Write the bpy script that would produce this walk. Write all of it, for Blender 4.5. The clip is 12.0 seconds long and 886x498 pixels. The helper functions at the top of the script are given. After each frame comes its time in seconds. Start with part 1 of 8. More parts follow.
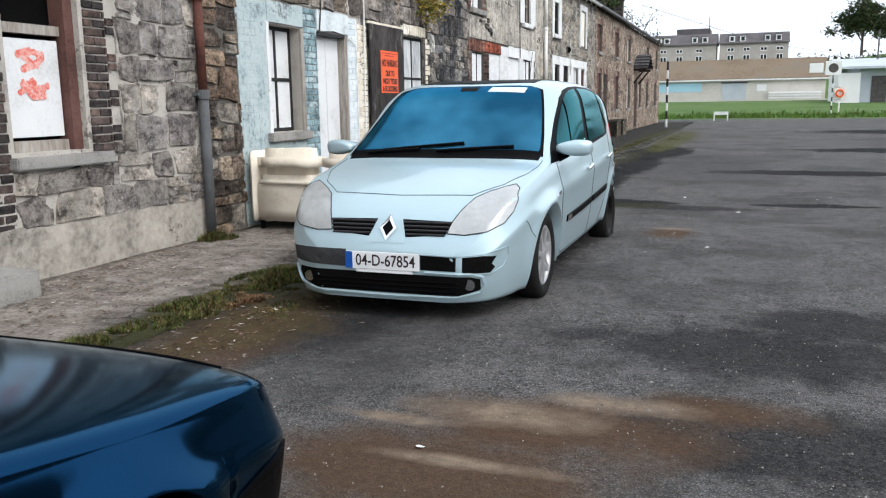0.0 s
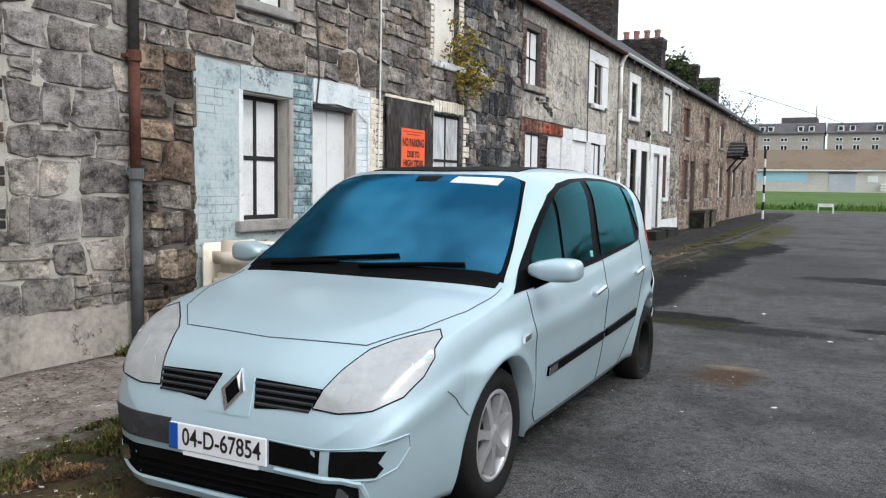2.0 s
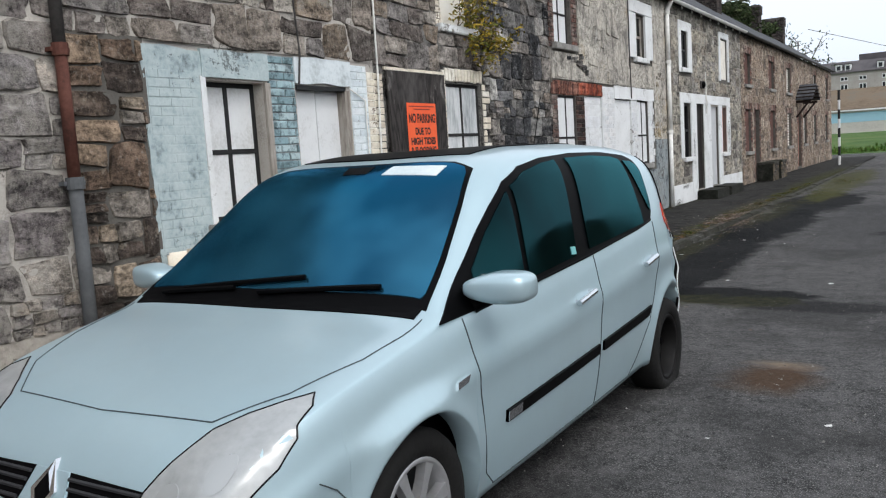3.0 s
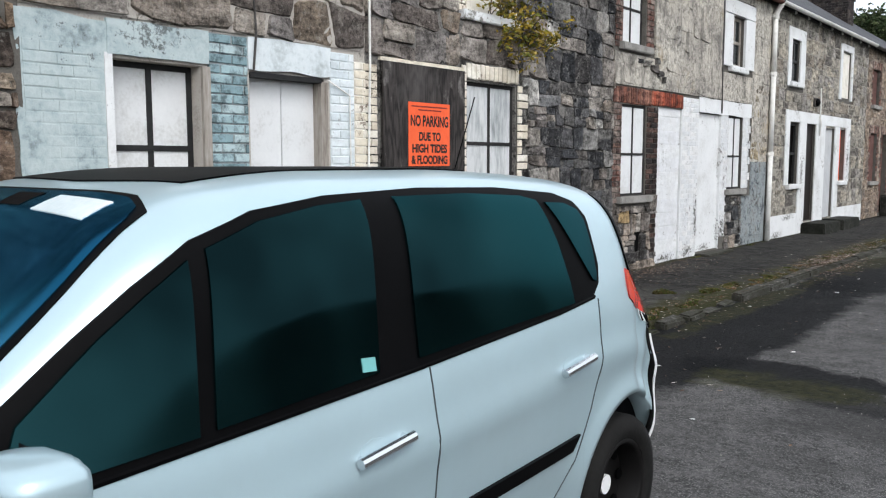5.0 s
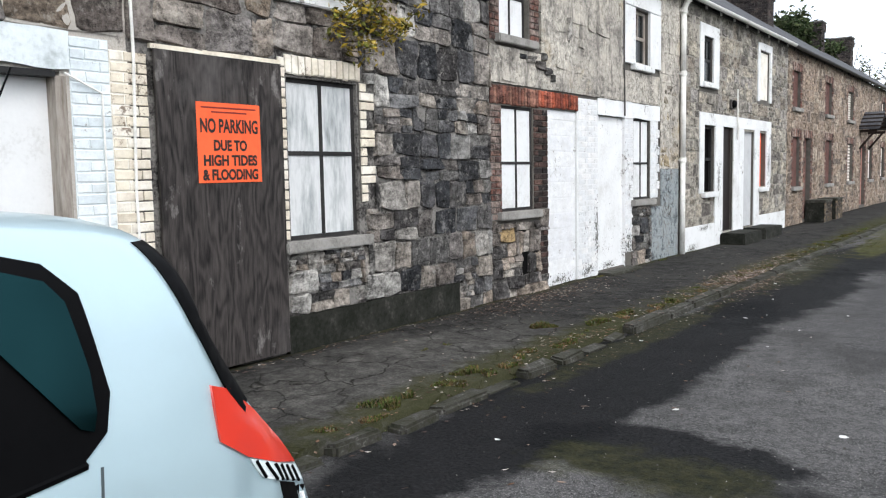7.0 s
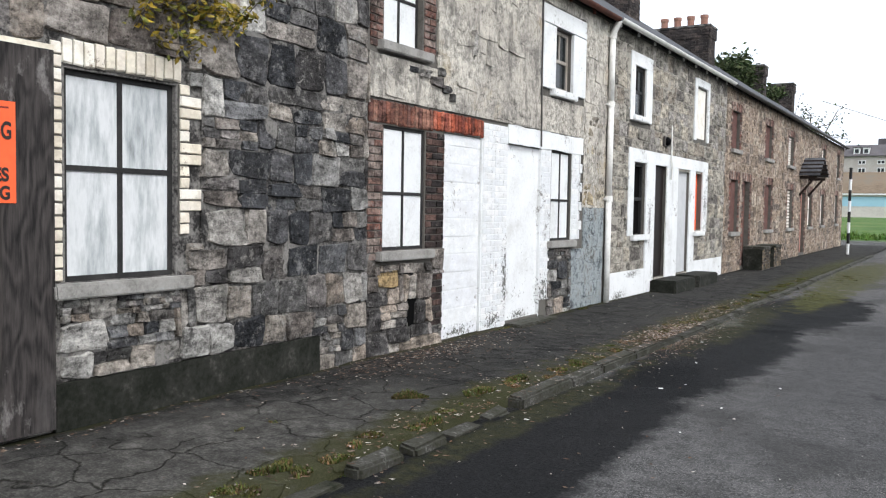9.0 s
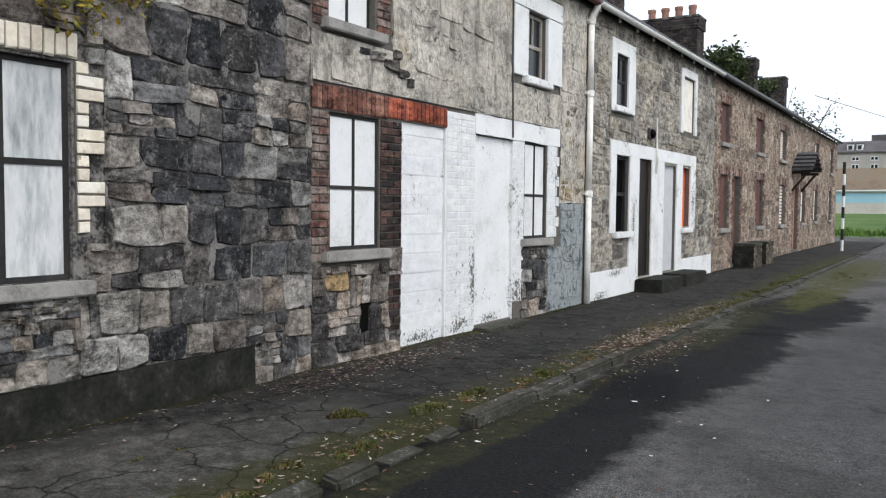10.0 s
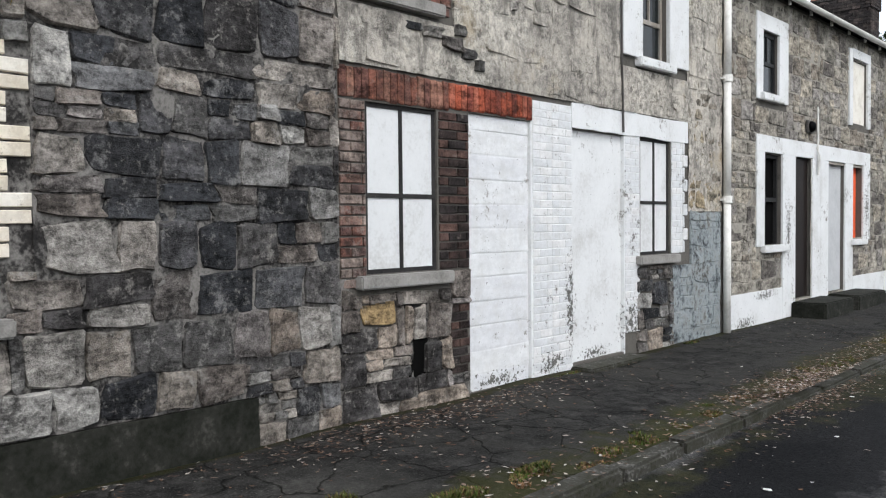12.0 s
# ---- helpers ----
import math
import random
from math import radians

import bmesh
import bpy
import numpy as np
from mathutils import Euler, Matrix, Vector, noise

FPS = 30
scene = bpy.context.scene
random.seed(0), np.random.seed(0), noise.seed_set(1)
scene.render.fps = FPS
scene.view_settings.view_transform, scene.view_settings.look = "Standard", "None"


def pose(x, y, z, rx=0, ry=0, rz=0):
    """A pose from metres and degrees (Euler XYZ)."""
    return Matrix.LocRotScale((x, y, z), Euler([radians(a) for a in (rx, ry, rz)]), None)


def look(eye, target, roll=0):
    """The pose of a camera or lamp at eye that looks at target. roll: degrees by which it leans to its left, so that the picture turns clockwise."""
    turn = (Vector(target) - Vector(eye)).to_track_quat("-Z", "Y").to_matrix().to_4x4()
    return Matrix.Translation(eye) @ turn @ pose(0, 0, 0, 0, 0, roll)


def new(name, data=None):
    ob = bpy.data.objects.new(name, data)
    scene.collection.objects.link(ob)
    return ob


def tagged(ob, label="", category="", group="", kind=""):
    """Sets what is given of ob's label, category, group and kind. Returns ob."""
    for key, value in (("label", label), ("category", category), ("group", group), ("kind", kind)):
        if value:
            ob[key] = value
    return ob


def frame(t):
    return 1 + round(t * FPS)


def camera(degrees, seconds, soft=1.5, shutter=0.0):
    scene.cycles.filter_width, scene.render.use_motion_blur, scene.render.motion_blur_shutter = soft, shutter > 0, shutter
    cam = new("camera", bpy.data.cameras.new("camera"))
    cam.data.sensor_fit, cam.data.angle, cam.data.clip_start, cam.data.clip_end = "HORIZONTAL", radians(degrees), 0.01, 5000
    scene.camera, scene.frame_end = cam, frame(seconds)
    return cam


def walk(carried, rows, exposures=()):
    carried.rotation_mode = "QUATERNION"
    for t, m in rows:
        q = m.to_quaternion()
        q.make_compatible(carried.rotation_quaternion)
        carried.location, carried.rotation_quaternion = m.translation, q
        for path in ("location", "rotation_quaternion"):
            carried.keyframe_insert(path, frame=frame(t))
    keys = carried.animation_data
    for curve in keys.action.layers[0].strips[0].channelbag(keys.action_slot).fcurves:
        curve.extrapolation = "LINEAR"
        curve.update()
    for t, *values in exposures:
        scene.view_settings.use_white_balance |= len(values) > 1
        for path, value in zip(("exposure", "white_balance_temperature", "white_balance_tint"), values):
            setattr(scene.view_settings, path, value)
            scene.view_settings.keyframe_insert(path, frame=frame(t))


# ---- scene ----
cam = camera(56.6, 12.0, soft=1.2)
METRES, EYE, TILT, LEAN, TURN = 12.3, 1.47, -1.8, -0.4, 20.4
ROWS = [
    (0.0, 0.0, 0.0, 0.0, -0.18, -8.21, 1.27),
    (0.5, 0.0147, 0.0378, 0.0039, 1.06, -6.58, 0.36),
    (1.0, 0.0304, 0.0756, 0.0048, 4.4, -4.98, 0.11),
    (1.5, 0.0523, 0.124, 0.0069, 6.76, -6.3, -0.21),
    (2.0, 0.0733, 0.1667, 0.0113, 6.47, -2.66, -0.6),
    (2.5, 0.0975, 0.2119, 0.016, 8.16, -4.65, 2.74),
    (4.5, 0.1603, 0.3778, 0.0294, 18.87, -4.43, -0.62),
    (5.0, 0.1745, 0.4183, 0.0293, 19.11, -4.15, -0.17),
    (5.5, 0.1906, 0.4573, 0.031, 16.19, -3.96, 1.04),
    (6.0, 0.2023, 0.4974, 0.0318, 14.82, -4.51, 1.36),
    (6.5, 0.212, 0.5377, 0.0335, 15.88, -3.74, 0.95),
    (8.5, 0.2398, 0.6856, 0.0349, 12.26, -2.37, 0.85),
    (9.0, 0.252, 0.7233, 0.0372, 12.08, -1.07, -0.92),
    (9.5, 0.2622, 0.7609, 0.0408, 10.92, 0.29, -1.33),
    (10.0, 0.27, 0.7937, 0.0357, 11.75, -1.08, -0.47),
    (10.5, 0.2749, 0.8286, 0.0396, 12.54, -1.19, -0.88),
    (11.0, 0.2786, 0.8675, 0.0419, 12.74, 0.64, 1.98),
    (11.5, 0.288, 0.9064, 0.0399, 15.48, 0.41, 1.3),
    (12.0, 0.2928, 0.9469, 0.038, 22.52, -0.06, 0.22),
]
walk(cam, [(t, pose(0, 0, EYE, TILT, LEAN, TURN) @ pose(METRES * x, METRES * y, METRES * z, 90 + pitch, roll, yaw)) for t, x, y, z, yaw, pitch, roll in ROWS],
     exposures=((0.0, 0.27), (2.0, 0.12), (2.5, -0.16), (4.5, -0.1), (5.5, 0.3), (6.5, 0.35), (8.5, 0.38), (9.5, 0.38), (10.0, 0.07), (10.5, 0.1), (11.2, 0.1), (12.0, 0.06)))

# ---- world and light: a bright overcast sky ----
world = bpy.data.worlds.new("overcast_sky")
scene.world = world
world.use_nodes = True
wn, wl = world.node_tree.nodes, world.node_tree.links
sky = wn.new("ShaderNodeTexSky")
sky.sky_type, sky.sun_disc = "NISHITA", False
sky.sun_elevation, sky.sun_rotation = radians(38), radians(120)
sky.air_density, sky.dust_density, sky.ozone_density = 1.0, 6.0, 1.0
grey = wn.new("ShaderNodeHueSaturation")
grey.inputs["Saturation"].default_value = 0.16
even = wn.new("ShaderNodeMix")
even.data_type = "RGBA"
even.inputs["Factor"].default_value = 0.62
even.inputs["B"].default_value = (7.2, 7.9, 8.9, 1)
wl.new(sky.outputs["Color"], grey.inputs["Color"])
wl.new(grey.outputs["Color"], even.inputs["A"])
wl.new(even.outputs["Result"], wn["Background"].inputs["Color"])
wn["Background"].inputs["Strength"].default_value = 0.2

sun = new("sun", bpy.data.lights.new("sun", "SUN"))
sun.data.energy, sun.data.angle, sun.data.color = 1.1, radians(25), (1.0, 0.97, 0.93)
sun.matrix_world = look((20, 6, 30), (0, 12, 0))

# ---- materials ----
def rgba(c):
    return (c, c, c, 1) if isinstance(c, (int, float)) else (*c, 1)


class Nodes:
    """A short hand for one material's node tree."""

    def __init__(self, name):
        self.mat = bpy.data.materials.new(name)
        self.mat.use_nodes = True
        self.tree = self.mat.node_tree
        self.bsdf = self.tree.nodes["Principled BSDF"]
        self.where = self.tree.nodes.new("ShaderNodeNewGeometry").outputs["Position"]

    def node(self, kind, **values):
        n = self.tree.nodes.new(kind)
        for k, v in values.items():
            n.inputs[k.replace("_", " ")].default_value = v
        return n

    def link(self, a, b):
        self.tree.links.new(a, b)

    def noise(self, scale, detail=5.0, rough=0.6, vector=None, stretch=None):
        n = self.node("ShaderNodeTexNoise", Scale=scale, Detail=detail, Roughness=rough)
        v = vector or self.where
        if stretch:
            m = self.node("ShaderNodeMapping", Scale=stretch)
            self.link(v, m.inputs["Vector"])
            v = m.outputs["Vector"]
        self.link(v, n.inputs["Vector"])
        return n.outputs["Fac"]

    def ramp(self, fac, stops, constant=False):
        n = self.tree.nodes.new("ShaderNodeValToRGB")
        el = n.color_ramp.elements
        n.color_ramp.interpolation = "CONSTANT" if constant else "LINEAR"
        while len(el) < len(stops):
            el.new(0.5)
        for e, (p, c) in zip(el, stops):
            e.position, e.color = p, rgba(c)
        self.link(fac, n.inputs["Fac"])
        return n.outputs["Color"]

    def mix(self, fac, a, b, how="MIX"):
        n = self.tree.nodes.new("ShaderNodeMix")
        n.data_type, n.blend_type = "RGBA", how
        for sock, v in (("Factor", fac), ("A", a), ("B", b)):
            s = [i for i in n.inputs if i.name == sock and i.type == ("VALUE" if sock == "Factor" else "RGBA")][0]
            if isinstance(v, bpy.types.NodeSocket):
                self.link(v, s)
            else:
                s.default_value = v if sock == "Factor" else rgba(v)
        return [o for o in n.outputs if o.type == "RGBA"][0]

    def math(self, op, a, b=0.0, clamp=False):
        n = self.tree.nodes.new("ShaderNodeMath")
        n.operation, n.use_clamp = op, clamp
        for s, v in zip(n.inputs, (a, b)):
            if isinstance(v, bpy.types.NodeSocket):
                self.link(v, s)
            else:
                s.default_value = v
        return n.outputs[0]

    def bump(self, height, strength, distance):
        n = self.node("ShaderNodeBump", Strength=strength, Distance=distance)
        self.link(height, n.inputs["Height"])
        self.link(n.outputs["Normal"], self.bsdf.inputs["Normal"])

    def finish(self, colour, rough=0.8, metal=0.0, coat=0.0, spec=0.4):
        if isinstance(colour, bpy.types.NodeSocket):
            self.link(colour, self.bsdf.inputs["Base Color"])
        else:
            self.bsdf.inputs["Base Color"].default_value = rgba(colour)
        for k, v in (("Roughness", rough), ("Metallic", metal), ("Coat Weight", coat), ("Specular IOR Level", spec)):
            if isinstance(v, bpy.types.NodeSocket):
                self.link(v, self.bsdf.inputs[k])
            else:
                self.bsdf.inputs[k].default_value = v
        return self.mat

    def blot(self, cx, cy, rx, ry, warp=0.5, scale=1.3, soft=0.25):
        """A ragged-edged patch on the ground, for stains and for the shade painted under the parked car."""
        sep = self.node("ShaderNodeSeparateXYZ")
        self.link(self.where, sep.inputs[0])
        dx = self.math("MULTIPLY", self.math("SUBTRACT", sep.outputs[0], cx), 1 / rx)
        dy = self.math("MULTIPLY", self.math("SUBTRACT", sep.outputs[1], cy), 1 / ry)
        d = self.math("SQRT", self.math("ADD", self.math("MULTIPLY", dx, dx), self.math("MULTIPLY", dy, dy)))
        n = self.noise(scale, 8.0, 0.65)
        d = self.math("ADD", d, self.math("MULTIPLY", self.math("SUBTRACT", n, 0.5), warp * 2))
        return self.math("MULTIPLY", self.math("SUBTRACT", 1.0, d), 1 / soft, clamp=True)


    def peel(self, spots):
        """Places on a house front where paint has come off in small ragged scales."""
        sep = self.node("ShaderNodeSeparateXYZ")
        self.link(self.where, sep.inputs[0])
        total = None
        for cy, cz, ry, rz in spots:
            dy = self.math("MULTIPLY", self.math("SUBTRACT", sep.outputs[1], cy), 1 / ry)
            dz = self.math("MULTIPLY", self.math("SUBTRACT", sep.outputs[2], cz), 1 / rz)
            d = self.math("SUBTRACT", 1.0, self.math("SQRT", self.math("ADD", self.math("MULTIPLY", dy, dy), self.math("MULTIPLY", dz, dz))), clamp=True)
            total = d if total is None else self.math("MAXIMUM", total, d)
        scales = self.noise(26.0, 6.0, 0.7)
        return self.ramp(self.math("ADD", scales, self.math("MULTIPLY", total, 0.24)), [(0.66, 0.0), (0.69, 0.92)])


PEELING = ((19.1, 0.75, 0.2, 0.75), (20.28, 0.45, 0.3, 0.45), (18.0, 0.16, 0.6, 0.14), (18.75, 0.2, 0.4, 0.2), (19.6, 0.2, 0.5, 0.12), (23.3, 0.15, 0.6, 0.15), (24.9, 1.4, 0.2, 0.7), (28.8, 1.8, 0.3, 0.6), (24.0, 0.5, 0.6, 0.12))


def surf(name, stops, rough=0.85, scale=3.0, fine=45.0, bump=0.4, dist=0.008, metal=0.0, coat=0.0, stretch=None, spec=0.15, flake=None, peel=()):
    """A plain weathered surface: two scales of noise through a ramp of colours."""
    n = Nodes(name)
    a, b = n.noise(scale, 6.0, 0.65, stretch=stretch), n.noise(fine, 4.0, 0.6, stretch=stretch)
    f = n.math("ADD", n.math("MULTIPLY", a, 0.68), n.math("MULTIPLY", b, 0.32))
    lo, hi = 0.32, 0.68
    k = max(1, len(stops) - 1)
    col = n.ramp(f, [(lo + (hi - lo) * i / k, c) for i, c in enumerate(stops)])
    if flake:
        col = n.mix(n.ramp(n.math("ADD", n.math("MULTIPLY", n.noise(11.0, 9.0, 0.8), 0.6), n.math("MULTIPLY", n.noise(1.3, 3.0, 0.6), 0.4)), [(0.57, 0.0), (0.6, 0.9)]), col, flake)
    if peel:
        col = n.mix(n.peel(peel), col, n.mix(b, (0.02, 0.021, 0.017), (0.14, 0.135, 0.12)))
    if bump:
        n.bump(n.math("ADD", a, b), bump, dist)
    return n.finish(col, rough, metal, coat, spec)


def pieces(name, tones, dirt, by_island, rough=0.9, dirt_amount=0.55, scale=2.2, bump=0.8, dist=0.03, pale=None, painted=False, soot=0.2, flake=None, smear=0.53, peel=()):
    """Stones or bricks: each one has its own tone, with grain, and grime across them."""
    n = Nodes(name)
    if by_island:
        r = n.tree.nodes.new("ShaderNodeNewGeometry").outputs["Random Per Island"]
    else:
        r = n.tree.nodes.new("ShaderNodeObjectInfo").outputs["Random"]
    base = n.ramp(r, [(i / len(tones), c) for i, c in enumerate(tones)], constant=True)
    grain = n.noise(26.0, 8.0, 0.78)
    body = n.noise(6.5, 7.0, 0.7, stretch=(1, 0.7, 1.6))
    lo, hi = ((0.86, 0.86, 0.86), (1.05, 1.05, 1.05)) if painted else ((0.26, 0.255, 0.25), (1.65, 1.62, 1.58))
    f = n.math("ADD", n.math("MULTIPLY", grain, 0.45), n.math("MULTIPLY", body, 0.55))
    base = n.mix(n.ramp(f, [(0.41, 0.0), (0.59, 1.0)]), n.mix(1.0, base, lo, "MULTIPLY"), n.mix(1.0, base, hi, "MULTIPLY"))
    grime = n.noise(scale, 9.0, 0.76)
    base = n.mix(n.math("MULTIPLY", n.ramp(grime, [(0.48, 0.0), (0.6, 1.0)]), dirt_amount), base, dirt)
    if not painted:
        dark = n.ramp(n.noise(1.6, 9.0, 0.74, stretch=(1, 1, 0.7)), [(0.46, 0.0), (0.56, soot)])
        base = n.mix(dark, base, n.mix(1.0, base, (0.25, 0.25, 0.26), "MULTIPLY"))
    if not painted and dist > 0.02:
        fleck = n.noise(17.0, 8.0, 0.72)
        base = n.mix(n.ramp(fleck, [(0.57, 0.0), (0.66, 0.6)]), base, n.mix(1.0, n.mix(0.5, base, (0.4, 0.39, 0.37)), (1.25, 1.23, 1.2), "MULTIPLY"))
        base = n.mix(n.ramp(fleck, [(0.33, 0.8), (0.42, 0.0)]), base, (0.016, 0.015, 0.014))
    if pale:
        spots = n.noise(5.0, 9.0, 0.78)
        base = n.mix(n.math("MULTIPLY", n.ramp(spots, [(smear, 0.0), (smear + 0.1, 1.0)]), 0.7), base, n.mix(grain, n.mix(1.0, pale, (0.5, 0.49, 0.48), "MULTIPLY"), pale))
    if flake:
        base = n.mix(n.ramp(n.math("ADD", n.math("MULTIPLY", n.noise(11.0, 9.0, 0.8), 0.6), n.math("MULTIPLY", n.noise(1.3, 3.0, 0.6), 0.4)), [(0.57, 0.0), (0.6, 0.9)]), base, flake)
    if peel:
        base = n.mix(n.peel(peel), base, n.mix(grain, (0.02, 0.021, 0.017), (0.14, 0.135, 0.12)))
    n.bump(n.math("ADD", n.math("ADD", grain, n.math("MULTIPLY", body, 1.5)), n.math("MULTIPLY", n.noise(70.0, 3.0), 0.3)), bump * (0.3 if painted else 1.0), dist)
    return n.finish(base, rough, spec=0.08)


BROWN = [(0.25, 0.225, 0.212), (0.19, 0.17, 0.166), (0.36, 0.325, 0.295), (0.26, 0.242, 0.24), (0.13, 0.118, 0.116), (0.42, 0.38, 0.34), (0.3, 0.278, 0.27), (0.31, 0.27, 0.232), (0.22, 0.198, 0.2)]
GREY = [(0.287, 0.27, 0.241), (0.218, 0.207, 0.184), (0.345, 0.322, 0.282), (0.161, 0.149, 0.138), (0.391, 0.356, 0.299), (0.253, 0.224, 0.19), (0.31, 0.293, 0.276)]
SLATE = [(0.04, 0.042, 0.047), (0.065, 0.068, 0.075), (0.11, 0.113, 0.12), (0.045, 0.046, 0.05), (0.17, 0.172, 0.178), (0.085, 0.085, 0.09)]
WARM = [(0.217, 0.193, 0.177), (0.287, 0.263, 0.242), (0.148, 0.137, 0.131), (0.322, 0.275, 0.235), (0.113, 0.11, 0.11), (0.244, 0.226, 0.22), (0.365, 0.339, 0.311), (0.074, 0.071, 0.072)]
PALE = [(0.261, 0.258, 0.252), (0.348, 0.333, 0.313), (0.174, 0.171, 0.165), (0.452, 0.444, 0.426), (0.113, 0.111, 0.11), (0.313, 0.283, 0.252)]
UPPER = [(0.27, 0.235, 0.205), (0.2, 0.178, 0.165), (0.36, 0.325, 0.29), (0.15, 0.13, 0.12), (0.31, 0.285, 0.265), (0.24, 0.195, 0.155), (0.4, 0.37, 0.335), (0.22, 0.205, 0.2)]
RUST = [(0.17, 0.122, 0.092), (0.3, 0.225, 0.165), (0.09, 0.073, 0.064), (0.36, 0.295, 0.23), (0.21, 0.165, 0.135), (0.13, 0.1, 0.082), (0.26, 0.235, 0.21)]
RED = [(0.18, 0.085, 0.068), (0.13, 0.074, 0.066), (0.22, 0.135, 0.112), (0.1, 0.066, 0.061), (0.19, 0.142, 0.125), (0.3, 0.24, 0.212)]
stone_slate = pieces("dark_slate_stone", SLATE, (0.02, 0.02, 0.02), False, pale=(0.36, 0.355, 0.35), dirt_amount=0.4, scale=3.2, soot=0.3, smear=0.54)
stone_warm = pieces("brown_grey_rubble", WARM, (0.022, 0.02, 0.018), False, pale=(0.44, 0.415, 0.385), dirt_amount=0.6, scale=3.2, soot=0.45, smear=0.55)
stone_pale = pieces("pale_grey_rubble", PALE, (0.03, 0.03, 0.026), False, pale=(0.5, 0.485, 0.46), dirt_amount=0.5, scale=3.2, soot=0.35, smear=0.55)
stone_dark_bulk = pieces("rubble_stone_far", WARM[:5] + SLATE[:3] + PALE[:4], (0.018, 0.018, 0.018), True, pale=(0.42, 0.412, 0.4), dirt_amount=0.6, scale=3.2, soot=0.5)
stone_upper = pieces("tan_grey_rubble", UPPER, (0.05, 0.044, 0.038), True, pale=(0.46, 0.425, 0.38), dirt_amount=0.5, soot=0.25)
stone_rust = pieces("rust_brown_rubble", RUST, (0.02, 0.018, 0.016), True, pale=(0.42, 0.36, 0.29), dirt_amount=0.7, scale=2.8, soot=0.5, smear=0.56)
stone_brown = pieces("brown_stone", BROWN, (0.05, 0.043, 0.038), True, pale=(0.44, 0.405, 0.36), soot=0.12)
stone_grey = pieces("grey_stone", GREY, (0.07, 0.065, 0.06), True, dirt_amount=0.4)
stone_soot = pieces("sooty_stone", [(0.05, 0.045, 0.04), (0.1, 0.085, 0.07), (0.15, 0.12, 0.09), (0.07, 0.06, 0.05), (0.2, 0.16, 0.11)], (0.02, 0.02, 0.018), True)
brick_dark = pieces("sooty_brick", [(0.055, 0.045, 0.045), (0.085, 0.065, 0.06), (0.04, 0.035, 0.036), (0.11, 0.08, 0.07)], (0.03, 0.028, 0.028), False, dist=0.004)
brick_red = pieces("red_brick", RED, (0.05, 0.042, 0.038), False, dist=0.012, dirt_amount=0.8, pale=(0.36, 0.3, 0.27), smear=0.48, soot=0.5)
brick_bright = pieces("bright_red_brick", [(0.33, 0.085, 0.05), (0.27, 0.075, 0.05), (0.23, 0.07, 0.052), (0.36, 0.12, 0.08)], (0.08, 0.045, 0.036), False, dist=0.012, dirt_amount=0.75, soot=0.4)
brick_brown = pieces("brown_black_brick", [(0.07, 0.045, 0.04), (0.045, 0.034, 0.032), (0.1, 0.062, 0.053), (0.035, 0.03, 0.03)], (0.02, 0.018, 0.018), False, dist=0.012, pale=(0.3, 0.26, 0.235), smear=0.6)
brick_chimney = pieces("chimney_brick", [(0.06, 0.052, 0.05), (0.09, 0.075, 0.07), (0.045, 0.04, 0.04)], (0.03, 0.028, 0.028), True, dist=0.004)
brick_cream = pieces("cream_painted_brick", [(0.72, 0.66, 0.55), (0.66, 0.6, 0.5), (0.77, 0.73, 0.65), (0.7, 0.64, 0.55)], (0.3, 0.22, 0.14), False, dist=0.004, dirt_amount=0.3, scale=6.0, painted=True, flake=(0.16, 0.12, 0.09))
brick_blue = pieces("flaking_blue_painted_brick", [(0.27, 0.38, 0.41), (0.33, 0.45, 0.48), (0.22, 0.32, 0.35), (0.4, 0.5, 0.52)], (0.05, 0.07, 0.075), False, dist=0.008, dirt_amount=0.8, scale=7.0, painted=True, flake=(0.06, 0.07, 0.07))
brick_white = pieces("white_painted_brick", [(0.66, 0.67, 0.68), (0.63, 0.645, 0.66), (0.69, 0.69, 0.69)], (0.4, 0.38, 0.35), False, dist=0.006, dirt_amount=0.25, scale=8.0, painted=True, flake=(0.13, 0.12, 0.11), peel=PEELING)
mortar_pale = surf("pale_lime_mortar", [(0.2, 0.185, 0.168), (0.44, 0.41, 0.37), (0.33, 0.305, 0.275)], fine=60, bump=0.7, flake=(0.1, 0.09, 0.08))
mortar_grey = surf("grey_mortar", [(0.05, 0.047, 0.042), (0.12, 0.112, 0.1), (0.075, 0.07, 0.064)], fine=60, bump=0.7)
mortar_stone = surf("stone_coloured_mortar", [(0.14, 0.128, 0.112), (0.3, 0.28, 0.245), (0.4, 0.37, 0.32)], scale=2.5, fine=30, bump=0.7, flake=(0.09, 0.08, 0.07))
mortar_tan = surf("tan_mortar", [(0.13, 0.1, 0.08), (0.29, 0.235, 0.19), (0.4, 0.345, 0.29)], scale=2.5, fine=30, bump=0.7, flake=(0.07, 0.055, 0.045))
mortar_dark = surf("sooty_mortar", [(0.008, 0.008, 0.008), (0.03, 0.028, 0.027), (0.2, 0.19, 0.178), (0.06, 0.056, 0.05)], scale=4, fine=40, bump=0.7)


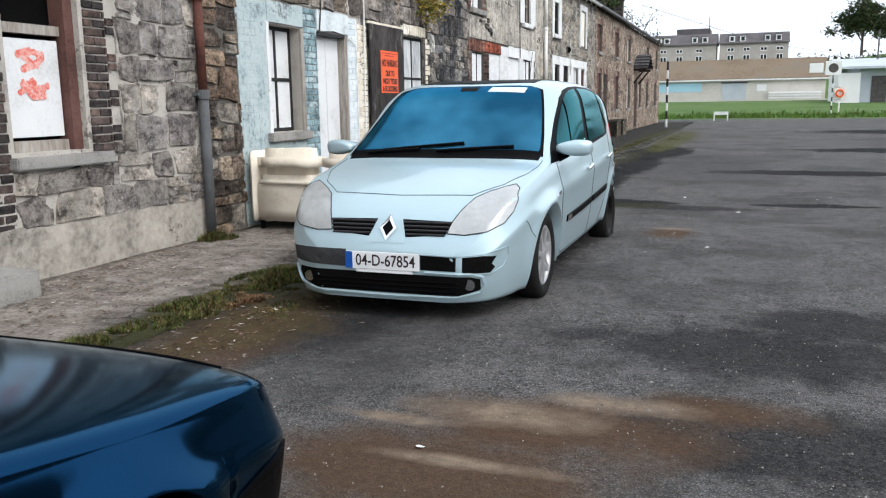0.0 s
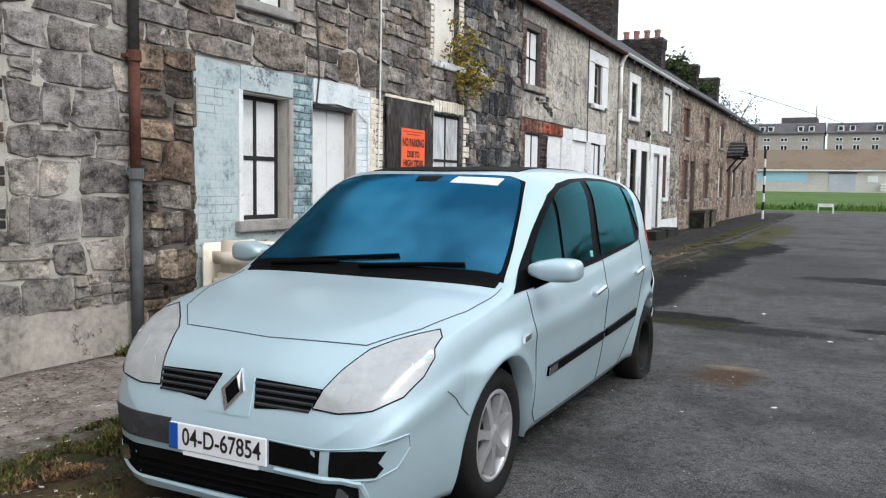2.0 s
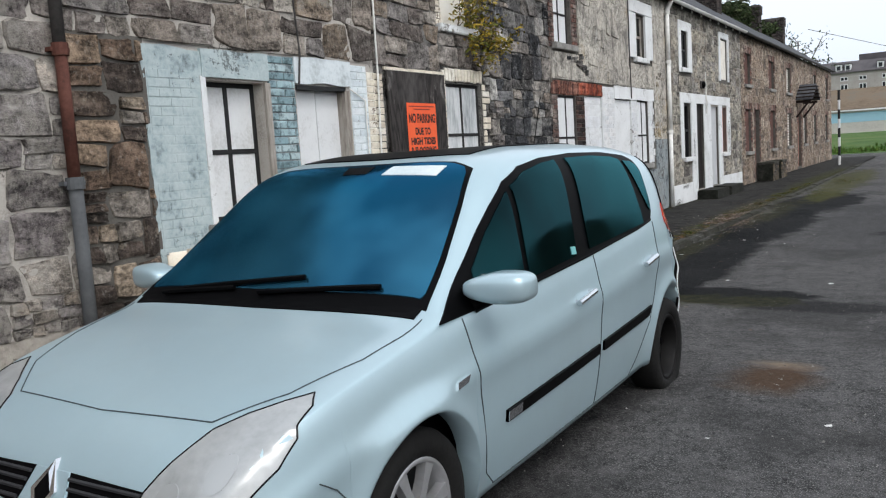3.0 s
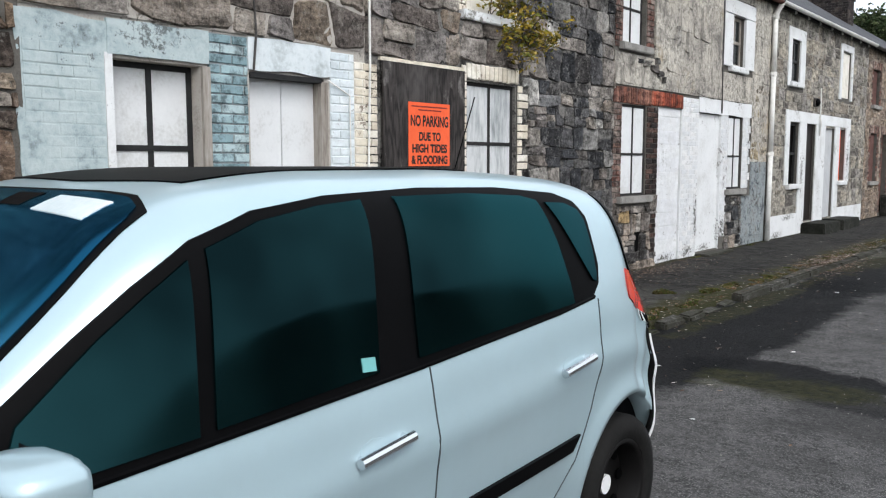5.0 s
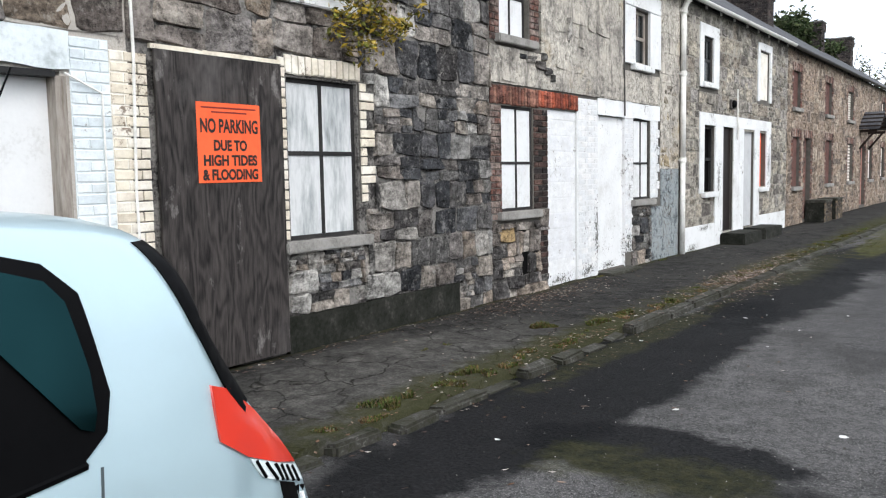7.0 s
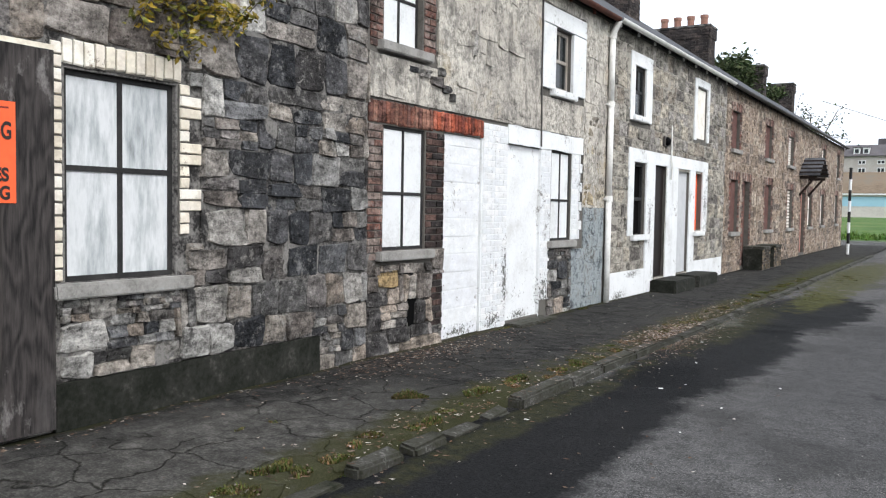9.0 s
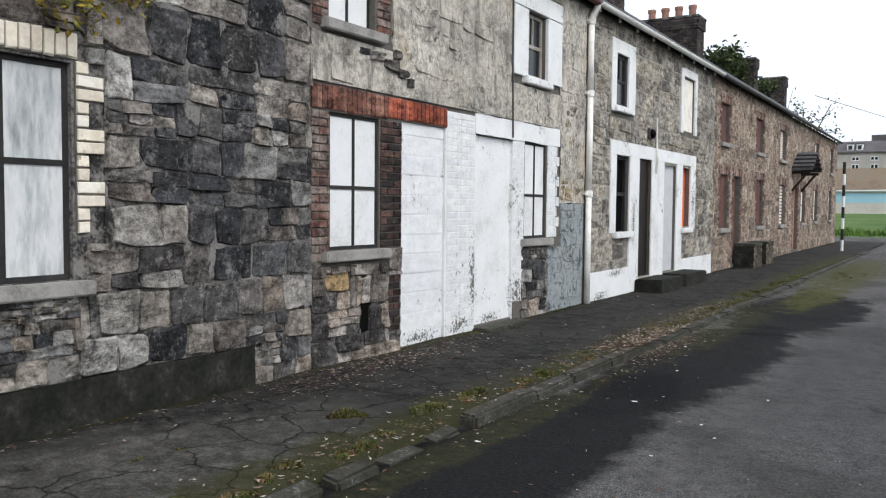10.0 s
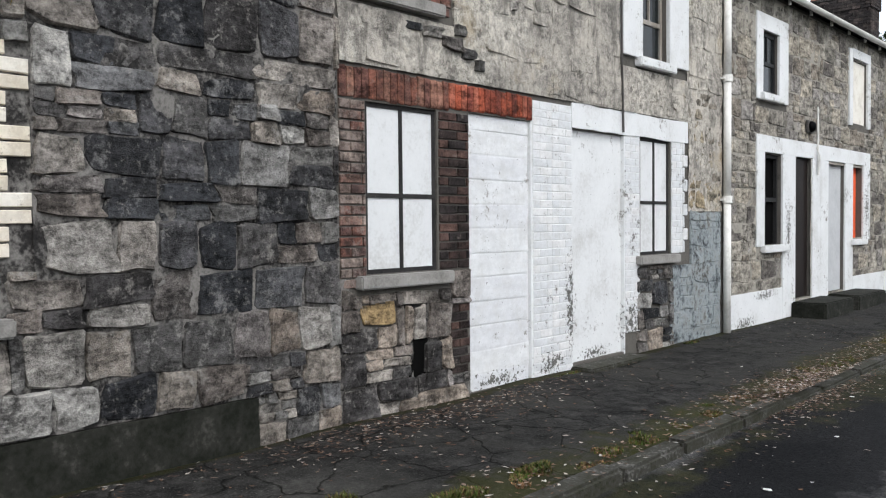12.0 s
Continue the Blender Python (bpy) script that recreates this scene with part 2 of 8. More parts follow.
def render_material():
    """Old lime render: pale lumps, damp grey stains, rubbed places and fine cracks."""
    n = Nodes("weathered_cement_render")
    a, b, c = n.noise(1.5, 9.0, 0.74), n.noise(16.0, 8.0, 0.76), n.noise(2.4, 8.0, 0.7, stretch=(1.0, 1.6, 0.45))
    f = n.math("ADD", n.math("MULTIPLY", a, 0.55), n.math("MULTIPLY", b, 0.45))
    col = n.ramp(f, [(0.36, (0.09, 0.084, 0.077)), (0.44, (0.28, 0.262, 0.236)), (0.51, (0.45, 0.415, 0.366)), (0.62, (0.6, 0.56, 0.49))])
    col = n.mix(n.ramp(c, [(0.53, 0.0), (0.6, 0.7)]), col, n.mix(b, (0.06, 0.057, 0.052), (0.26, 0.245, 0.22)))
    col = n.mix(n.ramp(n.noise(0.8, 10.0, 0.74), [(0.5, 0.0), (0.53, 0.7)]), col, n.mix(n.ramp(b, [(0.4, 0.0), (0.6, 1.0)]), (0.27, 0.25, 0.22), (0.72, 0.68, 0.6)))
    col = n.mix(n.ramp(n.noise(4.2, 10.0, 0.78), [(0.57, 0.0), (0.62, 0.8)]), col, n.mix(b, (0.04, 0.038, 0.035), (0.2, 0.185, 0.165)))
    col = n.mix(n.ramp(n.noise(1.1, 6.0, 0.65), [(0.57, 0.0), (0.66, 0.45)]), col, (0.36, 0.27, 0.14))
    crack = n.math("ABSOLUTE", n.math("SUBTRACT", n.noise(1.7, 8.0, 0.7), 0.5))
    col = n.mix(n.ramp(crack, [(0.0, 0.75), (0.006, 0.0)]), col, (0.03, 0.028, 0.025))
    n.bump(n.math("ADD", n.math("ADD", a, b), c), 0.9, 0.03)
    return n.finish(col, 0.92, spec=0.08)


cement = render_material()
cement_damp = surf("damp_cement_skirting", [(0.004, 0.005, 0.0033), (0.011, 0.012, 0.0088), (0.024, 0.024, 0.02), (0.07, 0.068, 0.06)], scale=3.5, fine=25, bump=0.6, dist=0.01)
plaster_blue = surf("worn_pale_blue_plaster", [(0.13, 0.165, 0.175), (0.34, 0.41, 0.425), (0.43, 0.495, 0.5), (0.28, 0.35, 0.365)], scale=3.0, fine=20, bump=0.5, dist=0.01, flake=(0.1, 0.11, 0.11))
plaster_white = surf("white_masonry_paint", [(0.52, 0.52, 0.51), (0.66, 0.67, 0.675), (0.71, 0.72, 0.725)], scale=2.0, fine=30, bump=0.35, dist=0.006, flake=(0.2, 0.19, 0.17), peel=PEELING)
plaster_bluegrey = surf("blue_grey_flaking_paint", [(0.035, 0.037, 0.04), (0.13, 0.145, 0.155), (0.27, 0.3, 0.31), (0.24, 0.255, 0.255), (0.12, 0.115, 0.105)], scale=4.0, fine=16, bump=0.7, dist=0.02, flake=(0.07, 0.066, 0.06))
plaster_cream = surf("cream_painted_wall", [(0.5, 0.46, 0.4), (0.72, 0.69, 0.62), (0.78, 0.76, 0.71)], scale=3.0, fine=30, bump=0.35)
board_white = surf("white_painted_board", [(0.48, 0.48, 0.47), (0.65, 0.66, 0.665), (0.69, 0.7, 0.705)], scale=2.5, fine=35, bump=0.2, dist=0.003, rough=0.6)
board_worn = surf("worn_white_board", [(0.18, 0.195, 0.2), (0.38, 0.4, 0.405), (0.58, 0.59, 0.595), (0.47, 0.485, 0.49)], scale=3.0, fine=14, bump=0.3, dist=0.004, stretch=(1.6, 1.6, 0.35))
board_bars = surf("dark_painted_bars", [(0.012, 0.012, 0.013), (0.026, 0.025, 0.025), (0.045, 0.043, 0.041)], fine=30, bump=0.2, dist=0.003)
timber_grey = surf("weathered_grey_timber", [(0.13, 0.11, 0.09), (0.28, 0.25, 0.22), (0.4, 0.38, 0.35)], scale=5, fine=40, stretch=(1, 1, 0.15), bump=0.3)
timber_red = surf("old_red_brown_paint", [(0.045, 0.024, 0.021), (0.11, 0.055, 0.047), (0.15, 0.08, 0.068)], fine=40, bump=0.3)
sill_stone = surf("granite_sill", [(0.13, 0.125, 0.115), (0.26, 0.25, 0.235), (0.34, 0.33, 0.31)], fine=50, bump=0.5)
# flat black that puts the shade of openings and gaps into colour
unlit_black = surf("black_for_unlit_depth", [(0.002, 0.002, 0.002), (0.005, 0.005, 0.005)], bump=0.0, spec=0.05)
old_glass = Nodes("dusty_window_glass").finish((0.012, 0.015, 0.017), 0.12, spec=0.35)
slate = surf("dark_roof_slate", [(0.03, 0.032, 0.036), (0.07, 0.072, 0.08), (0.1, 0.1, 0.1)], fine=30, bump=0.4)
iron_rust = surf("rusty_red_iron", [(0.03, 0.015, 0.013), (0.09, 0.036, 0.027), (0.14, 0.06, 0.045)], fine=25, bump=0.4, rough=0.75)
iron_dark = surf("dark_weathered_iron", [(0.03, 0.028, 0.028), (0.07, 0.065, 0.062), (0.1, 0.09, 0.085)], fine=25, bump=0.3, rough=0.6)
zinc = surf("grey_painted_pipe", [(0.06, 0.063, 0.067), (0.115, 0.12, 0.125)], fine=25, bump=0.2, rough=0.55)
pipe_white = surf("off_white_pipe_paint", [(0.5, 0.49, 0.46), (0.72, 0.71, 0.68), (0.78, 0.77, 0.74)], fine=25, bump=0.15, rough=0.5)
terracotta = surf("terracotta_pot", [(0.2, 0.1, 0.075), (0.33, 0.19, 0.15)], fine=25)
orange_sign = surf("orange_sign_sheet", [(0.72, 0.1, 0.035), (0.86, 0.14, 0.05)], fine=15, bump=0.05, rough=0.5)
black_ink = Nodes("black_lettering").finish((0.02, 0.012, 0.01), 0.6)
red_spray = surf("red_spray_paint", [(0.55, 0.06, 0.05), (0.62, 0.13, 0.1), (0.68, 0.36, 0.32), (0.7, 0.58, 0.56)], scale=16, fine=50, bump=0.1)
leather = surf("cream_sofa_leather", [(0.58, 0.5, 0.4), (0.74, 0.67, 0.56), (0.78, 0.72, 0.62)], scale=4, fine=60, bump=0.25, dist=0.004, rough=0.5)
leaf_dry = pieces("dry_leaves", [(0.1, 0.06, 0.04), (0.15, 0.09, 0.06), (0.06, 0.042, 0.033), (0.2, 0.14, 0.1), (0.13, 0.095, 0.08), (0.34, 0.3, 0.27), (0.08, 0.056, 0.048), (0.45, 0.42, 0.39), (0.22, 0.165, 0.135)], (0.06, 0.04, 0.03), True, bump=0.2, dirt_amount=0.2)
litter_white = surf("pale_litter", [(0.45, 0.44, 0.42), (0.75, 0.75, 0.74)], bump=0.1)
grass_mat = pieces("grass_blades", [(0.05, 0.08, 0.018), (0.075, 0.1, 0.025), (0.09, 0.092, 0.03), (0.12, 0.09, 0.04), (0.035, 0.058, 0.014), (0.1, 0.067, 0.034)], (0.09, 0.06, 0.028), True, bump=0.1, dirt_amount=0.35)
field_mat = pieces("field_grass_blades", [(0.05, 0.12, 0.02), (0.08, 0.17, 0.035), (0.1, 0.15, 0.03), (0.06, 0.1, 0.02)], (0.08, 0.1, 0.03), True, bump=0.1, dirt_amount=0.35, scale=0.15)
plant_mat = pieces("yellowing_leaves", [(0.3, 0.22, 0.03), (0.2, 0.19, 0.04), (0.38, 0.27, 0.04), (0.12, 0.13, 0.03), (0.26, 0.2, 0.05)], (0.1, 0.09, 0.03), True, bump=0.1, dirt_amount=0.3)
tree_mat = pieces("dark_tree_leaves", [(0.03, 0.05, 0.02), (0.05, 0.075, 0.03), (0.07, 0.085, 0.04), (0.04, 0.06, 0.025)], (0.03, 0.035, 0.02), True, bump=0.1, dirt_amount=0.3)
bark = surf("bark", [(0.05, 0.042, 0.035), (0.12, 0.1, 0.085)], fine=20, bump=0.6)


def road_material():
    n = Nodes("worn_asphalt")
    grit, chips = n.noise(110.0, 2.0, 0.6), n.noise(38.0, 4.0, 0.75)
    mid = n.noise(6.0, 7.0, 0.75)
    big = n.noise(0.6, 6.0, 0.65)
    col = n.ramp(mid, [(0.33, (0.036, 0.036, 0.037)), (0.67, (0.105, 0.102, 0.102))])
    col = n.mix(n.ramp(chips, [(0.53, 0.0), (0.66, 0.8)]), col, (0.15, 0.147, 0.145))
    col = n.mix(n.ramp(chips, [(0.34, 0.8), (0.44, 0.0)]), col, (0.014, 0.014, 0.014))
    col = n.mix(n.ramp(grit, [(0.55, 0.0), (0.66, 0.9)]), col, (0.24, 0.235, 0.228))
    stones = n.noise(22.0, 6.0, 0.8)
    col = n.mix(n.ramp(stones, [(0.58, 0.0), (0.66, 0.75)]), col, n.mix(grit, (0.1, 0.097, 0.093), (0.27, 0.26, 0.25)))
    col = n.mix(n.ramp(stones, [(0.34, 0.85), (0.42, 0.0)]), col, (0.012, 0.012, 0.012))
    col = n.mix(n.ramp(big, [(0.48, 0.0), (0.6, 0.6)]), col, n.mix(chips, (0.014, 0.014, 0.014), (0.045, 0.044, 0.043)))
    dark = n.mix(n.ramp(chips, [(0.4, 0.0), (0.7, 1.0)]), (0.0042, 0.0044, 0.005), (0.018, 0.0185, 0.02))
    # the blot at (-2.2, 7.4) paints the people carrier's shade into the road
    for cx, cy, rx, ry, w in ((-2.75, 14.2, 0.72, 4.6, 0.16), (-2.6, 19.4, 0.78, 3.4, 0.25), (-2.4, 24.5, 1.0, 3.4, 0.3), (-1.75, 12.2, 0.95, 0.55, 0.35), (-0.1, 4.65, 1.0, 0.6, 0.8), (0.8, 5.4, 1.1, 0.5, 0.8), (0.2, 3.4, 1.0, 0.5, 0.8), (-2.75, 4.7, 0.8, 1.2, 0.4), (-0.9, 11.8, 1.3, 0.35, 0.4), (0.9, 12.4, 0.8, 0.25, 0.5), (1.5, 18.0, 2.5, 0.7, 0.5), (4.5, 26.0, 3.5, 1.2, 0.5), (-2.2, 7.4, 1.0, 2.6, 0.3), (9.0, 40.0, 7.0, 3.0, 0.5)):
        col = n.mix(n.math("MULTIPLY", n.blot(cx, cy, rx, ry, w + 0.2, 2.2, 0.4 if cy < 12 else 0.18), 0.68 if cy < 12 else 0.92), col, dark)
    damp = n.mix(chips, (0.016, 0.0165, 0.018), (0.06, 0.061, 0.064))
    col = n.mix(n.math("MULTIPLY", n.blot(-0.7, 20.0, 1.6, 5.5, 0.5, 1.2, 0.5), 0.45), col, damp)
    mud = n.mix(n.noise(14.0, 6.0, 0.7), (0.035, 0.024, 0.017), (0.34, 0.265, 0.2))
    soil = n.mix(chips, (0.03, 0.019, 0.012), (0.12, 0.075, 0.048))
    for cx, cy, rx, ry in ((-1.1, 2.7, 0.95, 0.6), (-0.7, 3.3, 0.8, 0.4), (-0.75, 8.9, 0.35, 0.45), (-0.1, 3.7, 0.5, 0.25), (-2.95, 4.2, 0.6, 1.5)):
        col = n.mix(n.math("MULTIPLY", n.blot(cx, cy, rx, ry, 0.7, 2.6, 0.6), 0.92), col, soil)
    for cx, cy, rx, ry in ((-0.95, 3.4, 0.5, 0.2), (-0.5, 3.65, 0.5, 0.14), (-1.45, 3.2, 0.35, 0.07), (-1.0, 2.85, 0.5, 0.06), (-0.75, 9.3, 0.3, 0.15)):
        col = n.mix(n.math("MULTIPLY", n.blot(cx, cy, rx, ry, 0.8, 3.2, 0.8), 0.95), col, mud)
    moss = n.mix(n.ramp(n.noise(9.0, 8.0, 0.75), [(0.36, 0.0), (0.64, 1.0)]), (0.016, 0.022, 0.007), (0.105, 0.1, 0.036))
    for cx, cy, rx, ry in ((-1.7, 11.9, 0.8, 0.4), (-3.0, 4.6, 0.6, 1.3), (-3.0, 22.0, 0.4, 3.5), (-2.6, 34.0, 0.8, 8.0), (-2.55, 27.0, 0.5, 3.0), (-3.1, 15.5, 0.2, 3.0)):
        col = n.mix(n.math("MULTIPLY", n.blot(cx, cy, rx, ry, 1.1, 3.0, 0.4), 0.75 if cy > 25 else 0.3), col, moss)
    n.bump(n.math("ADD", n.math("ADD", grit, chips), mid), 0.9, 0.015)
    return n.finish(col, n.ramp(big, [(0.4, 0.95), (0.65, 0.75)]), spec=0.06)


def pavement_material():
    n = Nodes("old_cracked_pavement")
    grit, mid, big = n.noise(60.0, 4.0, 0.75), n.noise(6.0, 7.0, 0.75), n.noise(0.9, 5.0, 0.6)
    col = n.ramp(mid, [(0.36, (0.005, 0.0048, 0.0046)), (0.5, (0.018, 0.0174, 0.0165)), (0.64, (0.044, 0.0425, 0.04))])
    col = n.mix(n.ramp(grit, [(0.56, 0.0), (0.68, 0.75)]), col, (0.11, 0.106, 0.1))
    col = n.mix(n.ramp(big, [(0.45, 0.0), (0.58, 0.75)]), col, n.mix(grit, (0.016, 0.016, 0.015), (0.055, 0.053, 0.048)))
    worn = n.blot(-4.2, 12.9, 1.1, 2.7, 0.4, 1.6, 0.5)
    col = n.mix(n.math("MULTIPLY", worn, 0.8), col, n.ramp(n.math("ADD", n.math("MULTIPLY", mid, 0.55), n.math("MULTIPLY", grit, 0.45)), [(0.36, (0.016, 0.0152, 0.014)), (0.5, (0.062, 0.0595, 0.0545)), (0.64, (0.15, 0.144, 0.132))]))
    pale = n.blot(-4.75, 4.8, 1.2, 4.6, 0.45, 1.4, 0.4)
    dust = n.ramp(n.math("ADD", n.math("MULTIPLY", mid, 0.6), n.math("MULTIPLY", grit, 0.4)), [(0.34, (0.06, 0.049, 0.042)), (0.46, (0.2, 0.172, 0.15)), (0.62, (0.4, 0.36, 0.325))])
    col = n.mix(n.math("MULTIPLY", pale, 0.85), col, dust)
    v = n.tree.nodes.new("ShaderNodeTexVoronoi")
    v.feature = "DISTANCE_TO_EDGE"
    v.inputs["Scale"].default_value = 2.6
    wob = n.node("ShaderNodeTexNoise", Scale=2.5, Detail=4.0)
    n.link(n.where, wob.inputs["Vector"])
    n.link(n.mix(0.3, n.where, wob.outputs["Color"]), v.inputs["Vector"])
    crack = n.ramp(v.outputs["Distance"], [(0.0, 0.0), (0.022, 1.0)])
    keep = n.ramp(n.noise(0.7, 4.0, 0.6), [(0.36, 1.0), (0.46, 0.0)])
    crack = n.math("MAXIMUM", crack, n.math("MAXIMUM", keep, n.math("MULTIPLY", pale, 0.8)))
    col = n.mix(1.0, col, n.mix(crack, (0.22, 0.22, 0.19), (1, 1, 1)), "MULTIPLY")
    moss = n.mix(grit, (0.014, 0.018, 0.006), (0.055, 0.053, 0.019))
    for cx, cy, rx, ry in ((-3.5, 14.0, 0.4, 5.0), (-3.5, 22.0, 0.4, 6.0), (-3.5, 34.0, 0.5, 10.0), (-3.4, 4.6, 0.5, 1.8), (-5.35, 18.0, 0.12, 12.0)):
        col = n.mix(n.math("MULTIPLY", n.blot(cx, cy, rx, ry, 1.1, 3.0, 0.5), 0.75), col, moss)
    n.bump(n.math("ADD", n.math("ADD", grit, mid), n.math("MULTIPLY", crack, 1.4)), 0.8, 0.014)
    return n.finish(col, 0.9, spec=0.1)


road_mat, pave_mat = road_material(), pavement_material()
kerb_mat = surf("worn_kerb_stone", [(0.012, 0.014, 0.008), (0.034, 0.034, 0.024), (0.05, 0.048, 0.043), (0.17, 0.164, 0.153)], scale=5, fine=40, bump=0.6)

stone_brown_part = pieces("brown_stone_near", BROWN, (0.04, 0.035, 0.03), False, pale=(0.46, 0.43, 0.385), soot=0.1, smear=0.47)
stone_tan = pieces("tan_stone", [(0.235, 0.189, 0.151), (0.317, 0.252, 0.2), (0.179, 0.151, 0.132), (0.381, 0.325, 0.269), (0.271, 0.215, 0.177)], (0.06, 0.045, 0.035), True, dirt_amount=0.4)
stone_buff = pieces("buff_stone", [(0.34, 0.28, 0.19), (0.28, 0.25, 0.2), (0.38, 0.33, 0.25), (0.22, 0.2, 0.17)], (0.08, 0.07, 0.06), True, dirt_amount=0.4)
brick_red_bulk = pieces("red_brick_far", RED, (0.05, 0.04, 0.035), True, dist=0.004, dirt_amount=0.4)
brick_red_top = pieces("faded_red_brick", [(0.2, 0.085, 0.062), (0.165, 0.075, 0.058), (0.14, 0.07, 0.058), (0.23, 0.12, 0.09)], (0.05, 0.038, 0.034), False, dist=0.012, dirt_amount=0.7, pale=(0.34, 0.27, 0.23), smear=0.56)
brick_palewhite = pieces("pale_blue_white_brick", [(0.6, 0.66, 0.69), (0.66, 0.71, 0.73), (0.7, 0.74, 0.76)], (0.35, 0.37, 0.37), False, dist=0.006, dirt_amount=0.25, scale=8.0, painted=True, flake=(0.2, 0.19, 0.17))
block_white = pieces("white_painted_block", [(0.69, 0.7, 0.71), (0.66, 0.67, 0.69)], (0.5, 0.49, 0.46), False, dist=0.003, dirt_amount=0.25, scale=5.0, bump=0.4, painted=True, flake=(0.25, 0.24, 0.22), peel=PEELING)
plaster_bluewhite = surf("pale_blue_white_paint", [(0.36, 0.4, 0.41), (0.6, 0.65, 0.67), (0.68, 0.72, 0.73)], scale=3.0, fine=25, bump=0.4)
skirt_mat = surf("stained_pale_render", [(0.12, 0.11, 0.098), (0.36, 0.33, 0.29), (0.5, 0.46, 0.41)], scale=2.0, fine=18, bump=0.6, dist=0.02, flake=(0.07, 0.062, 0.052))
black_paint = surf("black_gloss_paint", [(0.012, 0.012, 0.013), (0.03, 0.03, 0.03)], fine=30, bump=0.15, rough=0.5)


def plywood_material():
    n = Nodes("dark_weathered_plywood")
    warp = n.noise(1.6, 3.0, 0.55, stretch=(1.0, 1.5, 0.42))
    rings = n.math("SINE", n.math("MULTIPLY", warp, 75.0))
    fine, stain = n.noise(30.0, 4.0, 0.7, stretch=(1, 1.6, 0.14)), n.noise(1.8, 6.0, 0.65, stretch=(1, 1, 0.6))
    f = n.math("ADD", n.math("MULTIPLY", n.math("ADD", rings, 1.0), 0.1), n.math("MULTIPLY", fine, 0.8))
    col = n.ramp(f, [(0.28, (0.01, 0.009, 0.009)), (0.75, (0.065, 0.057, 0.054))])
    col = n.mix(n.ramp(stain, [(0.52, 0.0), (0.68, 0.5)]), col, (0.1, 0.093, 0.09))
    col = n.mix(n.ramp(n.noise(4.5, 7.0, 0.72, stretch=(1, 1, 0.5)), [(0.6, 0.0), (0.7, 0.6)]), col, (0.25, 0.235, 0.225))
    n.bump(f, 0.25, 0.004)
    return n.finish(col, 0.8, spec=0.15)


plywood = plywood_material()
door_dark = surf("dark_brown_door_paint", [(0.008, 0.006, 0.006), (0.022, 0.016, 0.014)], fine=30, bump=0.2, rough=0.5)
board_grey = surf("pale_grey_sheet", [(0.4, 0.41, 0.42), (0.52, 0.53, 0.54)], fine=20, bump=0.15)
timber_pink = surf("faded_pink_red_paint", [(0.3, 0.14, 0.11), (0.42, 0.22, 0.18)], fine=30, bump=0.2)
stone_ochre = pieces("ochre_stained_stone", [(0.34, 0.25, 0.13), (0.33, 0.24, 0.13)], (0.1, 0.08, 0.05), False, dirt_amount=0.3)
timber_dark = surf("dark_stained_timber", [(0.012, 0.009, 0.008), (0.04, 0.028, 0.024)], fine=30, bump=0.3)
dead_grass = pieces("dead_brown_grass", [(0.17, 0.1, 0.056), (0.23, 0.135, 0.075), (0.13, 0.08, 0.045), (0.1, 0.075, 0.04)], (0.12, 0.07, 0.04), True, bump=0.1, dirt_amount=0.3)

gravel_mat = pieces("gravel_chips", [(0.09, 0.089, 0.088), (0.14, 0.138, 0.134), (0.06, 0.06, 0.06), (0.2, 0.195, 0.185), (0.11, 0.1, 0.092), (0.28, 0.27, 0.26)], (0.04, 0.04, 0.04), True, bump=0.1, dirt_amount=0.2)

# ---- building helpers ----
PLACE = {}


def thing(name, at, label, category, group="", kind=""):
    ob = new(name)
    ob.location = at
    ob.empty_display_size = 0.2
    PLACE[ob.name] = Matrix.Translation(at)
    return tagged(ob, label, category, group, kind)


def hang(ob, parent):
    """Makes ob a part of parent and leaves it where it is in the world."""
    ob.parent = parent
    ob.matrix_parent_inverse = PLACE.get(parent.name, Matrix()).inverted()
    return ob


def mesh_of(name, bm, material, smooth=False):
    me = bpy.data.meshes.new(name)
    if isinstance(bm, tuple):
        me.from_pydata(bm[0], [], bm[1])
    else:
        bm.to_mesh(me)
        bm.free()
    me.materials.append(material)
    if smooth:
        for p in me.polygons:
            p.use_smooth = True
    return me


def part(name, bm, material, parent, label="", smooth=False):
    ob = hang(new(name, mesh_of(name, bm, material, smooth)), parent)
    return tagged(ob, label)


def solo(name, bm, material, label, category, group="", kind="", smooth=False):
    return tagged(new(name, mesh_of(name, bm, material, smooth)), label, category, group, kind)


def box(bm, x0, x1, y0, y1, z0, z1, bevel=0.0):
    r = bmesh.ops.create_cube(bm, size=1, matrix=Matrix.Translation(((x0 + x1) / 2, (y0 + y1) / 2, (z0 + z1) / 2)) @ Matrix.Diagonal((x1 - x0, y1 - y0, z1 - z0, 1)))
    if bevel:
        es = {e for v in r["verts"] for e in v.link_edges}
        bmesh.ops.bevel(bm, geom=list(es), offset=bevel, segments=2, affect="EDGES")
    return bm


def boxes(*rows, bevel=0.0):
    bm = bmesh.new()
    for r in rows:
        box(bm, *r, bevel=bevel)
    return bm


def rod(bm, a, b, r, sides=12, r2=None):
    a, b = Vector(a), Vector(b)
    m = Matrix.Translation((a + b) / 2) @ (b - a).to_track_quat("Z", "Y").to_matrix().to_4x4()
    bmesh.ops.create_cone(bm, cap_ends=True, segments=sides, radius1=r, radius2=r if r2 is None else r2, depth=(b - a).length, matrix=m)
    return bm


def rods(*rows, sides=12):
    bm = bmesh.new()
    for r in rows:
        rod(bm, r[0], r[1], r[2], sides)
    return bm


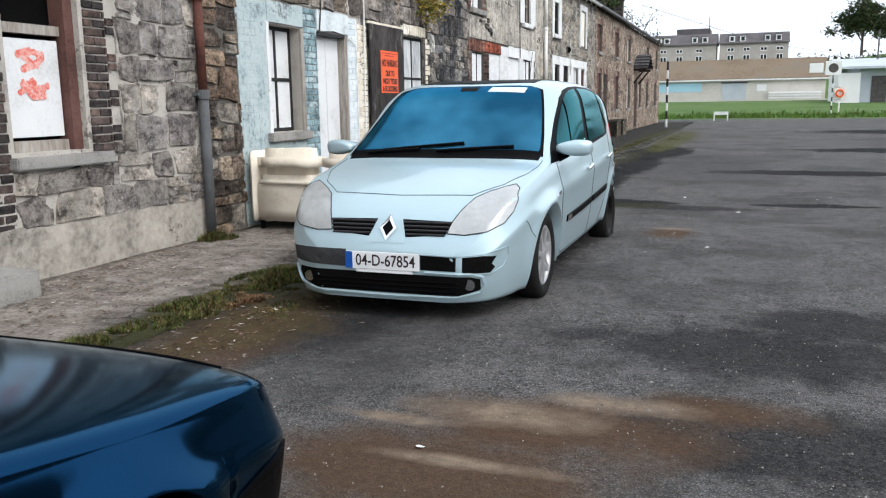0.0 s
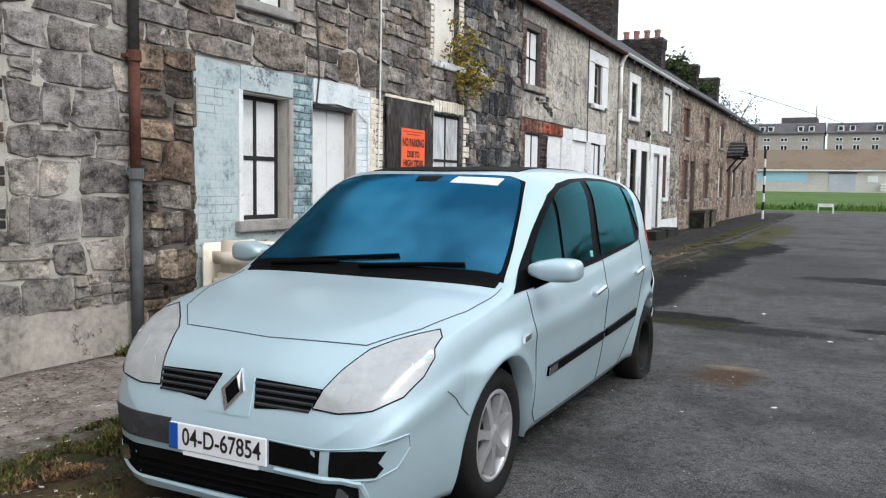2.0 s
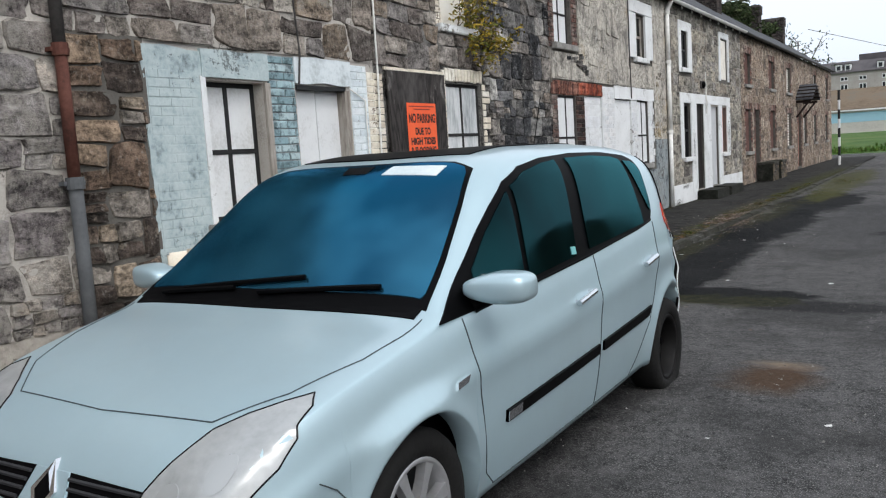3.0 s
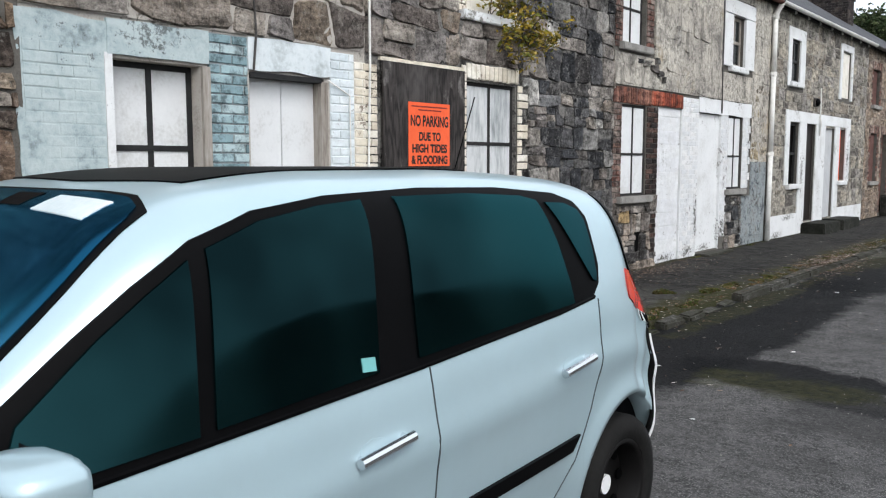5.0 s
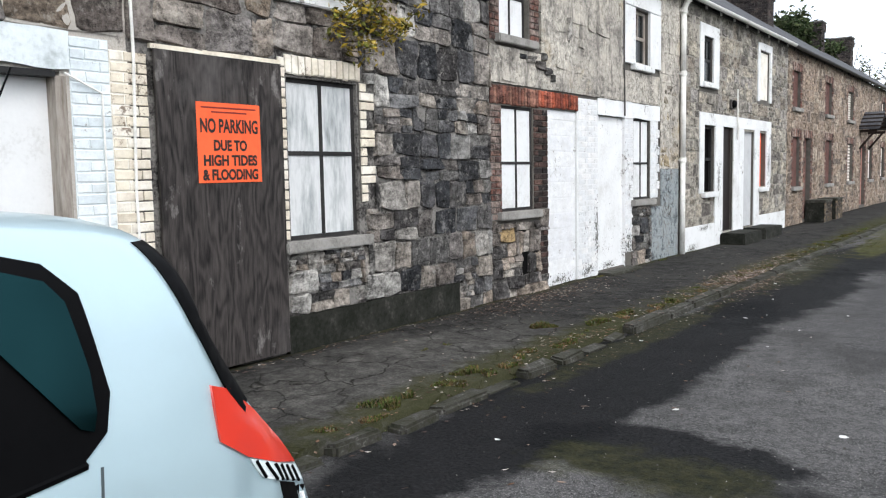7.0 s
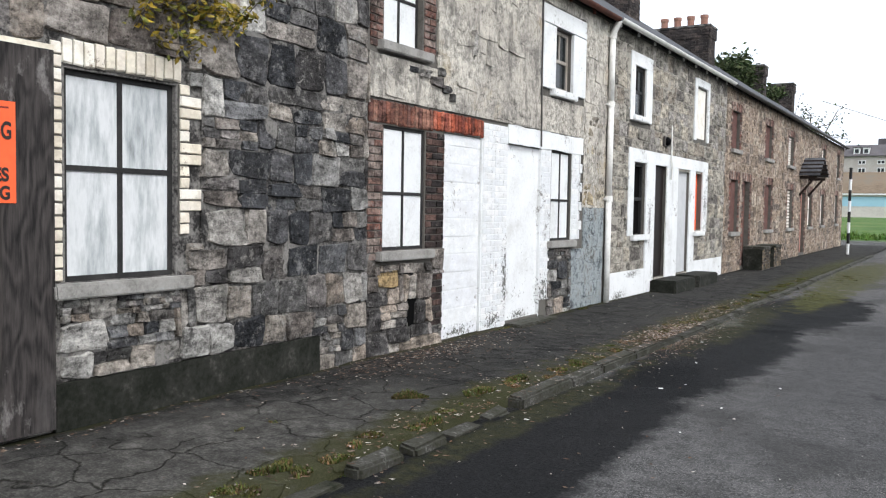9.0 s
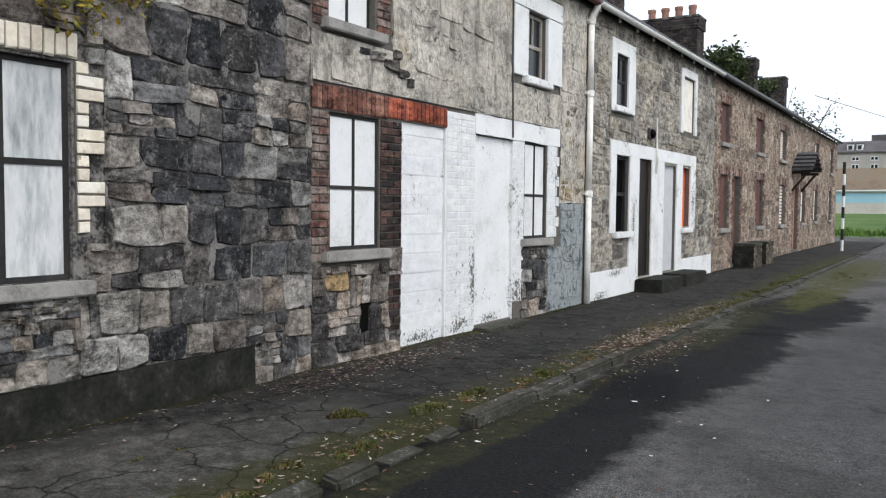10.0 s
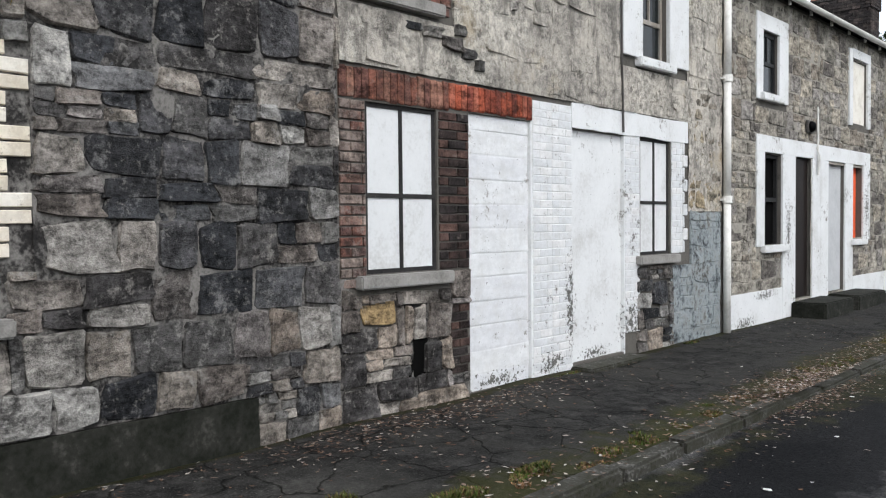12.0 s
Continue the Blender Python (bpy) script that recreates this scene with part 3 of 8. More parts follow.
def rough_up(bm, amount, scale=3.0):
    for v in bm.verts:
        v.co += noise.noise_vector(v.co * scale) * amount
    return bm


# templates of one stone and one brick, in a unit square that faces +x
rng = random.Random(7)


def stone_template(seed):
    """A rough squared stone: a skewed four-sided outline with chipped corners and an uneven broken face."""
    r = random.Random(seed)
    ring = []
    lean_y, lean_z, shear = r.uniform(-0.13, 0.13), r.uniform(-0.16, 0.16), r.uniform(-0.09, 0.09)
    for cy, cz, ny, nz in ((-0.5, -0.5, 0.5, -0.5), (0.5, -0.5, 0.5, 0.5), (0.5, 0.5, -0.5, 0.5), (-0.5, 0.5, -0.5, -0.5)):
        for t in (r.uniform(0.03, 0.16), r.uniform(0.32, 0.62), 1 - r.uniform(0.02, 0.13)):
            inw = r.uniform(-0.05, 0.13)
            y, z = cy + (ny - cy) * t, cz + (nz - cz) * t
            y, z = y * (1 - (0 if cy != ny else inw)), z * (1 - (0 if cz != nz else inw))
            ring.append((y * (1 + lean_y * z * 2) + shear * z, z * (1 + lean_z * y * 2)))
    n = len(ring)
    ty, tz, tb = r.uniform(-0.012, 0.012), r.uniform(-0.014, 0.014), r.uniform(0.013, 0.027)
    verts = [(-0.02, y, z) for y, z in ring]
    verts += [(r.uniform(0.005, 0.013), y * 0.99, z * 0.99) for y, z in ring]
    verts += [(tb + ty * y + tz * z + r.uniform(-0.003, 0.003), y * r.uniform(0.92, 0.97), z * r.uniform(0.9, 0.96)) for y, z in ring]
    verts += [(tb + (ty * y + tz * z) * 0.5 + r.uniform(-0.003, 0.004), y * 0.5, z * 0.5) for y, z in ring[::3]]
    faces = []
    for base in (0, n):
        faces += [(base + k, base + (k + 1) % n, base + n + (k + 1) % n, base + n + k) for k in range(n)]
    o = 3 * n
    for k in range(4):
        a = 2 * n + 3 * k
        faces += [(a, a + 1, o + k), (a + 1, a + 2, o + k), (a + 2, 2 * n + (3 * k + 3) % n, o + (k + 1) % 4), (a + 2, o + (k + 1) % 4, o + k)]
    faces += [(o, o + 1, o + 2), (o, o + 2, o + 3)]
    return verts, faces


def brick_template(seed):
    r = random.Random(seed)
    cs = [(-0.5, -0.5), (0.5, -0.5), (0.5, 0.5), (-0.5, 0.5)]
    j = [(y + r.uniform(-0.02, 0.02), z + r.uniform(-0.04, 0.04)) for y, z in cs]
    verts = [(-0.01, y, z) for y, z in j] + [(0.006 + r.uniform(0, 0.004), y, z) for y, z in j] + [(0.011 + r.uniform(0, 0.004), y * 0.955, z * 0.86) for y, z in j]
    faces = []
    for base in (0, 4):
        faces += [(base + k, base + (k + 1) % 4, base + 4 + (k + 1) % 4, base + 4 + k) for k in range(4)]
    faces.append((8, 9, 10, 11))
    return verts, faces


STONES = [stone_template(s) for s in range(44)]
BRICKS = [brick_template(s) for s in range(14)]
SHARED = {}


def lay(name, rects, x, templates, material, parent, gap=0.012, depth=1.0):
    """Each rectangle (y0, y1, z0, z1) of the wall as a piece of its own."""
    for rect in rects:
        k = rng.randrange(len(templates))
        key = (id(templates), k, material.name)
        if key not in SHARED:
            SHARED[key] = mesh_of(name, templates[k], material)
        y0, y1, z0, z1 = rect
        ob = new(name, SHARED[key])
        ob.location = (x, (y0 + y1) / 2, (z0 + z1) / 2)
        ob.scale = (depth, max(0.02, y1 - y0 - gap), max(0.02, z1 - z0 - gap))
        if templates is STONES:
            ob.location.x += rng.uniform(-0.005, 0.009)
            ob.rotation_euler = (rng.gauss(0, 0.035), rng.gauss(0, 0.03), rng.gauss(0, 0.03))
        hang(ob, parent)


def lay_bulk(name, rects, x, templates, material, parent, gap=0.012, depth=1.0, label=""):
    """The same pieces joined into one mesh, for stretches past counting."""
    vs, fs = [], []
    for y0, y1, z0, z1 in rects:
        tv, tf = rng.choice(templates)
        o = len(vs)
        sy, sz = max(0.02, y1 - y0 - gap), max(0.02, z1 - z0 - gap)
        q = rng.gauss(0, 0.03) if templates is STONES else 0.0
        vs += [(x + a * depth, (y0 + y1) / 2 + b * sy - c * sz * q, (z0 + z1) / 2 + c * sz + b * sy * q) for a, b, c in tv]
        fs += [tuple(o + i for i in f) for f in tf]
    if vs:
        return tagged(part(name, (vs, fs), material, parent, label), kind="stuff")


def pointing(name, y0, y1, z0, z1, holes, x, low, high, material, parent, cell=0.035, scale=8.0, label=""):
    """Lumpy mortar between the stones, smeared over their edges here and there."""
    ny, nz = max(1, round((y1 - y0) / cell)), max(1, round((z1 - z0) / cell))
    vs, fs = [], []
    for j in range(nz + 1):
        for i in range(ny + 1):
            y, z = y0 + (y1 - y0) * i / ny, z0 + (z1 - z0) * j / nz
            v = Vector((1.7, y, z))
            f = 0.45 + 0.65 * noise.noise(v * scale) + 0.4 * noise.noise(v * scale * 2.7) + 0.45 * noise.noise(v * 1.3)
            vs.append((x + low + (high - low) * min(1.25, max(0.0, f)), y, z))
    for j in range(nz):
        for i in range(ny):
            cy, cz = y0 + (y1 - y0) * (i + 0.5) / ny, z0 + (z1 - z0) * (j + 0.5) / nz
            if not any(h[0] < cy < h[1] and h[2] < cz < h[3] for h in holes):
                o = j * (ny + 1) + i
                fs.append((o, o + 1, o + ny + 2, o + ny + 1))
    return part(name, (vs, fs), material, parent, label, True)


def outside(rect, holes, least=0.05):
    """What is left of a rectangle beside the holes: its largest piece, or nothing."""
    todo = [rect]
    for hy0, hy1, hz0, hz1 in holes:
        nxt = []
        for y0, y1, z0, z1 in todo:
            if y1 <= hy0 or y0 >= hy1 or z1 <= hz0 or z0 >= hz1:
                nxt.append((y0, y1, z0, z1))
                continue
            for c in ((y0, min(y1, hy0), z0, z1), (max(y0, hy1), y1, z0, z1), (max(y0, hy0), min(y1, hy1), z0, min(z1, hz0)), (max(y0, hy0), min(y1, hy1), max(z0, hz1), z1)):
                if c[1] - c[0] > least and c[3] - c[2] > least:
                    nxt.append(c)
        todo = nxt
    return todo


def courses_stone(y0, y1, z0, z1, holes, h=(0.13, 0.3), w=(0.16, 0.5), split=0.3):
    """Rubble in rough courses: tall stones between stacks of thin ones, so that few joints run through."""
    out, z, course = [], z0, 0
    phase = rng.uniform(0, 50)

    def wave(y, k):
        return 0.0 if k == 0 else 0.045 * noise.noise(Vector((y * 0.9, k * 3.7, phase)))
    while z < z1 - 0.04:
        top = z + rng.uniform(h[1] * 0.72, h[1] * 1.12)
        if z1 - top < h[0]:
            top = z1
        y = y0 - rng.uniform(0, 0.3)
        while y < y1:
            tall = rng.random() > split + 0.1
            b = y + rng.uniform(w[0] * 1.1, w[1]) * (1.0 if tall else 1.5)
            c, d = z + wave((y + b) / 2, course), top + (wave((y + b) / 2, course + 1) if top < z1 else 0.0)
            rows = 1 if tall else rng.choice((2, 2, 2, 2, 3))
            cuts = [c] + sorted(c + (d - c) * (k + rng.uniform(-0.2, 0.2)) / rows for k in range(1, rows)) + [d]
            for p, q in zip(cuts, cuts[1:]):
                n = 1 if rows == 1 else max(1, round((b - y) / (q - p) / rng.uniform(1.3, 3.2)))
                at = [y] + sorted(y + (b - y) * (k + rng.uniform(-0.25, 0.25)) / n for k in range(1, n)) + [b]
                out += [(e, f, p, q) for e, f in zip(at, at[1:])]
            y = b
        z, course = top, course + 1
    left = []
    for a, b, c, d in out:
        j = 0.006
        q = (max(a + rng.uniform(-j, j), y0), min(b + rng.uniform(-j, j), y1), max(c + rng.uniform(-j, j), z0), min(d + rng.uniform(-j, j), z1))
        if q[1] - q[0] > 0.03 and q[3] - q[2] > 0.025:
            left += outside(q, holes)
    return left


def courses_brick(y0, y1, z0, z1, holes=(), h=0.078, w=0.226, header=False):
    out, k = [], 0
    n = max(1, round((z1 - z0) / h))
    dz = (z1 - z0) / n
    for k in range(n):
        y = y0 - (w / 2 if k % 2 else 0)
        while y < y1 - 0.01:
            a, b = max(y, y0), min(y + w, y1)
            if b - a > 0.03:
                out += outside((a, b, z0 + k * dz, z0 + (k + 1) * dz), holes, 0.03)
            y += w
    return out


def soldier(y0, y1, z0, z1, w=0.076):
    n = max(1, round((y1 - y0) / w))
    return [(y0 + (y1 - y0) * k / n, y0 + (y1 - y0) * (k + 1) / n, z0 + rng.uniform(-0.004, 0.004), z1 + rng.uniform(-0.004, 0.004)) for k in range(n)]


def pierced(y0, y1, z0, z1, holes, xf, thick):
    """A wall from xf back to xf - thick, with openings right through it."""
    ys = sorted({y0, y1, *[min(max(v, y0), y1) for h in holes for v in h[:2]]})
    zs = sorted({z0, z1, *[min(max(v, z0), z1) for h in holes for v in h[2:4]]})
    bm, xb = bmesh.new(), xf - thick

    def solid(i, j):
        if not (0 <= i < len(ys) - 1 and 0 <= j < len(zs) - 1):
            return False
        cy, cz = (ys[i] + ys[i + 1]) / 2, (zs[j] + zs[j + 1]) / 2
        return not any(h[0] < cy < h[1] and h[2] < cz < h[3] for h in holes)

    def quad(*p):
        bm.faces.new([bm.verts.new(q) for q in p])
    for i in range(len(ys) - 1):
        for j in range(len(zs) - 1):
            if not solid(i, j):
                continue
            a, b, c, d = ys[i], ys[i + 1], zs[j], zs[j + 1]
            quad((xf, a, c), (xf, b, c), (xf, b, d), (xf, a, d))
            quad((xb, b, c), (xb, a, c), (xb, a, d), (xb, b, d))
            if not solid(i - 1, j):
                quad((xb, a, c), (xf, a, c), (xf, a, d), (xb, a, d))
            if not solid(i + 1, j):
                quad((xf, b, c), (xb, b, c), (xb, b, d), (xf, b, d))
            if not solid(i, j - 1):
                quad((xb, b, c), (xf, b, c), (xf, a, c), (xb, a, c))
            if not solid(i, j + 1):
                quad((xb, a, d), (xf, a, d), (xf, b, d), (xb, b, d))
    bmesh.ops.remove_doubles(bm, verts=bm.verts, dist=0.0005)
    return bm


def coat(y0, y1, z0, z1, holes, x, thick=0.02, cell=0.12, ragged=0.05, sides=(1, 1, 1, 1)):
    """A skin of plaster on a wall: a bumpy sheet with uneven edges round its openings."""
    bm = bmesh.new()
    for ry0, ry1, rz0, rz1 in outside((y0, y1, z0, z1), holes, 0.01):
        ny, nz = max(1, round((ry1 - ry0) / cell)), max(1, round((rz1 - rz0) / cell))
        grid = []
        for j in range(nz + 1):
            row = []
            for i in range(ny + 1):
                y, z = ry0 + (ry1 - ry0) * i / ny, rz0 + (rz1 - rz0) * j / nz
                w = noise.noise_vector(Vector((7.1, y * 3.3, z * 3.3)))
                yy = y + (w.y * ragged if y in (y0, y1) else 0)
                zz = z + (w.z * ragged if z in (z0, z1) else 0)
                row.append(bm.verts.new((x + thick + 0.008 * noise.noise(Vector((3, y * 2, z * 2))), yy, zz)))
            grid.append(row)
        top = [bm.faces.new((grid[j][i], grid[j][i + 1], grid[j + 1][i + 1], grid[j + 1][i])) for j in range(nz) for i in range(ny)]
        edges = [e for e in bm.edges if e.is_boundary and e.link_faces[0] in top]
        ext = bmesh.ops.extrude_edge_only(bm, edges=edges)
        for v in ext["geom"]:
            if isinstance(v, bmesh.types.BMVert):
                v.co.x = x - 0.01
    return bm


# ---- windows and doors ----
def window(house, y0, y1, z0, z1, x, look_of, sill="stone", name="window"):
    w = thing(name, (x, (y0 + y1) / 2, z0), "", "")
    del PLACE[w.name]
    PLACE[w.name] = Matrix.Translation(w.location)
    w.parent = house
    w.matrix_parent_inverse = PLACE[house.name].inverted()
    tagged(w, look_of["label"])
    kind, d = look_of["kind"], look_of.get("depth", 0.1)
    ym, zm = (y0 + y1) / 2, z0 + (z1 - z0) * look_of.get("rail", 0.5)
    if kind == "boards":
        b = look_of.get("bar", 0.03)
        part("board", boxes((x - d - 0.025, x - d, y0 + 0.005, y1 - 0.005, z0 + 0.005, z1 - 0.005)), look_of.get("mat", board_white), w, "white painted sheet")
        bars = [(y0, y0 + b, z0, z1), (y1 - b, y1, z0, z1), (y0 + b, y1 - b, z1 - b, z1), (y0 + b, y1 - b, z0, z0 + b)]
        bars += [(ym - b / 2, ym + b / 2, z0 + b, z1 - b), (y0 + b, ym - b / 2, zm - b / 2, zm + b / 2), (ym + b / 2, y1 - b, zm - b / 2, zm + b / 2)]
        for q in bars:
            part("glazing_bar", boxes((x - d, x - d + 0.01, *q)), look_of.get("bars", board_bars), w)
    elif kind == "sash":
        f = 0.05
        part("pane", boxes((x - d - 0.006, x - d, y0 + f, y1 - f, z0 + f, z1 - f)), old_glass, w, "dark dusty glass")
        for q in ((y0, y0 + f, z0, z1), (y1 - f, y1, z0, z1), (y0 + f, y1 - f, z1 - f, z1), (y0 + f, y1 - f, z0, z0 + f), (y0 + f, y1 - f, zm - 0.025, zm + 0.025), (ym - 0.012, ym + 0.012, zm + 0.025, z1 - f)):
            part("window_frame", boxes((x - d - 0.03, x - d + 0.02, *q)), look_of.get("mat", timber_grey), w)
    elif kind == "sheet":
        part("sheet", boxes((x - d - 0.025, x - d, y0 + 0.004, y1 - 0.004, z0 + 0.004, z1 - 0.004)), look_of["mat"], w)
    elif kind == "frame":
        f = 0.05
        for q in ((y0, y0 + f, z0, z1), (y1 - f, y1, z0, z1), (y0 + f, y1 - f, z1 - f, z1), (y0 + f, y1 - f, zm - 0.03, zm + 0.03)):
            part("window_frame", boxes((x - d - 0.05, x - d, *q)), look_of["mat"], w)
        # a black sheet paints the darkness of the room close behind the frame
        part("room_shade_sheet", boxes((x - d - 0.08, x - d - 0.06, y0 - 0.02, y1 + 0.02, z0 - 0.02, z1 + 0.02)), unlit_black, w, "black sheet in place of the unlit room behind the empty frame")
    elif kind == "slats":
        n = 12
        part("sheet", boxes((x - d - 0.05, x - d - 0.03, y0, y1, z0, z1)), timber_grey, w)
        for k in range(n):
            z = z0 + (z1 - z0) * (k + 0.15) / n
            part("slat", boxes((x - d - 0.03, x - d, y0 + 0.02, y1 - 0.02, z, z + (z1 - z0) / n * 0.55)), plaster_cream, w)
    if sill:
        bm = boxes((x - 0.15, x + 0.09, y0 - 0.12, y1 + 0.12, z0 - 0.11, z0 - 0.006), bevel=0.012)
        part("sill", rough_up(bm, 0.006, 8), {"stone": sill_stone, "white": plaster_white, "dark": cement_damp}[sill], w)
    return w


def door(house, y0, y1, z0, z1, x, material, label, depth=0.18, panels=2, handle=False):
    d = thing("door", (x, (y0 + y1) / 2, z0), label, "")
    d.parent = house
    d.matrix_parent_inverse = PLACE[house.name].inverted()
    n = panels
    for k in range(n):
        a, b = y0 + (y1 - y0) * k / n, y0 + (y1 - y0) * (k + 1) / n
        part("panel", boxes((x - depth - 0.04, x - depth, a + 0.004, b - 0.004, z0, z1 - 0.01), bevel=0.004), material, d)
    if handle:
        part("handle", rods(((x - depth, y0 + 0.1, z0 + 0.95), (x - depth + 0.05, y0 + 0.1, z0 + 0.95), 0.02)), iron_dark, d)
    return d


W = -5.38
EAVE = 4.85
BACK = W - 6.4
RIDGE = (W - 3.2, EAVE + 2.3)
WALL_FOOT = -0.15


def shell(name, label, y0, y1, holes, wall_mat, x=W, eave=EAVE, gutter=True, group="terrace of stone cottages"):
    """One house of the terrace: front wall with its openings, the plain other walls, floor and roof."""
    h = thing(name, (x, (y0 + y1) / 2, 0.0), label, "house", group)
    front = part("front_wall", pierced(y0, y1, WALL_FOOT, eave, holes, x, 0.45), wall_mat, h)
    part("rear_wall", boxes((BACK - 0.3, BACK, y0, y1, WALL_FOOT, eave)), cement, h)
    part("party_wall", boxes((BACK, x - 0.45, y0, y0 + 0.12, WALL_FOOT, eave)), cement, h)
    part("party_wall", boxes((BACK, x - 0.45, y1 - 0.12, y1, WALL_FOOT, eave)), cement, h)
    part("interior_floor", boxes((BACK, x - 0.45, y0 + 0.12, y1 - 0.12, 0.1, 0.2)), timber_grey, h)
    part("upper_floor", boxes((BACK, x - 0.45, y0 + 0.12, y1 - 0.12, 2.85, 3.0)), timber_grey, h)
    rx, rz = RIDGE
    bm = bmesh.new()
    prof = [(x + 0.16, eave - 0.06), (rx, rz), (BACK - 0.45, eave - 0.06), (BACK - 0.45, eave + 0.02), (rx, rz + 0.1), (x + 0.16, eave + 0.04)]
    a = [bm.verts.new((px, y0, pz)) for px, pz in prof]
    b = [bm.verts.new((px, y1, pz)) for px, pz in prof]
    for k in range(6):
        bm.faces.new((a[k], a[(k + 1) % 6], b[(k + 1) % 6], b[k]))
    bm.faces.new(a), bm.faces.new(b[::-1])
    bmesh.ops.recalc_face_normals(bm, faces=bm.faces)
    part("roof", bm, slate, h)
    for yy in (y0, y1):
        bm = bmesh.new()
        s = 0.12 if yy == y0 else -0.12
        v = [[bm.verts.new((px, yy + q, pz)) for px, pz in ((x - 0.45, eave), (rx, rz), (BACK, eave))] for q in (0.002 if s > 0 else -0.002, s)]
        bm.faces.new(v[0]), bm.faces.new(v[1][::-1])
        for k in range(3):
            bm.faces.new((v[0][k], v[1][k], v[1][(k + 1) % 3], v[0][(k + 1) % 3]))
        bmesh.ops.recalc_face_normals(bm, faces=bm.faces)
        part("gable", bm, mortar_dark, h)
    return h, front


def gutter(h, y0, y1, x, z, material):
    bm, n = bmesh.new(), 8
    rings = []
    for y in (y0, y1):
        out = [bm.verts.new((x - 0.06 * math.cos(math.pi * k / n), y, z - 0.06 * math.sin(math.pi * k / n))) for k in range(n + 1)]
        inn = [bm.verts.new((x - 0.052 * math.cos(math.pi * k / n), y, z - 0.052 * math.sin(math.pi * k / n))) for k in range(n, -1, -1)]
        rings.append(out + inn)
    m = len(rings[0])
    for k in range(m):
        bm.faces.new((rings[0][k], rings[0][(k + 1) % m], rings[1][(k + 1) % m], rings[1][k]))
    bm.faces.new(rings[0]), bm.faces.new(rings[1][::-1])
    bmesh.ops.recalc_face_normals(bm, faces=bm.faces)
    g = part("gutter", bm, material, h)
    for k in range(int((y1 - y0) / 0.9) + 1):
        y = y0 + 0.2 + k * 0.9
        if y < y1 - 0.05:
            part("bracket", boxes((x - 0.1, x - 0.062, y, y + 0.03, z - 0.1, z)), material, g)
    return g


def chimney(h, y, x0, x1, z0, z1, deep=0.75, pots=4, pot_h=0.35):
    c = thing("chimney", ((x0 + x1) / 2, y, z0), "sooty brick chimney stack", "")
    c.parent = h
    c.matrix_parent_inverse = PLACE[h.name].inverted()
    part("core", boxes((x0 + 0.02, x1 - 0.02, y - deep / 2 + 0.02, y + deep / 2 - 0.02, z0, z1 - 0.03)), mortar_dark, c)
    vs, fs = [], []
    n = int((z1 - z0) / 0.08)
    for k in range(n):
        grow = 0.04 if k >= n - 4 else 0.0
        z = z0 + k * 0.08
        for face in range(4):
            length = (x1 - x0 if face % 2 == 0 else deep) + 2 * grow
            u = -(0.11 if k % 2 else 0.0)
            while u < length - 0.03:
                a, b = max(u, 0), min(u + 0.22, length)
                u += 0.225
                if b - a < 0.03:
                    continue
                lo, hi = -0.02, 0.008
                q = []
                for d in (lo, hi):
                    for s, zz in ((a + 0.006, z + 0.006), (b - 0.006, z + 0.006), (b - 0.006, z + 0.074), (a + 0.006, z + 0.074)):
                        e = d + grow
                        if face == 0:
                            q.append((x0 - grow + s, y - deep / 2 - e, zz))
                        elif face == 2:
                            q.append((x1 + grow - s, y + deep / 2 + e, zz))
                        elif face == 1:
                            q.append((x1 + e, y - deep / 2 - grow + s, zz))
                        else:
                            q.append((x0 - e, y + deep / 2 + grow - s, zz))
                o = len(vs)
                vs += q
                fs += [(o + 4, o + 5, o + 6, o + 7)] + [(o + i, o + (i + 1) % 4, o + 4 + (i + 1) % 4, o + 4 + i) for i in range(4)]
    tagged(part("brickwork", (vs, fs), brick_chimney, c), kind="stuff")
    part("cap", boxes((x0 - 0.06, x1 + 0.06, y - deep / 2 - 0.06, y + deep / 2 + 0.06, z1 - 0.02, z1 + 0.05), bevel=0.01), mortar_dark, c)
    for k in range(pots):
        px = x0 + (x1 - x0) * (k + 0.6) / (pots + 0.2)
        part("chimney_pot", rods(((px, y, z1 + 0.05), (px, y, z1 + 0.05 + pot_h), 0.11), ((px, y, z1 + pot_h - 0.03), (px, y, z1 + 0.05 + pot_h + 0.01), 0.13)), terracotta, c, smooth=False)
    return c


def downpipe(parent_label, y, x, z0, z1, r, sections, name="downpipe"):
    p = thing(name, (x, y, z0), parent_label, "drainpipe")
    zs = z0
    for k, (frac, m, rr) in enumerate(sections):
        ze = z0 + (z1 - z0) * frac
        part("pipe_length", rods(((x, y, zs), (x, y, ze), rr), sides=14), m, p, smooth=True)
        part("collar", rods(((x, y, ze - 0.09), (x, y, ze), rr * 1.3), sides=14), m, p)
        part("bracket", boxes((W, x, y - rr * 1.7, y + rr * 1.7, ze - 0.06, ze - 0.03)), m, p)
        zs = ze
    return p

# ---- ground ----
KERB_X = -3.33


def smooth(a, b, t):
    t = min(1.0, max(0.0, (t - a) / (b - a)))
    return t * t * (3 - 2 * t)


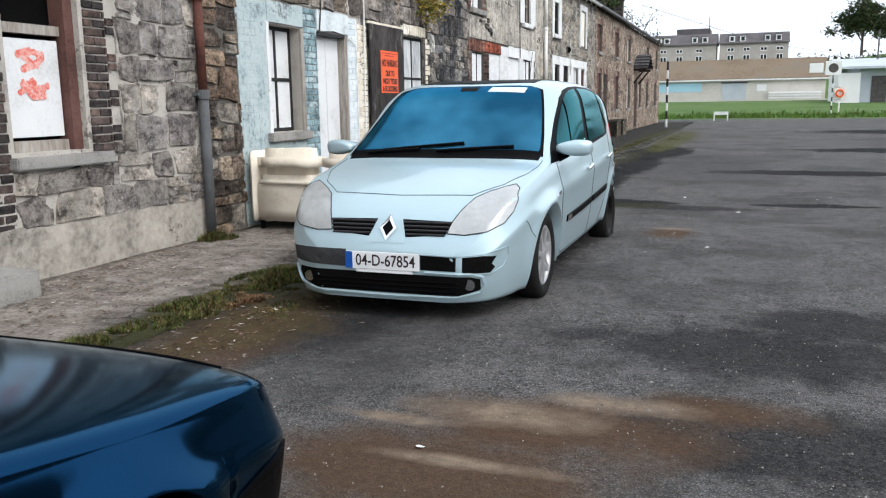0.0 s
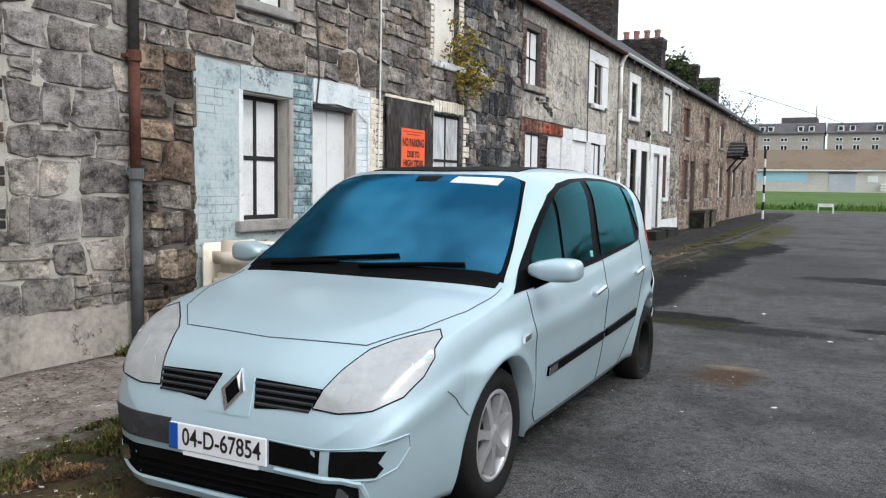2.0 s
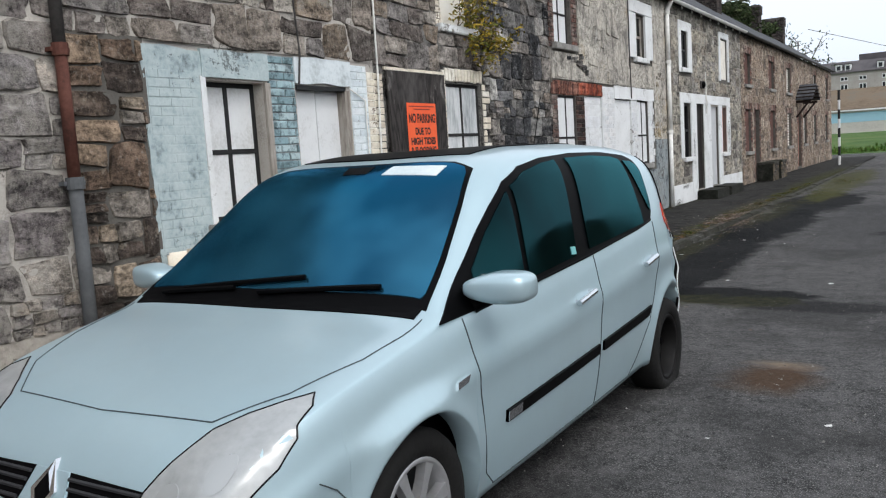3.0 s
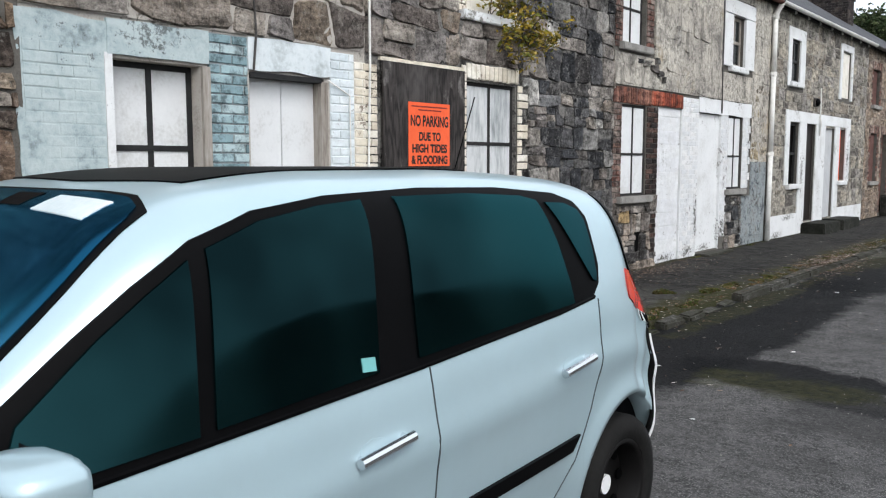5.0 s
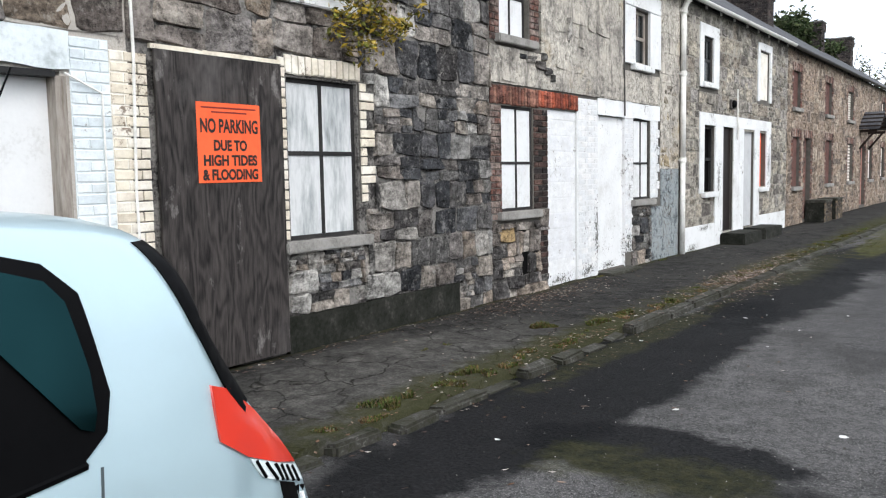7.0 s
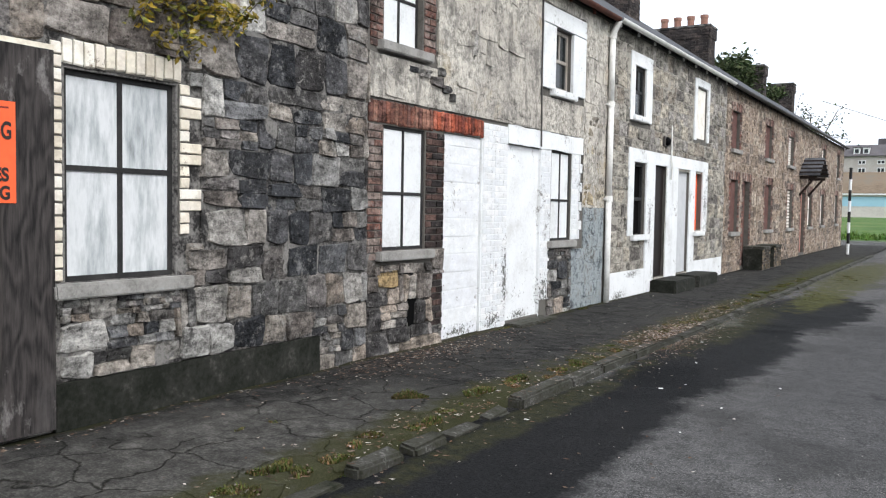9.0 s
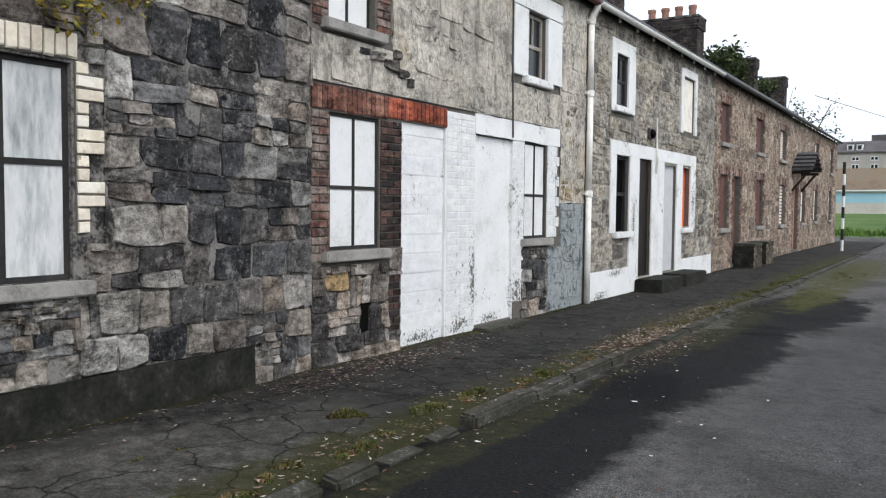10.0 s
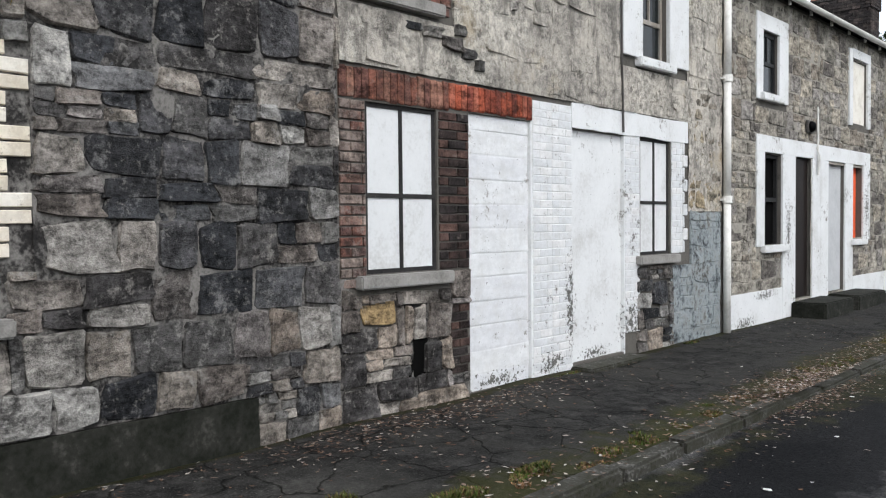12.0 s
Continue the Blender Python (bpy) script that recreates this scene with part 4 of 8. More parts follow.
def ground_z(x, y):
    z = 0.09 * (1 - smooth(8.6, 11.4, y)) * (1 - 0.4 * smooth(2.0, 7.0, x))
    z += 0.018 * noise.noise(Vector((x * 0.35, y * 0.35, 0.0))) * (1 - smooth(60, 90, y))
    z += 1.15 * smooth(68, 150, y)
    z += 9.5 * smooth(185, 300, y) + 10.0 * smooth(240, 420, y) * smooth(0, 60, x)
    if x < KERB_X - 0.12:
        z -= 0.2 * (1 - smooth(55, 60, y))
    return z


def steps(*runs):
    out = [runs[0][0]]
    for a, b, n in runs:
        out += [a + (b - a) * k / n for k in range(1, n + 1)]
    return out


xs = steps((-2500, -300, 5), (-300, -60, 8), (-60, -14, 6), (-14, KERB_X - 0.16, 8), (KERB_X - 0.16, KERB_X - 0.06, 1), (KERB_X - 0.06, 6, 40), (6, 20, 14), (20, 80, 14), (80, 300, 8), (300, 2500, 5))
ys = steps((-2500, -100, 5), (-100, -8, 8), (-8, 26, 110), (26, 64, 38), (64, 160, 40), (160, 330, 24), (330, 700, 8), (700, 3500, 4))
gv = [(x, y, ground_z(x, y)) for y in ys for x in xs]
nx = len(xs)
gf = [(j * nx + i, j * nx + i + 1, (j + 1) * nx + i + 1, (j + 1) * nx + i) for j in range(len(ys) - 1) for i in range(nx - 1)]
ground_me = mesh_of("ground", (gv, gf), road_mat, True)


def field_ground():
    n = Nodes("rough_grass_ground")
    a, b = n.noise(0.12, 6.0, 0.7), n.noise(2.0, 5.0, 0.7)
    f = n.math("ADD", n.math("MULTIPLY", a, 0.6), n.math("MULTIPLY", b, 0.4))
    col = n.ramp(f, [(0.34, (0.03, 0.06, 0.015)), (0.5, (0.06, 0.115, 0.025)), (0.66, (0.12, 0.13, 0.05))])
    n.bump(b, 0.8, 0.2)
    return n.finish(col, 0.95, spec=0.2)


field_floor = field_ground()
ground_me.materials.append(field_floor)
for p in ground_me.polygons:
    c = p.center
    if c.y > 66.5 + 3 * noise.noise(Vector((c.x * 0.1, 3, 0))) or (c.y < -60) or c.x < -14 or c.x > 70:
        p.material_index = 1
tagged(new("ground", ground_me), "worn grey asphalt street with damp dark patches and shade painted under the car", "road", kind="structure")


def pave_z(x, y):
    return 0.1 + 0.018 * noise.noise(Vector((x * 0.9, y * 0.9, 4.0))) + 0.004 * noise.noise(Vector((x * 5, y * 5, 1.0)))


def pavement():
    bm = bmesh.new()
    px = [W + 0.46 - 0.46 - 0.02 + (KERB_X - 0.07 - W + 0.02) * k / 10 for k in range(11)]
    py = [-14 + 0.25 * k for k in range(int(70 / 0.25) + 1)]
    grid = []
    for y in py:
        edge = 0.1 * (1 - smooth(9.5, 11.0, y))
        row = []
        for k, x in enumerate(px):
            sag = edge * (k / 10) ** 3
            row.append(bm.verts.new((x, y, pave_z(x, y) - 0.012 * (k / 10) + 0.1 * sag)))
        grid.append(row)
    for j in range(len(py) - 1):
        for i in range(10):
            bm.faces.new((grid[j][i], grid[j][i + 1], grid[j + 1][i + 1], grid[j + 1][i]))
    edges = [e for e in bm.edges if e.is_boundary]
    ext = bmesh.ops.extrude_edge_only(bm, edges=edges)
    for v in ext["geom"]:
        if isinstance(v, bmesh.types.BMVert):
            v.co.z = -0.25
    for f in bm.faces:
        f.smooth = True
    return solo("pavement", bm, pave_mat, "cracked old footpath with moss and fallen leaves", "pavement", kind="structure")


pavement_ob = pavement()


def kerb():
    k = thing("kerb", (KERB_X, 20, 0), "worn stone kerb edged with moss", "kerb", kind="structure")
    y, r = 10.6, random.Random(3)
    while y < 46:
        ln = r.uniform(0.7, 1.1)
        worn = y < 15.4
        ln *= 0.6 if worn else 1.0
        sink, shift = (r.uniform(0.015, 0.075), r.uniform(-0.05, 0.03)) if worn else (r.uniform(-0.012, 0.015) + 0.045 * smooth(18.0, 19.5, y), r.uniform(-0.012, 0.012))
        bm = boxes((KERB_X - 0.085 + shift, KERB_X + 0.075 + shift, y + 0.008, y + ln - (r.uniform(0.02, 0.16) if worn else 0.008), -0.2, 0.09 - sink), bevel=0.022)
        part("kerb_stone", rough_up(bm, 0.035 if worn else 0.02, 6), kerb_mat, k)
        y += ln
    return k


kerb_ob = kerb()

# ---- the terrace, house by house ----
WHITE4 = {"kind": "boards", "label": "boarded window painted white with dark glazing bars"}
# first house: dark stone with pale mortar and brick window jambs
XA = W - 0.02
ha_win = (4.93, 5.72, 1.13, 2.72)
ha, fa = shell("stone_house", "rubble stone cottage with thick pale mortar and brick window jambs", -13.5, 7.3, [ha_win, (3.3, 4.25, 0.1, 2.4), (-4.0, -3.2, 1.13, 2.5), (4.93, 5.72, 3.35, 4.4)], mortar_pale, x=XA)
jamb = [(5.76, 6.02, 1.02, 2.78), (4.65, 4.89, 0.2, 2.78)]
lay("brick", courses_brick(*jamb[0]) + courses_brick(*jamb[1]) + [(6.02, 6.13, 1.18 + 0.312 * k, 1.256 + 0.312 * k) for k in range(5)] + [(6.02, 6.13, 1.258 + 0.312 * k, 1.334 + 0.312 * k) for k in range(5)], XA, BRICKS, brick_dark, fa, 0.014, 1.3)
lay("brick", soldier(4.65, 6.02, 2.78, 3.0), XA, BRICKS, brick_dark, fa, 0.014, 1.3)
holes_a = [ha_win, (3.2, 4.35, 0.0, 2.5), (-4.1, -3.1, 1.0, 2.6), (4.65, 6.02, 1.02, 3.0), (6.02, 6.14, 1.18, 2.58), (4.65, 4.89, 0.2, 1.02), (4.85, 5.95, 0.98, 1.14), (4.83, 5.82, 3.2, 4.5)]
near_a = courses_stone(4.89, 7.3, 0.52, 3.4, holes_a, (0.12, 0.34), (0.24, 0.56), 0.1)
lay("stone", near_a, XA, STONES, stone_brown_part, fa, 0.006, 1.6)
pointing("pointing", 4.66, 7.3, 0.5, EAVE - 0.05, holes_a[:1] + [(4.85, 5.95, 0.98, 1.14), (4.6, 6.15, 1.0, 3.02), (4.83, 5.82, 3.2, 4.5)], XA, 0.002, 0.025, mortar_pale, fa)
lay_bulk("stonework", courses_stone(4.89, 7.3, 3.4, EAVE - 0.05, holes_a, (0.2, 0.36), (0.22, 0.55)) + courses_stone(-13.5, 4.65, 0.52, EAVE - 0.05, holes_a, (0.2, 0.36), (0.25, 0.55)), XA, STONES, stone_brown, fa, 0.02, 1.7)
part("skirting_render", coat(-13.5, 7.3, -0.1, 0.54, [(3.3, 4.25, -0.2, 0.6)], XA, 0.03), skirt_mat, ha)
# the backing sheet is painted black for the dark behind the board
wa = window(ha, *ha_win, XA, {"kind": "sheet", "label": "old window with a white board sprayed red below a black backing sheet", "mat": unlit_black, "depth": 0.24}, sill=None)
part("board", boxes((XA - 0.16, XA - 0.14, 5.02, 5.60, 1.25, 2.04)), board_white, wa, "white board with red spray paint")
for a, b, c, d in ((4.93, 5.0, 1.13, 2.72), (5.62, 5.72, 1.13, 2.72), (5.0, 5.62, 2.08, 2.16), (5.0, 5.62, 1.13, 1.22), (5.0, 5.62, 2.66, 2.72)):
    part("window_frame", boxes((XA - 0.22, XA - 0.06 if a > 5.6 else XA - 0.12, a, b, c, d)), timber_red if a != 5.0 else timber_grey, wa)
part("sill", rough_up(boxes((XA - 0.2, XA + 0.1, 4.86, 5.93, 1.0, 1.1), bevel=0.012), 0.006, 8), sill_stone, wa)
spray = random.Random(5)
SCRIBBLES = ((((5.19, 1.92), (5.3, 1.95), (5.42, 1.9), (5.33, 1.83), (5.2, 1.8)), ((5.22, 1.9), (5.36, 1.82), (5.44, 1.93))), (((5.18, 1.62), (5.3, 1.7), (5.38, 1.6), (5.46, 1.68)), ((5.2, 1.7), (5.28, 1.58), (5.44, 1.58)), ((5.2, 1.66), (5.45, 1.63))))
layer = 0
for lines in SCRIBBLES:
    bm = bmesh.new()
    for line in lines:
        for (ya, za), (yb, zb) in zip(line, line[1:]):
            for k in range(9):
                f, layer = k / 9, layer + 1
                y, z = ya + (yb - ya) * f + spray.gauss(0, 0.006), za + (zb - za) * f + spray.gauss(0, 0.006)
                r = spray.uniform(0.02, 0.034)
                bm.faces.new([bm.verts.new((XA - 0.1385 + 0.00004 * layer, y + r * math.cos(q * 0.628) * spray.uniform(0.8, 1.15), z + r * math.sin(q * 0.628) * spray.uniform(0.8, 1.15))) for q in range(10)])
    part("spray_mark", bm, red_spray, wa, "red sprayed scribble")
window(ha, -4.0, -3.2, 1.13, 2.5, XA, WHITE4)
window(ha, 4.93, 5.72, 3.35, 4.4, XA, WHITE4)
door(ha, 3.3, 4.25, 0.1, 2.4, XA, timber_red, "closed dark red timber door")
gutter(ha, -13.5, 7.28, XA + 0.2, EAVE - 0.02, iron_dark)
solo("door_step", rough_up(boxes((XA, XA + 0.48, 3.25, 4.62, 0.05, 0.3), bevel=0.02), 0.012, 4), sill_stone, "rough concrete doorstep beside the stone house", "step")

# second house: brickwork painted pale blue and white, boarded window and door
hb_w, hb_d = (8.66, 9.40, 1.16, 2.43), (9.86, 10.68, 0.1, 2.43)
hb, fb = shell("blue_painted_house", "stone cottage with flaking pale blue and white painted ground floor", 7.3, 11.2, [hb_w, hb_d, (8.7, 9.4, 3.35, 4.3)], mortar_pale)
lay_bulk("stonework", courses_stone(7.3, 11.2, 2.72, EAVE - 0.05, [(8.6, 9.5, 3.2, 4.4)], (0.2, 0.42), (0.24, 0.6)), W, STONES, stone_upper, fb, 0.006, 1.6)
pointing("pointing", 7.3, 11.2, 2.72, EAVE - 0.05, [(8.58, 9.52, 3.2, 4.35)], W, 0.0, 0.024, mortar_pale, fb)
part("corner_mortar", boxes((W, W + 0.008, 7.31, 8.0, 0.05, 2.72)), mortar_grey, hb)
lay_bulk("corner_stonework", courses_stone(7.3, 8.0, 0.05, 2.72, [], (0.14, 0.34), (0.18, 0.42), 0.3), W, STONES, stone_rust, fb, 0.012, 1.9)
pointing("corner_pointing", 7.31, 8.03, 0.08, 2.74, [], W + 0.008, 0.0, 0.018, mortar_grey, fb)
part("plaster", coat(8.0, 8.62, 0.12, 2.68, [], W, 0.018), plaster_blue, hb)
part("lintel", coat(8.62, 9.46, 2.45, 2.70, [], W, 0.03, ragged=0.02), plaster_blue, hb)
part("lintel", coat(9.84, 10.75, 2.45, 2.71, [], W, 0.03, ragged=0.02), plaster_bluewhite, hb)
part("apron", coat(8.62, 9.46, 0.12, 1.04, [], W, 0.015), plaster_blue, hb)
lay("brick", courses_brick(9.46, 9.84, 0.12, 2.70), W, BRICKS, brick_blue, fb, 0.012, 1.3)
lay("brick", courses_brick(8.04, 8.6, 0.3, 2.5), W + 0.0165, BRICKS, plaster_blue, fb, 0.008, 0.22)
lay("brick", courses_brick(10.75, 11.05, 0.12, 2.68), W, BRICKS, brick_palewhite, fb, 0.01, 1.0)
lay("brick", courses_brick(11.05, 11.36, 0.12, 2.62), W + 0.002, BRICKS, brick_cream, fb, 0.01, 1.0)
wb = window(hb, *hb_w, W, {"kind": "boards", "label": "narrow boarded window painted white with black bars", "depth": 0.14, "bar": 0.045, "bars": black_paint})
part("jamb", boxes((W - 0.14, W + 0.03, 9.40, 9.47, 1.14, 2.43)), timber_grey, wb, "bare grey timber jamb")
part("jamb", boxes((W - 0.12, W + 0.03, 8.6, 8.66, 1.14, 2.46)), plaster_white, wb)
db = door(hb, *hb_d, W, board_white, "doorway closed with white painted boards", 0.1, 2)
part("jamb", boxes((W - 0.1, W + 0.01, 10.64, 10.72, 0.1, 2.4)), timber_grey, db, "weathered door jamb")
part("head", boxes((W - 0.1, W + 0.02, 9.86, 10.64, 2.39, 2.43)), black_paint, db)
window(hb, 8.7, 9.4, 3.35, 4.3, W, WHITE4)
gutter(hb, 7.3, 11.15, W + 0.2, EAVE - 0.02, iron_dark)

part("paint_backing", boxes((W, W + 0.006, 9.46, 9.84, 0.12, 2.70)), plaster_bluegrey, hb)
part("paint_backing", boxes((W, W + 0.007, 10.75, 11.05, 0.12, 2.68)), plaster_bluewhite, hb)
part("paint_backing", boxes((W, W + 0.009, 11.05, 11.2, 0.12, 2.62)), plaster_cream, hb)

# third house: dark rubble, plywood over the door, cream brick round the window
hc_w, hc_u = (12.77, 13.70, 1.11, 2.57), (12.75, 13.55, 3.32, 4.35)
hc_d = (11.6, 12.5, 0.1, 2.5)
hc, fc = shell("rubble_house", "dark rubble stone cottage with a plywood covered doorway", 11.2, 16.08, [hc_w, hc_u, hc_d], mortar_dark)
hc_holes = [hc_w, (12.62, 13.8, 1.0, 2.77), (11.2, 12.72, 0.0, 2.69), (13.7, 13.95, 1.35, 2.57), hc_u, (12.6, 13.72, 3.22, 4.5), (11.2, 15.34, -0.2, 0.44)]
for k in range(8):
    hc_holes.append((13.7, 13.93 if k % 2 else 13.80, 1.3 + k * 0.16, 1.46 + k * 0.16))
near_c = courses_stone(13.72, 16.08, 0.44, 3.1, hc_holes, (0.12, 0.31), (0.2, 0.5), 0.2) + courses_stone(12.72, 13.72, 0.44, 1.0, hc_holes, (0.1, 0.24), (0.18, 0.45), 0.25) + courses_stone(15.34, 16.08, 0.05, 0.44, [], (0.14, 0.24), (0.18, 0.34), 0.2)
kinds = {"slate": [], "warm": [], "pale": []}
for q in near_c:
    # slate was used above the middle of this wall, paler stone at its foot
    qy, qz = (q[0] + q[1]) / 2, (q[2] + q[3]) / 2
    slaty = 0.52 * math.exp(-((qy - 14.8) / 0.7) ** 2) * smooth(0.8, 1.5, qz) + 0.08
    kinds["slate" if rng.random() < slaty else "pale" if rng.random() < 0.75 - 0.38 * smooth(0.7, 1.4, qz) else "warm"].append(q)
for kind, m in (("slate", stone_slate), ("warm", stone_warm), ("pale", stone_pale)):
    lay("stone", kinds[kind], W, STONES, m, fc, 0.0, 1.7)
lay_bulk("stonework", courses_stone(11.2, 13.72, 2.70, EAVE - 0.05, hc_holes, (0.15, 0.36), (0.2, 0.55)), W, STONES, stone_upper, fc, 0.004, 1.7)
lay_bulk("stonework", courses_stone(13.72, 16.08, 3.1, EAVE - 0.05, hc_holes, (0.13, 0.3), (0.18, 0.48)), W, STONES, stone_dark_bulk, fc, 0.0, 1.7)
pointing("pointing", 11.2, 16.08, 0.05, EAVE - 0.05, [(11.2, 13.95, -1, 2.72), hc_u, (12.58, 13.74, 3.2, 4.52), (11.2, 15.3, -1, 0.42)], W, -0.002, 0.029, mortar_dark, fc)
pointing("pointing", 12.7, 13.73, 0.42, 1.0, [], W, -0.002, 0.029, mortar_dark, fc)
part("skirting_render", coat(12.66, 15.34, -0.1, 0.43, [], W, 0.05, ragged=0.03), cement_damp, hc)
wc = window(hc, *hc_w, W, {"kind": "boards", "label": "wide boarded window in worn white with dark bars", "mat": board_worn, "depth": 0.05, "bar": 0.04, "rail": 0.54})
lay("brick", soldier(12.74, 13.74, 2.59, 2.77, 0.085), W, BRICKS, brick_cream, fc, 0.012, 2.2)
lay("brick", [(12.655, 12.745, 1.12 + 0.09 * k, 1.12 + 0.09 * (k + 1)) for k in range(18)], W, BRICKS, brick_cream, fc, 0.014, 2.0)
rows = []
for k in range(13):
    z = 1.42 + 0.09 * k
    rows.append((13.725, 13.94 if (k // 2) % 2 else 13.82, z, z + 0.09))
lay("brick", rows, W, BRICKS, brick_cream, fc, 0.012, 2.0)
window(hc, *hc_u, W, {"kind": "sheet", "label": "upper window closed with pale boards", "mat": plaster_cream, "depth": 0.08}, sill="white")
lay("brick", courses_brick(12.6, 12.75, 3.3, 4.45) + courses_brick(13.55, 13.7, 3.3, 4.45) + soldier(12.6, 13.7, 4.36, 4.5), W, BRICKS, brick_cream, fc, 0.012, 1.6)
gutter(hc, 11.2, 16.05, W + 0.2, EAVE - 0.02, iron_rust)
ply = thing("plywood_hoarding", (W + 0.06, 12.03, 0.12), "tall dark weathered plywood sheet fixed over a doorway", "hoarding")
part("sheet", boxes((W + 0.035, W + 0.06, 11.395, 12.66, 0.13, 2.66)), plywood, ply)
part("top_edge", boxes((W - 0.01, W + 0.034, 11.38, 12.68, 2.665, 2.70)), brick_cream, ply, "pale row of brick ends")

part("paint_backing", boxes((W, W + 0.012, 13.72, 13.8, 1.42, 2.58), (W, W + 0.012, 12.655, 12.745, 1.12, 2.74), (W, W + 0.012, 12.745, 13.74, 2.59, 2.76)), mortar_grey, hc)

# fourth and fifth houses: patched render, red brick jambs, doorways bricked up and painted white
hd_w, hd_u = (16.37, 17.16, 1.20, 2.52), (16.36, 17.08, 3.38, 4.4)
hd, fd = shell("patched_render_house", "cottage with patchy grey render, red brick jambs and a blocked doorway", 16.08, 18.78, [hd_w, hd_u, (17.56, 18.45, 0.1, 2.54)], mortar_grey)
lay("brick", courses_brick(16.1, 16.36, 1.1, 2.52) + courses_brick(16.12, 16.34, 3.3, 4.5) + courses_brick(17.1, 17.34, 3.3, 4.5), W, BRICKS, brick_red, fd, 0.012, 1.2)
lay("brick", courses_brick(17.175, 17.55, 1.2, 2.52) + courses_brick(17.3, 17.55, 0.3, 0.9), W, BRICKS, brick_brown, fd, 0.012, 1.2)
lay("brick", soldier(16.1, 17.3, 2.53, 2.77), W, BRICKS, brick_red_top, fd, 0.01, 1.5)
lay("brick", soldier(17.3, 18.46, 2.55, 2.77), W, BRICKS, brick_bright, fd, 0.01, 1.5)
lay("block", [(17.57, 18.44, z, z + 0.215) for z in [0.024 + 0.216 * k for k in range(11)]] + [(17.57, 18.44, 2.4, 2.53)], W - 0.03, BRICKS, block_white, fd, 0.002, 0.3)
part("block_core", boxes((W - 0.2, W - 0.034, 17.56, 18.45, 0.1, 2.54)), plaster_white, fd)
part("joint_fill", boxes((W - 0.1, W + 0.005, 18.442, 18.474, 0.05, 2.54)), plaster_white, fd)
hd_holes = [(16.28, 16.66, 0.8, 0.98), (16.85, 16.98, 0.36, 0.64), (16.1, 18.46, 2.52, 2.78), hd_w, (16.1, 16.37, 1.1, 2.53), (17.16, 17.56, 1.2, 2.53), (17.56, 18.78, -0.2, 2.55), (16.2, 17.3, 1.05, 1.21), (17.3, 17.56, 0.3, 0.9)]
lay("stone", courses_stone(16.08, 17.56, 0.05, 1.2, hd_holes, (0.2, 0.34), (0.24, 0.45), 0.05), W, STONES, stone_warm, fd, 0.008, 1.6)
pointing("pointing", 16.08, 17.55, 0.05, 1.18, [(16.28, 16.66, 0.8, 0.98), (16.84, 16.99, 0.35, 0.65), (16.2, 17.3, 1.05, 1.21), (17.28, 17.56, 0.28, 0.92)], W, -0.002, 0.024, mortar_dark, fd)
lay("stone", [(16.28, 16.66, 0.8, 0.98)], W, STONES, stone_ochre, fd, 0.004, 1.2)
# the hole is not cut: a black lump paints its shade on the wall
part("hole_shade", rough_up(boxes((W - 0.02, W + 0.012, 16.8, 17.03, 0.33, 0.66), bevel=0.006), 0.03, 6), unlit_black, fd, "black lump in place of a shaded hole at the foot of the wall")
lay_bulk("rendered_stonework", courses_stone(16.1, 18.78, 2.8, EAVE - 0.06, [(16.1, 17.36, 3.25, 4.52)], (0.2, 0.34), (0.25, 0.55), 0.1), W, STONES, cement, fd, 0.01, 1.12)
pointing("render_coat", 16.1, 18.78, 2.79, EAVE - 0.06, [(16.1, 17.36, 3.25, 4.52)], W, 0.012, 0.034, cement, hd, 0.03)
lay_bulk("bared_stone", [(16.75, 16.98, 3.13, 3.2), (16.98, 17.2, 3.1, 3.19), (17.2, 17.46, 3.03, 3.15), (17.44, 17.62, 2.98, 3.08), (17.36, 17.5, 3.16, 3.26), (18.1, 18.2, 3.5, 3.8), (17.62, 17.75, 2.9, 3.0)], W, STONES, stone_dark_bulk, fd, 0.004, 2.6, "dark stone bared under the sill")
window(hd, *hd_w, W, dict(WHITE4, depth=0.03, bar=0.035, rail=0.46))
window(hd, *hd_u, W, dict(WHITE4, depth=0.08, bar=0.035))
gutter(hd, 16.08, 18.75, W + 0.2, EAVE - 0.02, iron_rust)

he_w, he_u, he_d = (20.50, 21.19, 1.20, 2.53), (20.50, 21.10, 3.42, 4.30), (19.13, 20.14, 0.15, 2.52)
he, fe = shell("white_fronted_house", "grey rendered cottage with white painted brick round a blocked doorway", 18.78, 22.60, [he_w, he_u, he_d], mortar_grey)
lay("brick", courses_brick(18.47, 18.78, 0.08, 2.74), W + 0.004, BRICKS, brick_white, fd, 0.006, 0.65)
lay("brick", courses_brick(18.78, 19.12, 0.08, 2.74) + courses_brick(20.15, 20.47, 0.35, 2.74) + courses_brick(21.22, 21.5, 1.2, 2.53), W + 0.004, BRICKS, brick_white, fe, 0.006, 0.65)
part("lintel", coat(19.12, 21.62, 2.53, 2.78, [], W, 0.02, ragged=0.02), plaster_white, he)
lay("brick", [(21.5, 21.5 + (0.12 if k % 2 else 0.04), 1.2 + 0.148 * k, 1.348 + 0.148 * k) for k in range(9)], W, BRICKS, brick_white, fe, 0.006, 1.3)
part("doorway_block", rough_up(coat(19.13, 20.14, 0.15, 2.52, [], W - 0.06, 0.02, ragged=0.0), 0.004), plaster_white, fe)
part("joint_fill", boxes((W - 0.05, W + 0.006, 19.116, 19.136, 0.1, 2.53), (W - 0.05, W + 0.006, 20.134, 20.154, 0.1, 2.53)), plaster_white, fe)
